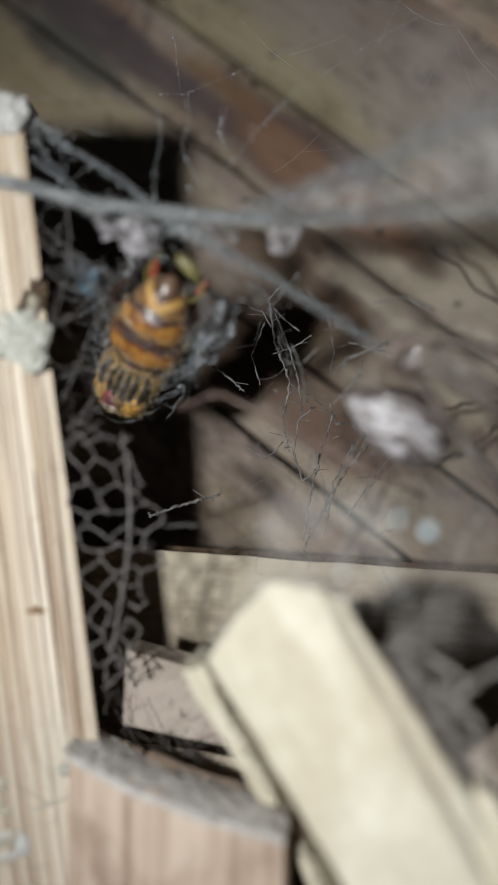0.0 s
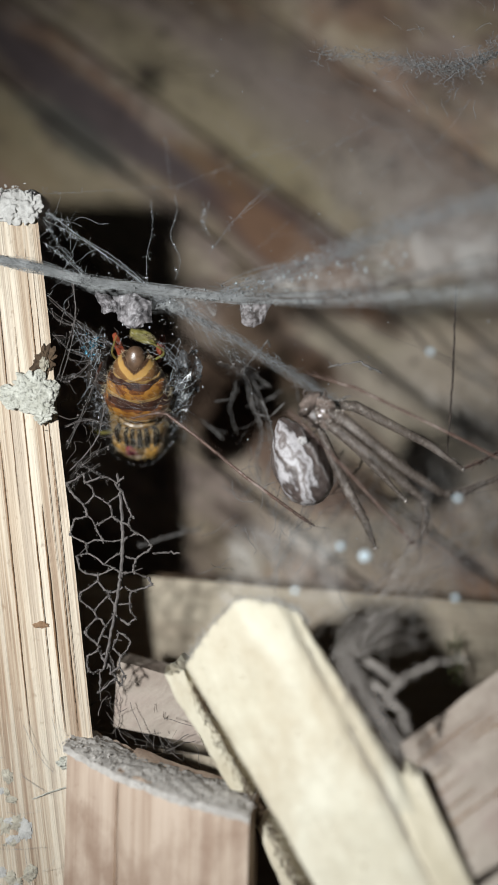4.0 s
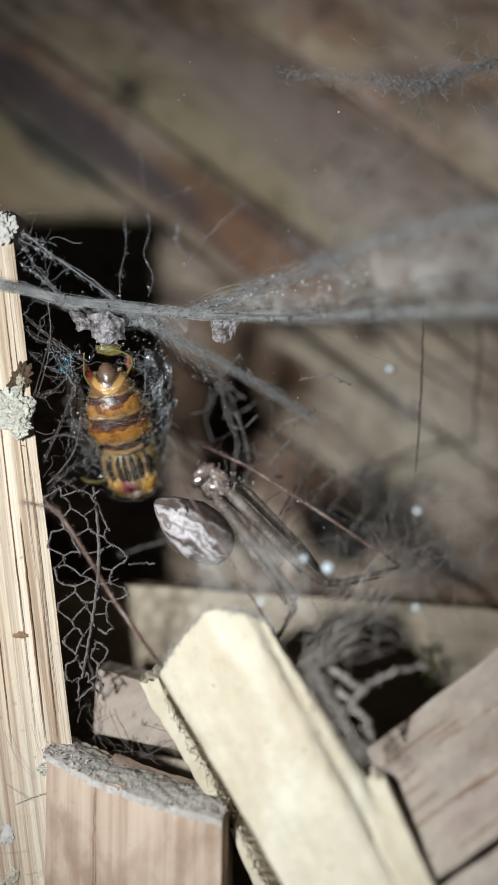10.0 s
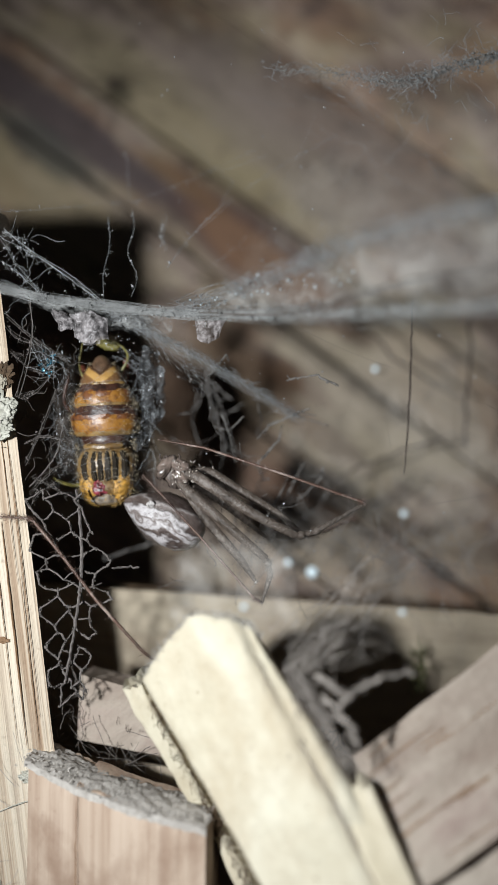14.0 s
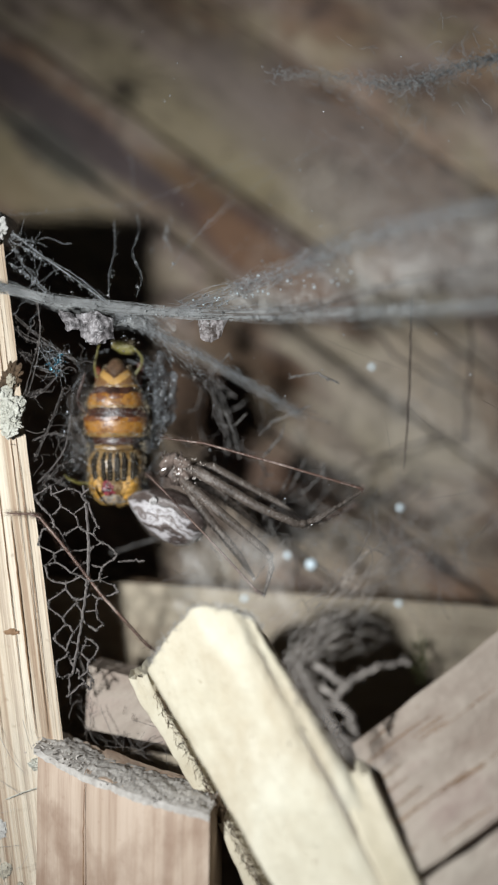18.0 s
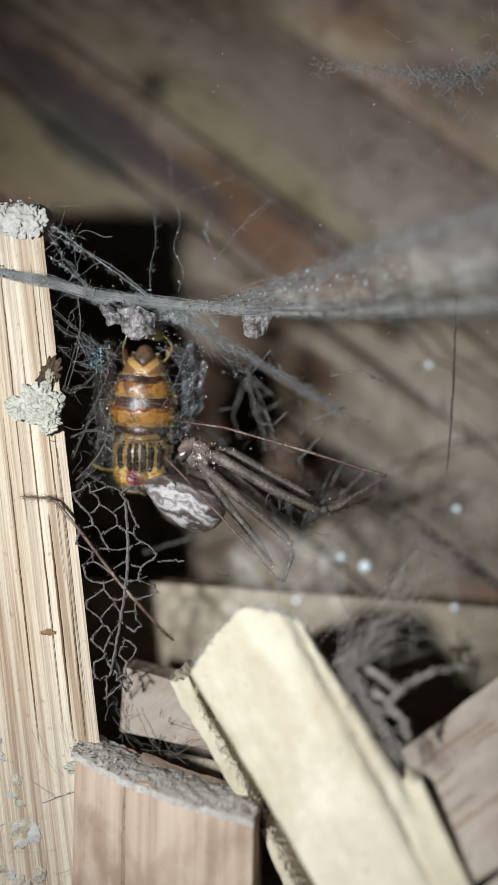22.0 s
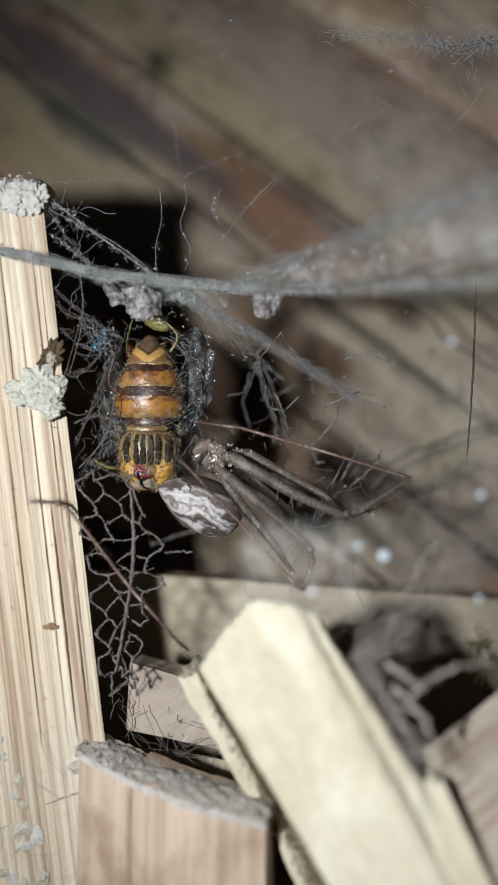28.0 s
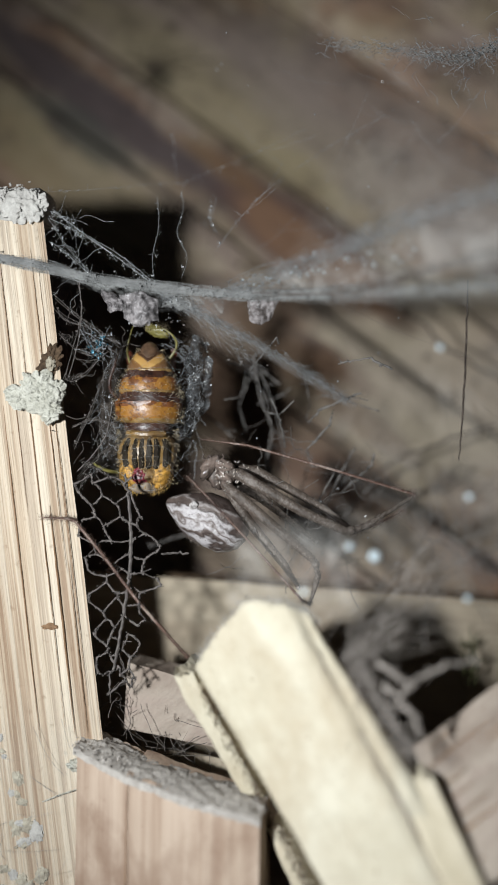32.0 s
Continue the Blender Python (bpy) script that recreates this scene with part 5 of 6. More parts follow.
    for k in range(15):
        a = 0.2 + k * 0.41 + rnd.gauss(0, 0.08)
        run = rnd.uniform(3.0, 8.0)
        root = Vector((-13.70, 99.56, 142.82))
        way = Vector((math.cos(a), 0.15 * rnd.random(), math.sin(a) * 0.8))
        part("fan_fibre", tube([root, root + way * run * 0.5 + Vector((0, -0.3, rnd.gauss(0, 0.3))), root + way * run], [0.09, 0.06, 0.03], 4, steps=5), TWIG, web, "thin dark fibre of a dry fan by the wall")
    dirt = Soup()
    for k in range(60):
        c = Vector((rnd.uniform(-16, 34), 0, rnd.uniform(104, 146)))
        c.y = WALL_Y + (c.z - 120) * LEAN_BACK - 0.35
        q = rnd.choice((0.1, 0.14, 0.2, 0.3))
        blob(c, (q, q * 0.5, q * rnd.uniform(0.5, 1.2)), rough=0.8, seed=k, u=7, v=5, bm=dirt)
    part("dirt_speck", dirt, TWIG, web, "dark grains of dirt stuck before the boards", kind="stuff")
    fibre = thing("hanging_fibre", (15.5, 76.1, 106.4), "thin dark strand hanging in the web", "fibre")
    part("strand", tube([(14.8, 69.9, 112.0), (14.7, 70.1, 109.3), (14.5, 70.1, 104.9), (14.2, 70.1, 100.9), (13.9, 70.1, 97.8)], [0.04, 0.07, 0.085, 0.07, 0.04], 6, steps=8, wobble=0.08), TWIG, fibre)


build_web()


# ---------------------------------------------------------------- the caught hoverfly
def mottled(name, dark, mid, light):
    """Wet-looking insect skin, blotched at two sizes."""
    m, nt, bsdf = nodes_of(name)
    broad = noise_of(nt, coords(nt, (0, 0, 0), (1, 1, 1.8)), 420, 4, 0.65)
    fine = noise_of(nt, coords(nt), 2600, 4, 0.6)
    c = ramp(nt, broad, [(0.36, dark), (0.46, mid), (0.6, mid), (0.7, light)])
    c = mixed(nt, ramp(nt, fine, [(0.36, (0.55, 0.55, 0.55)), (0.5, (0, 0, 0))]), c, dark)
    nt.links.new(c, bsdf.inputs["Base Color"])
    bsdf.inputs["Roughness"].default_value = 0.38
    bsdf.inputs["Specular IOR Level"].default_value = 0.55
    bump(nt, bsdf, fine, 0.00004)
    return m


ORANGE = mottled("fly_orange", (0.1, 0.03, 0.01), (0.28, 0.125, 0.022), (0.36, 0.19, 0.04))
FLY_RUST = mottled("fly_rust", (0.06, 0.02, 0.01), (0.15, 0.055, 0.017), (0.24, 0.1, 0.025))
FLY_DARK = mottled("fly_dark", (0.018, 0.009, 0.007), (0.05, 0.02, 0.012), (0.12, 0.05, 0.02))
FLY_TAN = mottled("fly_tan", (0.1, 0.055, 0.02), (0.24, 0.145, 0.05), (0.36, 0.25, 0.11))
FLY_TIP = plain("fly_tip", (0.085, 0.05, 0.03), 0.34, 0.6, 0.5)
FLY_BLACK = plain("fly_black", (0.022, 0.017, 0.012), 0.85, 0.1)
FLY_RED = plain("fly_red", (0.14, 0.022, 0.032), 0.4, 0.5, 0.9, 1800)
FLY_EYE = plain("fly_eye", (0.34, 0.18, 0.035), 0.5, 0.4, 0.75, 3000)
FLY_FACE = plain("fly_face", (0.22, 0.175, 0.13), 0.5, 0.5, 0.6, 1500)
FLY_HAIR = plain("fly_hair", (0.32, 0.26, 0.17), 0.6, 0.4)
FLY_GOLD = plain("fly_gold_hair", (0.4, 0.24, 0.06), 0.5, 0.5)
FLY_LEG = plain("fly_leg", (0.16, 0.14, 0.04), 0.4, 0.5)
FLY_REDLEG = plain("fly_red_leg", (0.2, 0.045, 0.02), 0.45, 0.5)


def wing_material():
    m, nt, bsdf = nodes_of("fly_wing")
    n1 = noise_of(nt, coords(nt), 1100, 4, 0.7)
    nt.links.new(ramp(nt, n1, [(0.35, (0.012, 0.012, 0.012)), (0.65, (0.12, 0.125, 0.13))]), bsdf.inputs["Base Color"])
    # alpha raised above a clear wing's so that it casts a fuller shadow
    nt.links.new(ramp(nt, n1, [(0.38, (0.5, 0.5, 0.5)), (0.6, (0.92, 0.92, 0.92))]), bsdf.inputs["Alpha"])
    bsdf.inputs["Roughness"].default_value = 0.16
    bsdf.inputs["Specular IOR Level"].default_value = 0.9
    bump(nt, bsdf, n1, 0.0003)
    return m


def tail_material():
    """Last segment: brown, a pale yellow chevron, dark inside it."""
    m, nt, bsdf = nodes_of("fly_tail")
    sep = nt.nodes.new("ShaderNodeSeparateXYZ")
    nt.links.new(coords(nt), sep.inputs[0])
    side = nt.nodes.new("ShaderNodeMath")
    side.operation = "ABSOLUTE"
    nt.links.new(sep.outputs[0], side.inputs[0])
    vee = nt.nodes.new("ShaderNodeMath")
    vee.operation = "MULTIPLY_ADD"
    vee.inputs[1].default_value = -0.75
    nt.links.new(side.outputs[0], vee.inputs[0])
    nt.links.new(sep.outputs[2], vee.inputs[2])
    n1 = noise_of(nt, coords(nt), 1500, 4, 0.6)
    add = nt.nodes.new("ShaderNodeMath")
    add.operation = "MULTIPLY_ADD"
    add.inputs[1].default_value = 0.0004
    nt.links.new(n1, add.inputs[0])
    nt.links.new(vee.outputs[0], add.inputs[2])
    span = node(nt, "ShaderNodeMapRange")
    span.inputs[1].default_value, span.inputs[2].default_value = 0.003, 0.006
    nt.links.new(add.outputs[0], span.inputs[0])
    c = ramp(nt, span.outputs[0], [(0.25, (0.15, 0.075, 0.03)), (0.33, (0.2, 0.1, 0.035)), (0.37, (0.42, 0.25, 0.08)), (0.55, (0.36, 0.2, 0.06)), (0.6, (0.06, 0.03, 0.016)), (0.9, (0.02, 0.012, 0.01))])
    nt.links.new(c, bsdf.inputs["Base Color"])
    bsdf.inputs["Roughness"].default_value = 0.32
    bump(nt, bsdf, n1, 0.00008)
    return m


FLY_BROWN = tail_material()
WING = wing_material()
FLY_FILM = veil_material("fly_film", 0.5, 0.74, 1500, (0, 30, 0), (0.36, 0.34, 0.31), 0.3, 0.2)
OPAQUE_WING = veil_material("opaque_wing", 0.2, 0.5, 1100, (0, 0, 0), (0.05, 0.042, 0.036), 0.6, 1.0)


def hairs(n, place, length, r, seed):
    """Bristles; place(rnd) gives a root and a direction."""
    rnd = random.Random(seed)
    soup = Soup()
    for _ in range(n):
        p, d = place(rnd)
        d = (d + Vector([rnd.gauss(0, 0.35) for _ in range(3)])).normalized() * length * rnd.uniform(0.5, 1.2)
        tube([p, p + d * 0.55, p + d + Vector((0, 0, -0.05))], r, 3, soup)
    return soup


def build_fly():
    fly = thing("hoverfly", (0, 0, 0), "dead orange and black banded hoverfly wrapped in silk", "fly")

    def tergite(name, z0, z1, r0, r1, sag=0.0):
        n = 9
        prof = []
        for i in range(n + 1):
            s = i / n
            swell = 1 + 0.09 * math.sin(math.pi * s) - 0.05 * (s < 0.05)
            r = (r0 * (1 - s) + r1 * s) * swell
            prof.append((z0 + (z1 - z0) * s, r, r * 0.74, -0.15))
        return lathe(prof, 36, seed=z0 * 3, rough=0.05)

    def band(z0, z1, r0, r1):
        return lathe([(z0, r0, r0 * 0.745, -0.15), ((z0 + z1) / 2, (r0 + r1) / 2 * 1.02, (r0 + r1) / 2 * 0.765, -0.15), (z1, r1, r1 * 0.745, -0.15)], 36, seed=z0 * 5, rough=0.16)

    for z0, z1, r0, r1, skin in ((-0.1, 1.52, 2.3, 2.42, ORANGE), (1.75, 3.2, 2.22, 1.9, ORANGE), (3.5, 5.0, 1.78, 1.0, FLY_BROWN)):
        part("abdomen_segment", tergite("seg", z0, z1, r0, r1), skin, fly, "glossy orange abdomen segment" if skin is ORANGE else "dull brown last segment")
    part("pale_edge", band(-0.22, 0.12, 2.2, 2.42), FLY_TAN, fly, "pale yellow hind edge")
    part("dark_band", band(1.3, 2.0, 2.52, 2.32), FLY_DARK, fly, "dark brown band")
    part("dark_band", band(3.05, 3.6, 2.04, 1.78), FLY_DARK, fly, "dark brown band")
    part("rust_band", band(2.45, 3.12, 2.17, 2.03), FLY_RUST, fly, "red-brown front of a segment")
    part("rust_band", band(0.95, 1.36, 2.53, 2.545), FLY_RUST, fly, "red-brown front of a segment")
    part("gold_rim", band(1.96, 2.2, 2.3, 2.25), FLY_TAN, fly, "thin golden hind edge")
    part("gold_rim", band(3.55, 3.74, 1.8, 1.75), FLY_TAN, fly, "thin golden hind edge")
    part("tail_tip", lathe([(4.4, 0.6, 0.75, -0.42), (4.8, 0.78, 0.76, -0.36), (5.2, 0.72, 0.62, -0.25), (5.55, 0.5, 0.42, -0.15), (5.75, 0.18, 0.15, -0.1)], 28), FLY_TIP, fly, "dark shiny tail tip")
    part("waist", lathe([(-1.05, 1.5, 1.2, -0.1), (-0.7, 1.85, 1.4, -0.1), (-0.3, 1.9, 1.4, -0.1), (0.05, 1.6, 1.2, -0.1)], 28, seed=3, rough=0.1), FLY_DARK, fly, "dark brown shield behind the thorax")
    part("waist_rim", tube([(-1.5, -0.9, -0.95), (-0.8, -1.4, -1.0), (0, -1.55, -1.05), (0.8, -1.4, -1.0), (1.5, -0.9, -0.95)], 0.22, 7, steps=6, wobble=0.05), FLY_TAN, fly)
    part("thorax", lathe([(-3.7, 1.5, 1.2, 0), (-3.4, 2.0, 1.55, 0), (-2.8, 2.3, 1.75, 0), (-2.0, 2.32, 1.75, 0), (-1.4, 2.0, 1.5, 0), (-1.0, 1.5, 1.2, 0)], 36, seed=5, rough=0.06), FLY_TAN, fly, "dull yellow hairy thorax")
    for x, w in ((-1.45, 0.24), (-0.72, 0.2), (-0.22, 0.2), (0.34, 0.2), (0.9, 0.2), (1.55, 0.22)):
        y = -1.75 * math.sqrt(max(0.05, 1 - (x / 2.35) ** 2))
        part("stripe", tube([(x * 0.85, y * 0.86 + 0.06, -1.35), (x, y * 0.99 + 0.12, -2.0), (x, y + 0.12, -2.7), (x * 0.95, y * 0.92 + 0.04, -3.5)], [w * 0.7, w * 1.35, w * 1.35, w], 7, steps=5, wobble=0.07, seed=x), FLY_BLACK, fly, "black stripe along the thorax")
    head = part("head", blob((0, -0.1, -4.0), (1.95, 1.6, 1.3), rough=0.05, seed=2, u=32, v=20), FLY_TAN, fly, "broad yellowish head")
    part("eye", blob((1.02, -0.5, -3.95), (0.98, 1.12, 1.28), Euler((0, 0.5, 0)).to_matrix(), rough=0.06, seed=3, u=36, v=24), FLY_EYE, head, "golden speckled compound eye")
    part("eye", blob((-1.02, -0.5, -3.95), (0.98, 1.12, 1.28), Euler((0, -0.5, 0)).to_matrix(), rough=0.06, seed=5, u=36, v=24), FLY_EYE, head, "golden speckled compound eye")
    part("red_patch", blob((-0.35, -1.45, -4.05), (0.62, 0.34, 0.6), Euler((0, 0.3, 0)).to_matrix(), rough=0.3, seed=9, u=44, v=28, scale=1.2), FLY_RED, head, "dark red bruise between the eyes")
    part("face", blob((-0.1, -0.7, -4.75), (1.2, 0.95, 0.62), rough=0.12, seed=11, u=30, v=18), FLY_FACE, head, "pale grey hairy face")

    def on_body(rnd):
        z = rnd.uniform(-4.6, -0.6)
        a = rnd.uniform(0, 2 * math.pi)
        r = 2.2
        p = Vector((r * math.cos(a), r * 0.76 * math.sin(a), z))
        return p, Vector((math.cos(a), math.sin(a), -0.2))

    def on_edge(rnd):
        z = rnd.uniform(-0.2, 5.2)
        a = rnd.choice((0, math.pi)) + rnd.gauss(0, 0.5)
        r = 2.5 if z < 2 else 2.5 - (z - 2) * 0.55
        return Vector((r * math.cos(a), r * 0.74 * math.sin(a) - 0.15, z)), Vector((math.cos(a), math.sin(a), 0.4))

    def on_stripe(rnd):
        x = rnd.uniform(-1.9, 1.9)
        return Vector((x, -1.7 * math.sqrt(1 - (x / 2.4) ** 2), rnd.uniform(-3.5, -1.2))), Vector((x * 0.2, -1, -0.4))

    part("thorax_hair", hairs(460, on_body, 0.34, 0.014, 4), FLY_HAIR, fly, "short pale bristles", kind="stuff")
    part("back_hair", hairs(260, on_stripe, 0.2, 0.012, 6), FLY_HAIR, fly, "short pale bristles", kind="stuff")
    def on_back(rnd):
        z = rnd.uniform(-0.2, 4.8)
        a = -math.pi / 2 + rnd.gauss(0, 0.6)
        r = 2.42 if z < 2 else 2.42 - (z - 2) * 0.5
        return Vector((r * math.cos(a), r * 0.75 * math.sin(a) - 0.15, z)), Vector((math.cos(a) * 0.6, math.sin(a) * 0.6, 0.9))

    def on_head(rnd):
        a, b = rnd.uniform(-2.6, 2.6), rnd.uniform(-0.6, 1.2)
        d = Vector((math.sin(a) * math.cos(b), -abs(math.cos(a)) * math.cos(b), -math.sin(b)))
        return Vector((d.x * 1.9, d.y * 1.6 - 0.2, -4.0 + d.z * 1.3)), d

    part("head_hair", hairs(380, on_head, 0.3, 0.012, 16), FLY_GOLD, head, "short golden bristles", kind="stuff")
    part("abdomen_hair", hairs(420, on_back, 0.24, 0.01, 15), FLY_HAIR, fly, "short pale bristles", kind="stuff")
    part("edge_hair", hairs(420, on_edge, 0.36, 0.013, 5), FLY_HAIR, fly, "short pale bristles", kind="stuff")
    wing = part("wing", sheet([(2.6, 0.6, -1.5), (3.1, -0.2, 1.0), (3.0, -0.5, 3.4), (3.3, -0.4, 6.2)], [(3.3, 1.2, -1.2), (4.6, 0.6, 1.4), (5.0, 0.3, 3.6), (4.5, 0.4, 6.0)], 40, 18, 0.9, 3, 1.2), WING, fly, "crumpled wing bound in silk")
    # this wing is widened and made opaque to spread the shadow behind the fly
    part("wing", sheet([(-2.3, 0.8, -3.6), (-2.4, 0.8, 0.0), (-2.4, 0.6, 3.0), (-2.0, 0.6, 5.2)], [(-3.9, 1.8, -3.2), (-4.4, 1.4, 0.0), (-4.2, 1.2, 3.0), (-3.4, 1.2, 5.4)], 34, 14, 0.8, 8, 1.2), OPAQUE_WING, fly, "crumpled wing bound in silk")
    wrap = Soup()
    rnd = random.Random(21)
    for k in range(34):
        z = rnd.uniform(-3.0, 6.2)
        side = rnd.choice((-1, 1, 1))
        r = rnd.uniform(3.0, 4.6)
        pts = [(side * r * 0.7, -0.9 + rnd.gauss(0, 0.4), z), (side * r, rnd.gauss(0, 0.6), z + rnd.gauss(0, 1.0)), (side * r * rnd.uniform(0.6, 1.0), rnd.gauss(0.5, 0.5), z + rnd.gauss(0, 1.8))]
        tube(pts, rnd.uniform(0.006, 0.016), 3, wrap, steps=7, wobble=0.3, seed=k)
    for k in range(16):
        z = rnd.uniform(-4.5, 5.0)
        pts = [(-2.9, -0.6, z), (-1.2, -1.95 if z < 2.5 else -1.6, z + rnd.gauss(0, 0.5)), (1.2, -1.95 if z < 2.5 else -1.6, z + rnd.gauss(0, 0.8)), (2.9, -0.6, z + rnd.gauss(0, 1.2))]
        tube(pts, 0.005, 3, wrap, steps=6, wobble=0.05, seed=k + 100)
    for k in range(20):
        side = 1 if k % 5 else -1
        rx, rz = rnd.uniform(2.9, 4.0), rnd.uniform(3.6, 5.0)
        a0 = rnd.uniform(-0.9, 0.6)
        pts = [(side * (0.3 + rx * math.cos(a)), rnd.gauss(0.1, 0.35), 1.8 + rz * math.sin(a)) for a in (a0, a0 + 0.35, a0 + 0.7, a0 + 1.05)]
        tube(pts, rnd.uniform(0.007, 0.02), 3, wrap, steps=8, wobble=0.3, seed=k + 300)
    # a thick tousle clings to one flank, beside the thorax
    for k in range(36):
        p = Vector((rnd.uniform(-3.9, -2.0), rnd.uniform(-1.5, 0.4), rnd.gauss(-1.6, 1.5)))
        d = Vector((rnd.gauss(0, 0.6), rnd.gauss(0, 0.3), rnd.gauss(0, 0.6)))
        tube([p, p + d * 0.6 + Vector([rnd.gauss(0, 0.2) for _ in range(3)]), p + d], rnd.uniform(0.006, 0.016), 3, wrap, steps=5, wobble=0.2, seed=k + 500)
    part("silk_film", sheet([(-2.9, -0.9, 5.0), (-0.8, -1.75, 5.2), (1.0, -1.75, 5.0), (2.6, -0.9, 4.4)], [(-2.7, -1.0, -4.6), (-1.0, -2.15, -4.9), (1.0, -2.15, -4.9), (2.8, -1.0, -4.2)], 40, 60, 0.35, 12, 0.9), FLY_FILM, fly, "thin film of silk over the body")
    part("silk_wrap", wrap, SILK_WHITE, fly, "loose shining silk wrapped round the body", kind="stuff")
    part("silk_grain", crumbs([(2.9, 0, -1.5), (3.4, -0.2, 1.5), (4.2, 0, 4.0), (3.6, 0, 6.2)], 60, 0.07, (0.55, 0.5, 0.5), 9), SILK_WHITE, fly, "glinting grains on the silk", kind="stuff")
    for k, (pts, m, r) in enumerate((
        ([(-1.5, 0.2, 4.0), (-1.75, -0.2, 5.0), (-1.5, -0.4, 6.2), (-1.3, -0.3, 6.9)], FLY_LEG, 0.08), ([(1.2, 0.4, 4.2), (2.1, -0.1, 5.6), (1.3, -0.4, 6.6), (0.4, -0.3, 6.6)], FLY_LEG, 0.09),
        ([(-2.0, 0.3, 1.2), (-3.0, -0.5, 2.4), (-2.4, -0.8, 4.6)], FLY_DARK, 0.14), ([(-1.9, 0.2, -3.9), (-3.2, -0.4, -3.7), (-4.2, -0.3, -3.2)], FLY_LEG, 0.12),
        ([(-1.2, 1.4, 3.0), (-1.7, 1.6, 4.2), (-1.9, 1.6, 5.2)], FLY_REDLEG, 0.34), ([(1.2, 1.4, 3.1), (1.5, 1.7, 4.2), (1.7, 1.7, 5.5)], FLY_REDLEG, 0.34))):
        part("leg", tube(pts, [r * 1.2, r, r * 0.6, r * 0.4][: len(pts)], 6, steps=5, wobble=0.06, seed=k), m, fly, "bent fly leg")
    part("folded_leg", blob((0.5, 0.2, 6.6), (0.95, 0.45, 0.42), Euler((0, 0.3, 0)).to_matrix(), rough=0.35, seed=17, u=30, v=18, scale=1.4), FLY_LEG, fly, "olive hairy folded leg")
    part("folded_leg_hair", hairs(90, lambda r: (Vector((0.5 + r.uniform(-0.9, 0.9), -0.1, 6.6 + r.uniform(-0.2, 0.4))), Vector((r.gauss(0, 0.5), -0.4, 0.9))), 0.4, 0.014, 18), FLY_HAIR, fly, "pale bristles of the folded leg", kind="stuff")
    for ob in fly.children_recursive:
        ob.data.transform(Matrix.Diagonal((1.02, 1.05, 1.08, 1)))
    return fly


fly = build_fly()


# ---------------------------------------------------------------- the spider
def abdomen_material():
    m, nt, bsdf = nodes_of("spider_abdomen")
    n1 = noise_of(nt, coords(nt), 3200, 4, 0.7)
    # wavy white bands run from the blunt end to the spinnerets
    sep = nt.nodes.new("ShaderNodeSeparateXYZ")
    nt.links.new(coords(nt, (0, 65.2, 0)), sep.inputs[0])
    wave = nt.nodes.new("ShaderNodeMath")
    wave.operation = "MULTIPLY_ADD"
    wave.inputs[1].default_value = 0.0038
    nt.links.new(noise_of(nt, coords(nt, (0, 65.2, 0), (1, 1, 0.55)), 520, 3, 0.6), wave.inputs[0])
    nt.links.new(sep.outputs[0], wave.inputs[2])
    span = node(nt, "ShaderNodeMapRange")
    span.inputs[1].default_value, span.inputs[2].default_value = -0.0038, 0.0001
    nt.links.new(wave.outputs[0], span.inputs[0])
    white, brown, dark = (0.43, 0.405, 0.41), (0.125, 0.097, 0.087), (0.05, 0.036, 0.032)
    c = ramp(nt, span.outputs[0], [(0.08, brown), (0.14, white), (0.19, white), (0.25, dark), (0.31, brown), (0.36, white), (0.42, white), (0.48, brown), (0.54, white), (0.57, white), (0.64, dark), (0.76, brown), (0.82, (0.3, 0.27, 0.26)), (0.9, dark)])
    c = mixed(nt, ramp(nt, n1, [(0.36, (0.5, 0.5, 0.5)), (0.48, (0, 0, 0))]), c, (0.13, 0.11, 0.1))
    nt.links.new(c, bsdf.inputs["Base Color"])
    bsdf.inputs["Roughness"].default_value = 0.32
    bump(nt, bsdf, n1, 0.0001)
    return m


def leg_material(name, dark, mid, light, solid):
    """Thin glassy leg skin: dark blotches, pale rings and bristle dust."""
    m, nt, bsdf = nodes_of(name)
    broad = noise_of(nt, coords(nt), 330, 4, 0.65)
    fine = noise_of(nt, coords(nt), 3800, 4, 0.65)
    c = ramp(nt, broad, [(0.38, dark), (0.46, mid), (0.58, mid), (0.66, light)])
    c = mixed(nt, ramp(nt, fine, [(0.53, (0, 0, 0)), (0.62, (0.7, 0.7, 0.7))]), c, light)
    c = mixed(nt, ramp(nt, fine, [(0.34, (0.4, 0.4, 0.4)), (0.44, (0, 0, 0))]), c, dark)
    nt.links.new(c, bsdf.inputs["Base Color"])
    nt.links.new(ramp(nt, broad, [(0.4, (solid * 0.6,) * 3), (0.6, (solid,) * 3)]), bsdf.inputs["Alpha"])
    bsdf.inputs["Roughness"].default_value = 0.42
    bsdf.inputs["Specular IOR Level"].default_value = 0.5
    bump(nt, bsdf, fine, 0.0001)
    return m


SPIDER_SKIN = plain("spider_skin", (0.1, 0.076, 0.064), 0.45, 0.5, 0.5, 1800)
SPIDER_LEG = leg_material("spider_leg", (0.04, 0.028, 0.02), (0.115, 0.09, 0.074), (0.24, 0.205, 0.18), 0.8)
SPIDER_JOINT = plain("spider_joint", (0.42, 0.37, 0.33), 0.25, 0.7, 0.4, 1500, Alpha=0.85)
SPIDER_LEG_RED = leg_material("spider_leg_red", (0.06, 0.03, 0.023), (0.15, 0.09, 0.07), (0.32, 0.25, 0.215), 0.92)
SPIDER_GLOSS = plain("spider_gloss", (0.13, 0.1, 0.085), 0.12, 0.9, 0.6, 1400)
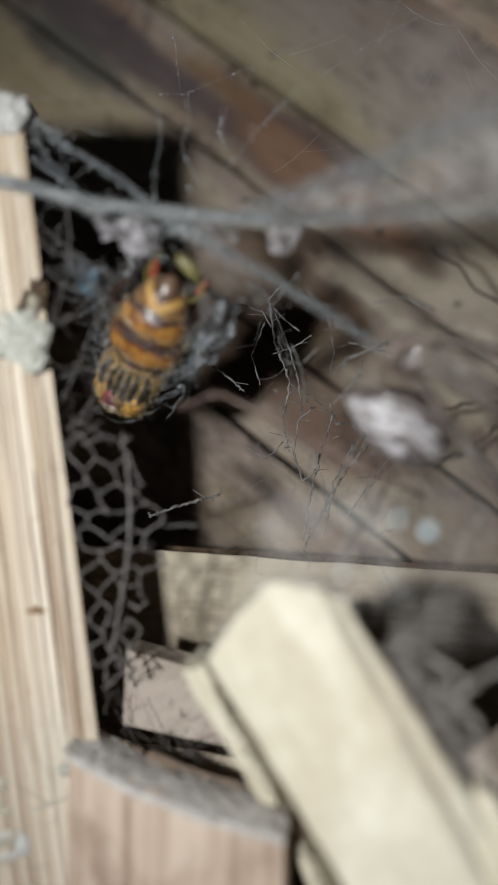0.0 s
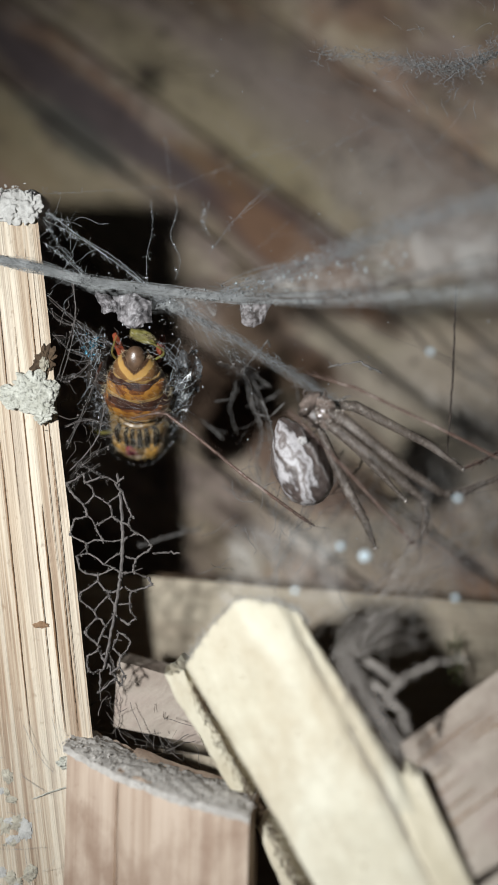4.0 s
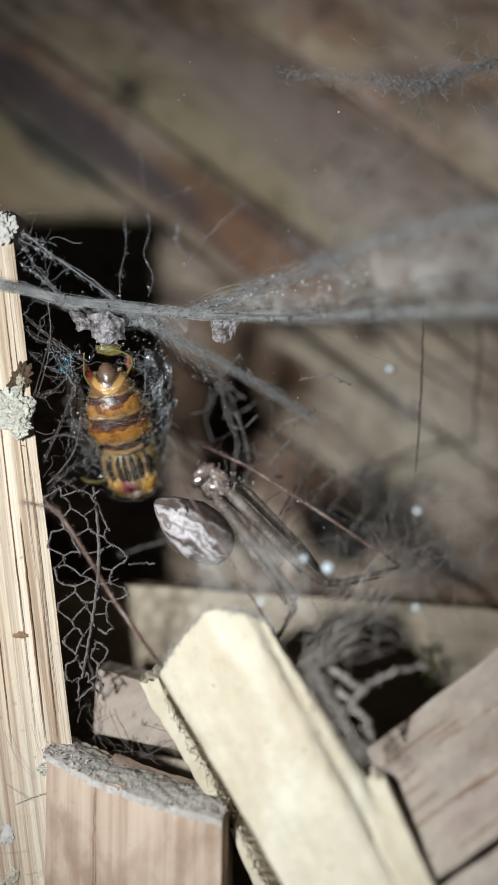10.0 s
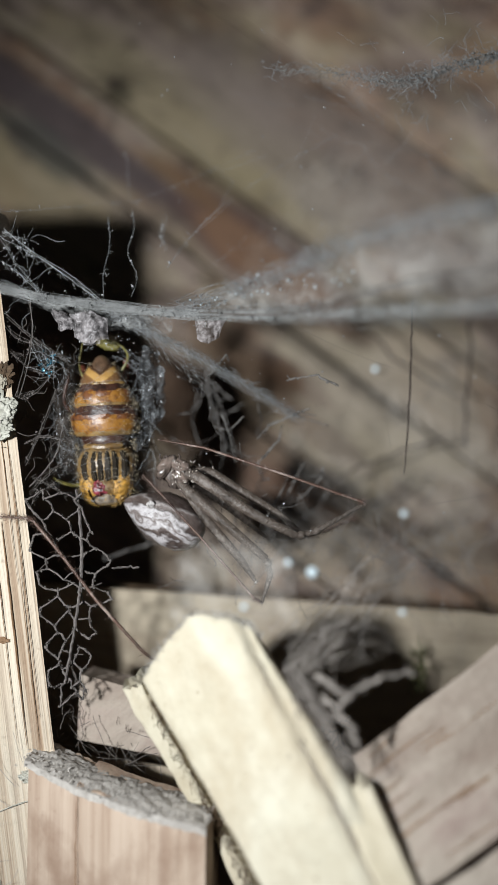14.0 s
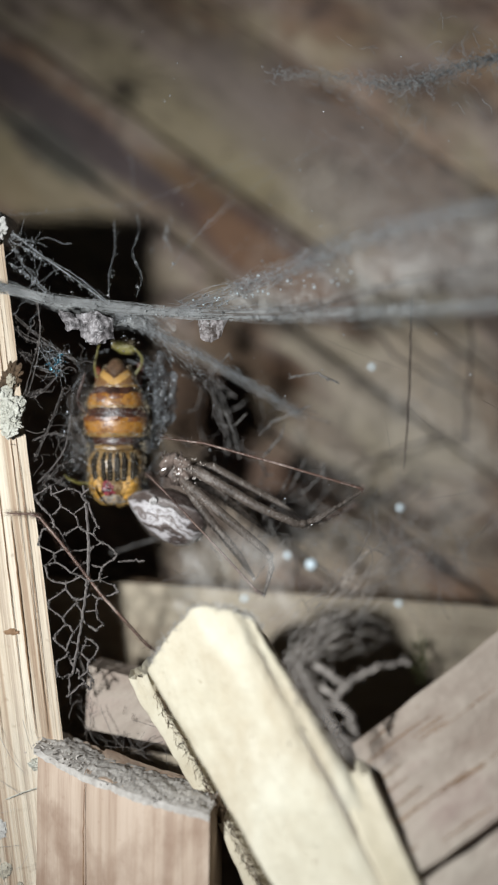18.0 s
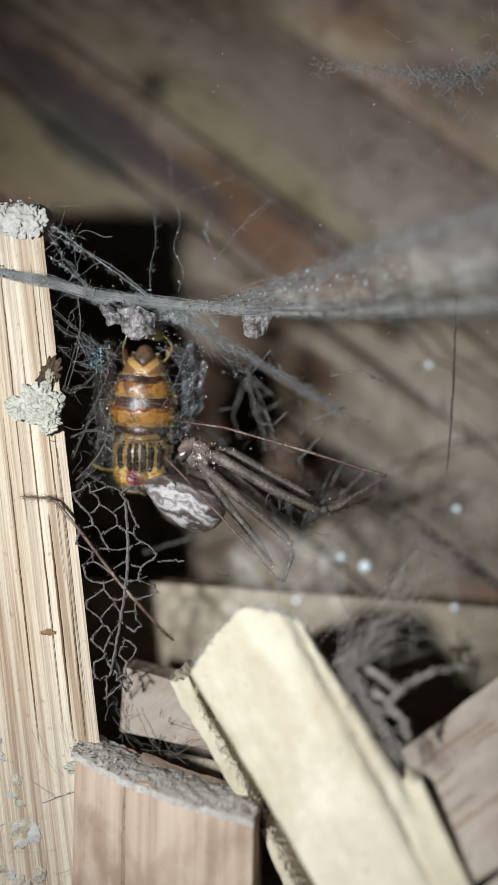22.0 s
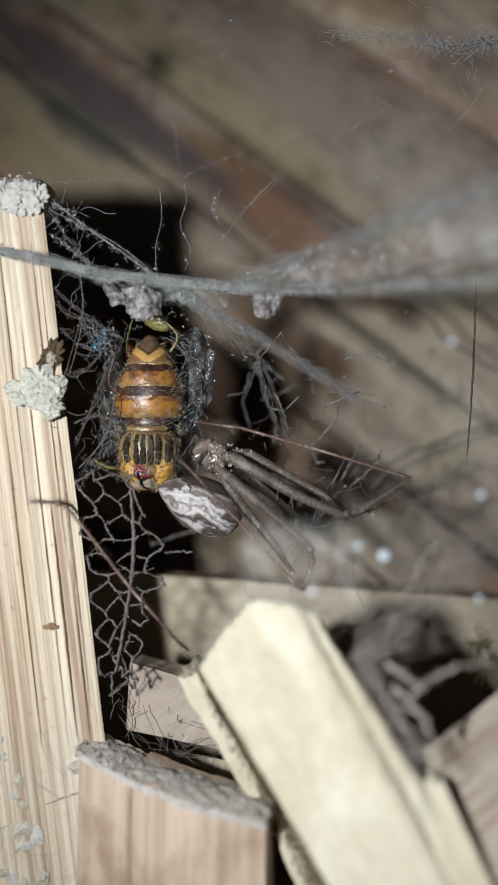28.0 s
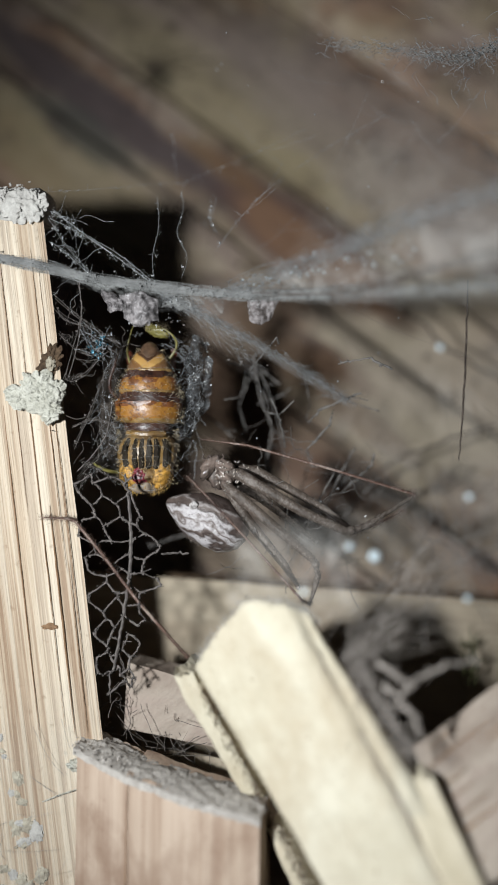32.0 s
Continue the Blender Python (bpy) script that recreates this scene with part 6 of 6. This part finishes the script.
SPIDER_WHITE = plain("spider_white", (0.34, 0.32, 0.31), 0.45, 0.5, 0.5, 3000)


def build_spider():
    sp = thing("spider", (0, 0, 0), "mottled brown and white cobweb spider with long thin legs", "spider")
    part("head_and_thorax", blob((0.15, 0.35, -0.1), (0.85, 0.75, 1.15), rough=0.3, seed=3, u=28, v=18), SPIDER_SKIN, sp, "shiny brown head and thorax")
    turn = Euler((0, radians(115), 0)).to_matrix()
    # the abdomen: blunt at one end, drawn out to the spinnerets at the other
    soup = Soup()
    lathe([(-3.9, 0.2, 0.2, 0), (-3.6, 0.5, 0.45, 0), (-2.9, 1.0, 0.95, 0), (-2.0, 1.5, 1.4, 0), (-0.8, 1.9, 1.75, 0), (0.4, 2.05, 1.85, 0), (1.6, 1.95, 1.75, 0), (2.5, 1.6, 1.45, 0), (3.05, 1.05, 0.95, 0), (3.35, 0.4, 0.35, 0)], 40, soup, seed=2, rough=0.14)
    soup.verts = [turn @ Vector((p.x * 1.0, p.y * 1.0, p.z * 0.93)) + Vector((0.45, 1.5, -4.05)) for p in soup.verts]
    ab = part("abdomen", soup, abdomen_material(), sp, "round abdomen with white wavy marks")
    for x, z, aim in ((0.75, 0.55, 0.3), (0.85, 0.15, 0.5), (0.8, -0.25, 0.8), (0.65, -0.6, 1.1), (-0.3, 0.7, -0.6), (-0.5, 0.1, -0.9)):
        part("leg_base", blob((x, -0.3, z), (0.85, 0.42, 0.38), Euler((0, aim, 0)).to_matrix(), rough=0.25, seed=x * 3 + z, u=24, v=14), SPIDER_GLOSS, sp, "glossy base of a leg")
    rnd = random.Random(46)
    # pale blobs paint the bright glints at the leg bases
    shine = Soup()
    for k in range(46):
        c = Vector((rnd.gauss(1.1, 0.7), -0.75 - 0.25 * rnd.random(), rnd.gauss(-0.3, 0.6)))
        blob(c, (0.035, 0.03, rnd.uniform(0.05, 0.14)), Euler((0, rnd.gauss(0.5, 0.5), 0)).to_matrix(), rough=0.3, seed=k, u=8, v=5, bm=shine)
    part("shining_bristle", shine, SPIDER_JOINT, sp, "pale bits painted as glints on the leg bases", kind="stuff")
    part("pale_spot", blob((-0.65, -0.02, -2.8), (0.3, 0.12, 0.34), Euler((0.35, 0.6, 0)).to_matrix(), rough=0.35, seed=8), SPIDER_WHITE, ab, "bright white spot near the waist")
    part("spinneret", blob((-2.6, 1.5, -2.7), (0.3, 0.3, 0.25), rough=0.3), SPIDER_SKIN, ab)
    part("jaw", blob((-0.35, -0.35, 0.85), (0.25, 0.28, 0.4), rough=0.3, seed=1), SPIDER_SKIN, sp, "shiny jaw")
    part("jaw", blob((0.25, -0.35, 0.9), (0.25, 0.28, 0.4), rough=0.3, seed=5), SPIDER_SKIN, sp, "shiny jaw")
    for k, (x, z) in enumerate(((-0.9, 0.9), (0.8, 1.0))):
        part("palp", tube([(x * 0.5, 0.0, 0.7), (x * 0.9, -0.3, 1.1), (x * 0.8, -0.5, 1.35)], [0.1, 0.09, 0.06], 6, steps=5), SPIDER_SKIN, sp, "short feeler")
    def on_abdomen(rnd):
        d = Vector([rnd.gauss(0, 1) for _ in range(3)]).normalized()
        return turn @ Vector((d.x * 1.95, d.y * 1.75, d.z * 2.8)) + Vector((0.45, 1.5, -4.05)), turn @ d

    def on_thorax(rnd):
        d = Vector([rnd.gauss(0, 1) for _ in range(3)]).normalized()
        return Vector((d.x * 0.95, d.y * 0.8 + 0.2, d.z * 1.2)), d

    part("abdomen_hair", hairs(700, on_abdomen, 0.22, 0.012, 44), SPIDER_LEG, ab, "fine pale bristles", kind="stuff")
    part("thorax_hair", hairs(220, on_thorax, 0.22, 0.01, 45), SPIDER_SKIN, sp, "fine pale bristles", kind="stuff")
    U = 0.0425
    legs = []

    def leg(pts, radii, skin=SPIDER_LEG, steps=6, hair=60, seed=0, on=None, name="leg"):
        line = [Vector((x * U, y, -z * U)) for x, y, z in pts]
        radii = [r * ((1.5 - 0.35 * k / max(1, len(radii) - 1)) if skin is SPIDER_LEG else 1.0) for k, r in enumerate(radii)]
        soup = tube(line, radii, 8, steps=1, seed=seed)
        rnd = random.Random(seed)
        for _ in range(hair * 3 * (len(line) - 1)):
            k = rnd.random() * (len(line) - 1)
            i = min(int(k), len(line) - 2)
            p = line[i].lerp(line[i + 1], k - i)
            d = (line[i + 1] - line[i]).normalized() + Vector([rnd.gauss(0, 0.8) for _ in range(3)])
            p = p + Vector([rnd.gauss(0, 0.1) for _ in range(3)])
            tube([p, p + d.normalized() * rnd.uniform(0.15, 0.55)], 0.011, 3, soup)
        if skin is SPIDER_LEG:
            blob(line[0], (radii[0] * 1.1,) * 3, rough=0.2, seed=1, u=12, v=8, bm=soup)
        ob = part(name, soup, skin, on or sp)
        if skin is SPIDER_LEG:
            part("joint", blob(line[-1], (radii[-1] * 0.7, radii[-1] * 0.7, radii[-1] * 0.7), rough=0.3, seed=seed, u=14, v=9), SPIDER_JOINT, ob if not on else on, "pale glassy joint")
        if not on:
            legs.append(ob)
        return ob

    up = leg([(10, 0, -5), (45, -0.6, 5), (150, -1.2, 68), (224, -1.4, 103), (238, -1.3, 103)], [0.3, 0.34, 0.3, 0.26, 0.2], seed=1)
    leg([(236, -1.3, 103), (262, -1.0, 96), (348, -0.5, 46)], [0.2, 0.19, 0.15], seed=2, on=up, name="shin")
    leg([(348, -0.5, 46), (345, -0.6, 42), (200, -1.2, -4), (60, -1.4, -46), (-22, -1.2, -58)], [0.13, 0.11, 0.1, 0.09, 0.06], SPIDER_LEG_RED, 5, 34, 3, up, "foot")
    up = leg([(5, 0, 10), (40, -1.0, 40), (110, -1.5, 100), (168, -1.6, 150), (174, -1.5, 160)], [0.28, 0.32, 0.29, 0.25, 0.18], seed=4)
    leg([(174, -1.5, 160), (178, -1.3, 180), (163, -1.2, 230)], [0.18, 0.18, 0.13], seed=5, on=up, name="shin")
    leg([(163, -1.2, 230), (150, -1.4, 222), (60, -1.9, 118), (-20, -2.0, 30), (-45, -1.8, 5)], [0.11, 0.1, 0.09, 0.08, 0.05], SPIDER_LEG_RED, 5, 34, 6, up, "foot")
    leg([(8, 0.4, 12), (60, 0.3, 90), (120, 0.2, 165), (145, 0.2, 205)], [0.28, 0.3, 0.26, 0.18], seed=7)
    up = leg([(8, 0.5, -8), (70, 0.6, -2), (190, 0.8, 66), (250, 1.0, 112)], [0.28, 0.3, 0.25, 0.18], seed=8)
    leg([(250, 1.0, 112), (290, 2.0, 100), (345, 3.2, 78)], [0.12, 0.1, 0.06], SPIDER_LEG_RED, seed=9, on=up, name="shin")
    leg([(5, 0.8, 5), (80, 1.2, 48), (180, 1.6, 130)], [0.26, 0.28, 0.2], seed=10)
    reach = leg([(-12, -0.5, 342), (-30, -1.2, 322), (-108, -1.8, 228), (-172, -2.0, 140), (-214, -2.0, 88), (-230, -2.0, 82), (-274, -1.8, 80)],
                [0.12, 0.13, 0.125, 0.12, 0.105, 0.085, 0.07], SPIDER_LEG_RED, 8, 40, 12)
    for ob in sp.children:
        if ob not in (ab, reach):
            for piece in [ob] + list(ob.children):
                piece.data.transform(Matrix.Translation(Vector((0.95, 0, -0.3)) * MM))
    for ob in sp.children_recursive:
        ob.data.transform(Matrix.Scale(1.016, 4))
    return sp, reach, legs[:-1], ab


spider, reaching_leg, spider_legs, spider_abdomen = build_spider()


# ---------------------------------------------------------------- a small moth that flits past
def build_moth():
    moth = thing("small_moth", (0, 0, 0), "small brown moth in flight with blurred wings", "moth")
    part("body", lathe([(-1.3, 0.15, 0.15, 0), (-0.8, 0.4, 0.38, 0), (0, 0.45, 0.42, 0), (0.7, 0.42, 0.4, 0), (1.2, 0.2, 0.2, 0)], 16), TWIG, moth)
    m = plain("moth_wing", (0.045, 0.034, 0.016), 0.85, 0.15, 0.7, 900)
    for side in (-1, 1):
        rim = [(0.02, 1.0), (0.5, 1.75), (1.1, 2.1), (1.8, 2.0), (2.4, 1.5), (2.7, 0.8)]
        hem = [(0.02, -1.1), (0.5, -1.8), (1.1, -2.1), (1.7, -1.8), (2.2, -1.1), (2.65, 0.2)]
        part("wing", sheet([(side * x, -0.35 - 0.1 * x, z) for x, z in rim], [(side * x, 0.05, z) for x, z in hem], 24, 12, 0.2, side + 4, 1.0), m, moth, "brown mottled wing")
        part("wing_fringe", shards([(side * x, -0.1, z) for x, z in hem], 120, 0.5, 0.02, 0.06, 91 + side, (side * 0.5, 0, -1)), m, moth, "fine fringe of scales", kind="stuff")
    return moth


moth = build_moth()


def motions():
    walk(fly, [(t, pose(x * MM, y * MM, z * MM, rx, ry, rz)) for t, x, y, z, rx, ry, rz in [
        (0, -10.86, 70.00, 103.03, 39.05, 32.21, 0),
        (0.5, -11.17, 70.00, 102.09, 50.41, 10.11, 0),
        (1, -10.99, 70.00, 102.50, 41.68, -1.32, 0),
        (1.5, -10.94, 70.00, 102.29, 51.59, 3.45, 0),
        (2, -10.63, 70.00, 102.43, 37.85, 1.94, 0),
        (2.5, -10.63, 70.00, 102.31, 32.88, 3.12, 0),
        (3, -10.52, 70.00, 102.08, 55, 8, 0),
        (3.5, -11.17, 70.00, 102.20, 51.96, 6.03, 0),
        (4, -10.71, 70.00, 102.85, 51.6, 7.13, 0),
        (4.5, -11.05, 70.00, 102.34, 53.63, 3.05, 0),
        (6.5, -10.04, 70.00, 101.94, 35.18, -7.67, 0),
        (7, -10.66, 70.00, 102.08, 35.28, -5.47, 0),
        (7.5, -9.94, 70.00, 101.67, 33.36, -2.71, 0),
        (8, -10.28, 70.00, 101.77, 32.64, -7.59, 0),
        (8.5, -10.60, 70.00, 101.97, 31.59, -5.87, 0),
        (9, -10.43, 70.00, 101.57, 31.17, -7.22, 0),
        (9.5, -10.63, 70.00, 101.50, 32.7, -6.22, 0),
        (10, -10.04, 70.00, 101.56, 28.7, -9.08, 0),
        (11, -10.77, 70.00, 101.77, 28.53, -3.38, 0),
        (12, -10.56, 70.00, 101.93, 30.06, -5.84, 0),
        (13, -10.38, 70.00, 101.77, 16.43, -3.95, 0),
        (14, -10.17, 70.00, 101.59, 1.69, -1.56, 0),
        (14.5, -9.87, 70.00, 101.50, 7.12, -0.45, 0),
        (16.5, -10.20, 70.00, 101.56, 0, 0, 0),
        (17, -10.63, 70.00, 101.95, 9.8, 0.67, 0),
        (18, -9.76, 70.00, 101.25, 2.49, 1.6, 0),
        (19, -10.40, 70.00, 101.52, 16.13, 0.48, 0),
        (20, -10.55, 70.00, 101.55, 0, 2.91, 0),
        (21, -9.89, 70.00, 101.76, 0, 3.3, 0),
        (22, -10.70, 70.00, 102.05, 10.34, 3.89, 0),
        (23, -10.53, 70.00, 101.20, 0, 0.43, 0),
        (24, -10.47, 70.00, 101.44, 0, 1.47, 0),
        (25, -10.42, 70.00, 101.53, 0, 1.01, 0),
        (28, -10.67, 70.00, 101.40, 0, 1.28, 0),
        (29, -10.45, 70.00, 101.68, 0, 2.36, 0),
        (30, -10.72, 70.00, 101.86, 10.74, 2.43, 0),
        (31, -10.46, 70.00, 101.50, 0, 2.63, 0),
        (32, -10.56, 70.00, 101.30, 0, 2.05, 0),
    ]])
    walk(spider, [(t, pose(x * MM, y * MM, z * MM, rx, ry, rz)) for t, x, y, z, rx, ry, rz in [
        (0, 4.38, 60.76, 101.69, 0, -6, 0),
        (0.5, 6.90, 61.40, 103.42, 0, -4, 0),
        (1, 8.74, 62.33, 104.77, 0, -4, 0),
        (1.5, 9.44, 62.41, 104.26, 0, -4, 0),
        (2, 8.69, 62.43, 104.90, 0, -4, 0),
        (2.5, 7.36, 62.93, 103.39, 0, -2, 0),
        (3, 3.70, 62.42, 101.05, 0, 0, 0),
        (3.5, 1.78, 62.94, 101.44, 0, 2, 0),
        (4, 1.88, 63.46, 102.18, 0, 4, 0),
        (4.5, 2.63, 63.99, 102.67, 0, 4, 0),
        (6.5, 1.07, 63.45, 98.90, 0, 6, 0),
        (7, -4.29, 61.84, 98.65, 0, 8, 0),
        (7.5, -3.19, 62.23, 98.17, 0, 8, 0),
        (8, -4.25, 62.20, 96.57, 0, 8, 0),
        (8.5, -5.51, 62.23, 97.82, 0, 8, 0),
        (9, -4.82, 62.20, 97.06, 0, 8, 0),
        (9.5, -5.07, 62.23, 97.07, 0, 8, 0),
        (10, -3.66, 62.23, 98.17, 0, 8, 0),
        (11, -6.15, 62.20, 96.00, 0, 8, 0),
        (12, -5.39, 62.18, 96.06, 0, 6, 0),
        (13, -5.71, 62.31, 95.53, 0, 4, 0),
        (13.5, -5.75, 64.92, 97.05, 0, 2, 0),
        (14, -5.66, 67.53, 98.72, 0, 0, 0),
        (16.5, -6.33, 67.52, 98.92, 0, 0, 0),
        (17, -6.57, 67.52, 99.06, 0, 0, 0),
        (18, -5.84, 67.55, 98.63, 0, 0, 0),
        (19, -6.62, 67.57, 99.26, 0, 0, 0),
        (20, -6.87, 67.56, 99.15, 0, 0, 0),
        (21, -6.84, 67.57, 99.32, 0, 0, 0),
        (22, -7.55, 67.54, 99.73, 0, 0, 0),
        (23, -7.17, 67.53, 98.86, 0, 0, 0),
        (24, -7.21, 67.49, 99.42, 0, 0, 0),
        (25, -6.61, 67.48, 98.58, 0, 0, 0),
        (28, -7.01, 67.49, 98.57, 0, 0, 0),
        (29, -6.87, 67.49, 98.51, 0, 0, 0),
        (30, -6.98, 67.50, 98.34, 0, 0, 0),
        (31, -5.30, 67.51, 97.91, 0, 0, 0),
        (32, -6.18, 67.51, 97.53, 0, 0, 0),
    ]])
    walk(reaching_leg, [(t, pose(x * MM, y * MM, z * MM, back, turn, 0)) for t, x, y, z, back, turn in (
        (0.0, -2.24, 4.07, 5.28, 0.0, -18.0), (3.0, -2.24, 4.07, 5.28, 0.0, -18.0), (4.5, -2.24, 4.07, 5.23, 0.0, -18.0), (6.5, -0.35, 1.60, 2.05, 0.0, -8.0),
        (7.5, 0.0, 0.0, 0.0, 0.0, 0.0), (9.0, 0.0, 0.0, 0.5, 0.0, -2.0), (14.0, 0.0, 0.0, 0.0, 0.0, 0.0), (32.0, 0.0, 0.0, 0.0, 0.0, 0.0))])
    # the legs step while the spider walks and are drawn in while it feeds low
    for leg, step, draw in zip(spider_legs, (5.0, -5.0, 7.0, -6.0, 4.0), (9.0, 3.0, -4.0, 9.0, 2.0)):
        walk(leg, [(t, pose(0, 0, 0, 0, angle, 0)) for t, angle in (
            (0.0, step), (0.5, -step), (1.0, step), (1.5, -step), (2.0, step), (2.5, -step), (3.0, step), (3.5, -step), (4.0, step), (4.5, 0.0),
            (6.5, draw * 0.5), (7.0, draw), (13.0, draw), (14.0, draw * 0.3), (16.5, 0.0), (32.0, 0.0))])
    # the abdomen hangs upright while the spider comes, then swings round
    hub = Vector((0.2, 0.91, -4.06)) * MM
    walk(spider_abdomen, [(t, Matrix.Translation(hub) @ pose(0, 0, 0, 0, angle, 0) @ Matrix.Translation(-hub)) for t, angle in (
        (0.0, 10.0), (1.0, 26.0), (2.2, 36.0), (3.0, 8.0), (4.0, 38.0), (4.5, 34.0), (6.5, 14.0), (7.0, 5.0), (13.0, 2.0), (14.0, 0.0), (32.0, 0.0))])
    walk(moth, [(t, pose(x * MM, y * MM, z * MM, 20, ry, 10)) for t, x, y, z, ry in [
        (0, -26.5, 88, 117.5, 0),
        (19.6, -26.5, 88, 117.5, 0),
        (19.8, -8.56, 80, 114.67, 20),
        (19.9, -0.12, 66, 117.93, 35),
        (20, 5.53, 60, 125.32, 25),
        (20.1, 6.8, 60, 130.45, 10),
        (20.2, 11.16, 60, 136.72, 60),
        (20.3, 19.51, 62, 124.84, 100),
        (20.5, 33.09, 70, 121.4, 120),
        (32, 32.82, 70, 120.66, 120),
    ]])


motions()
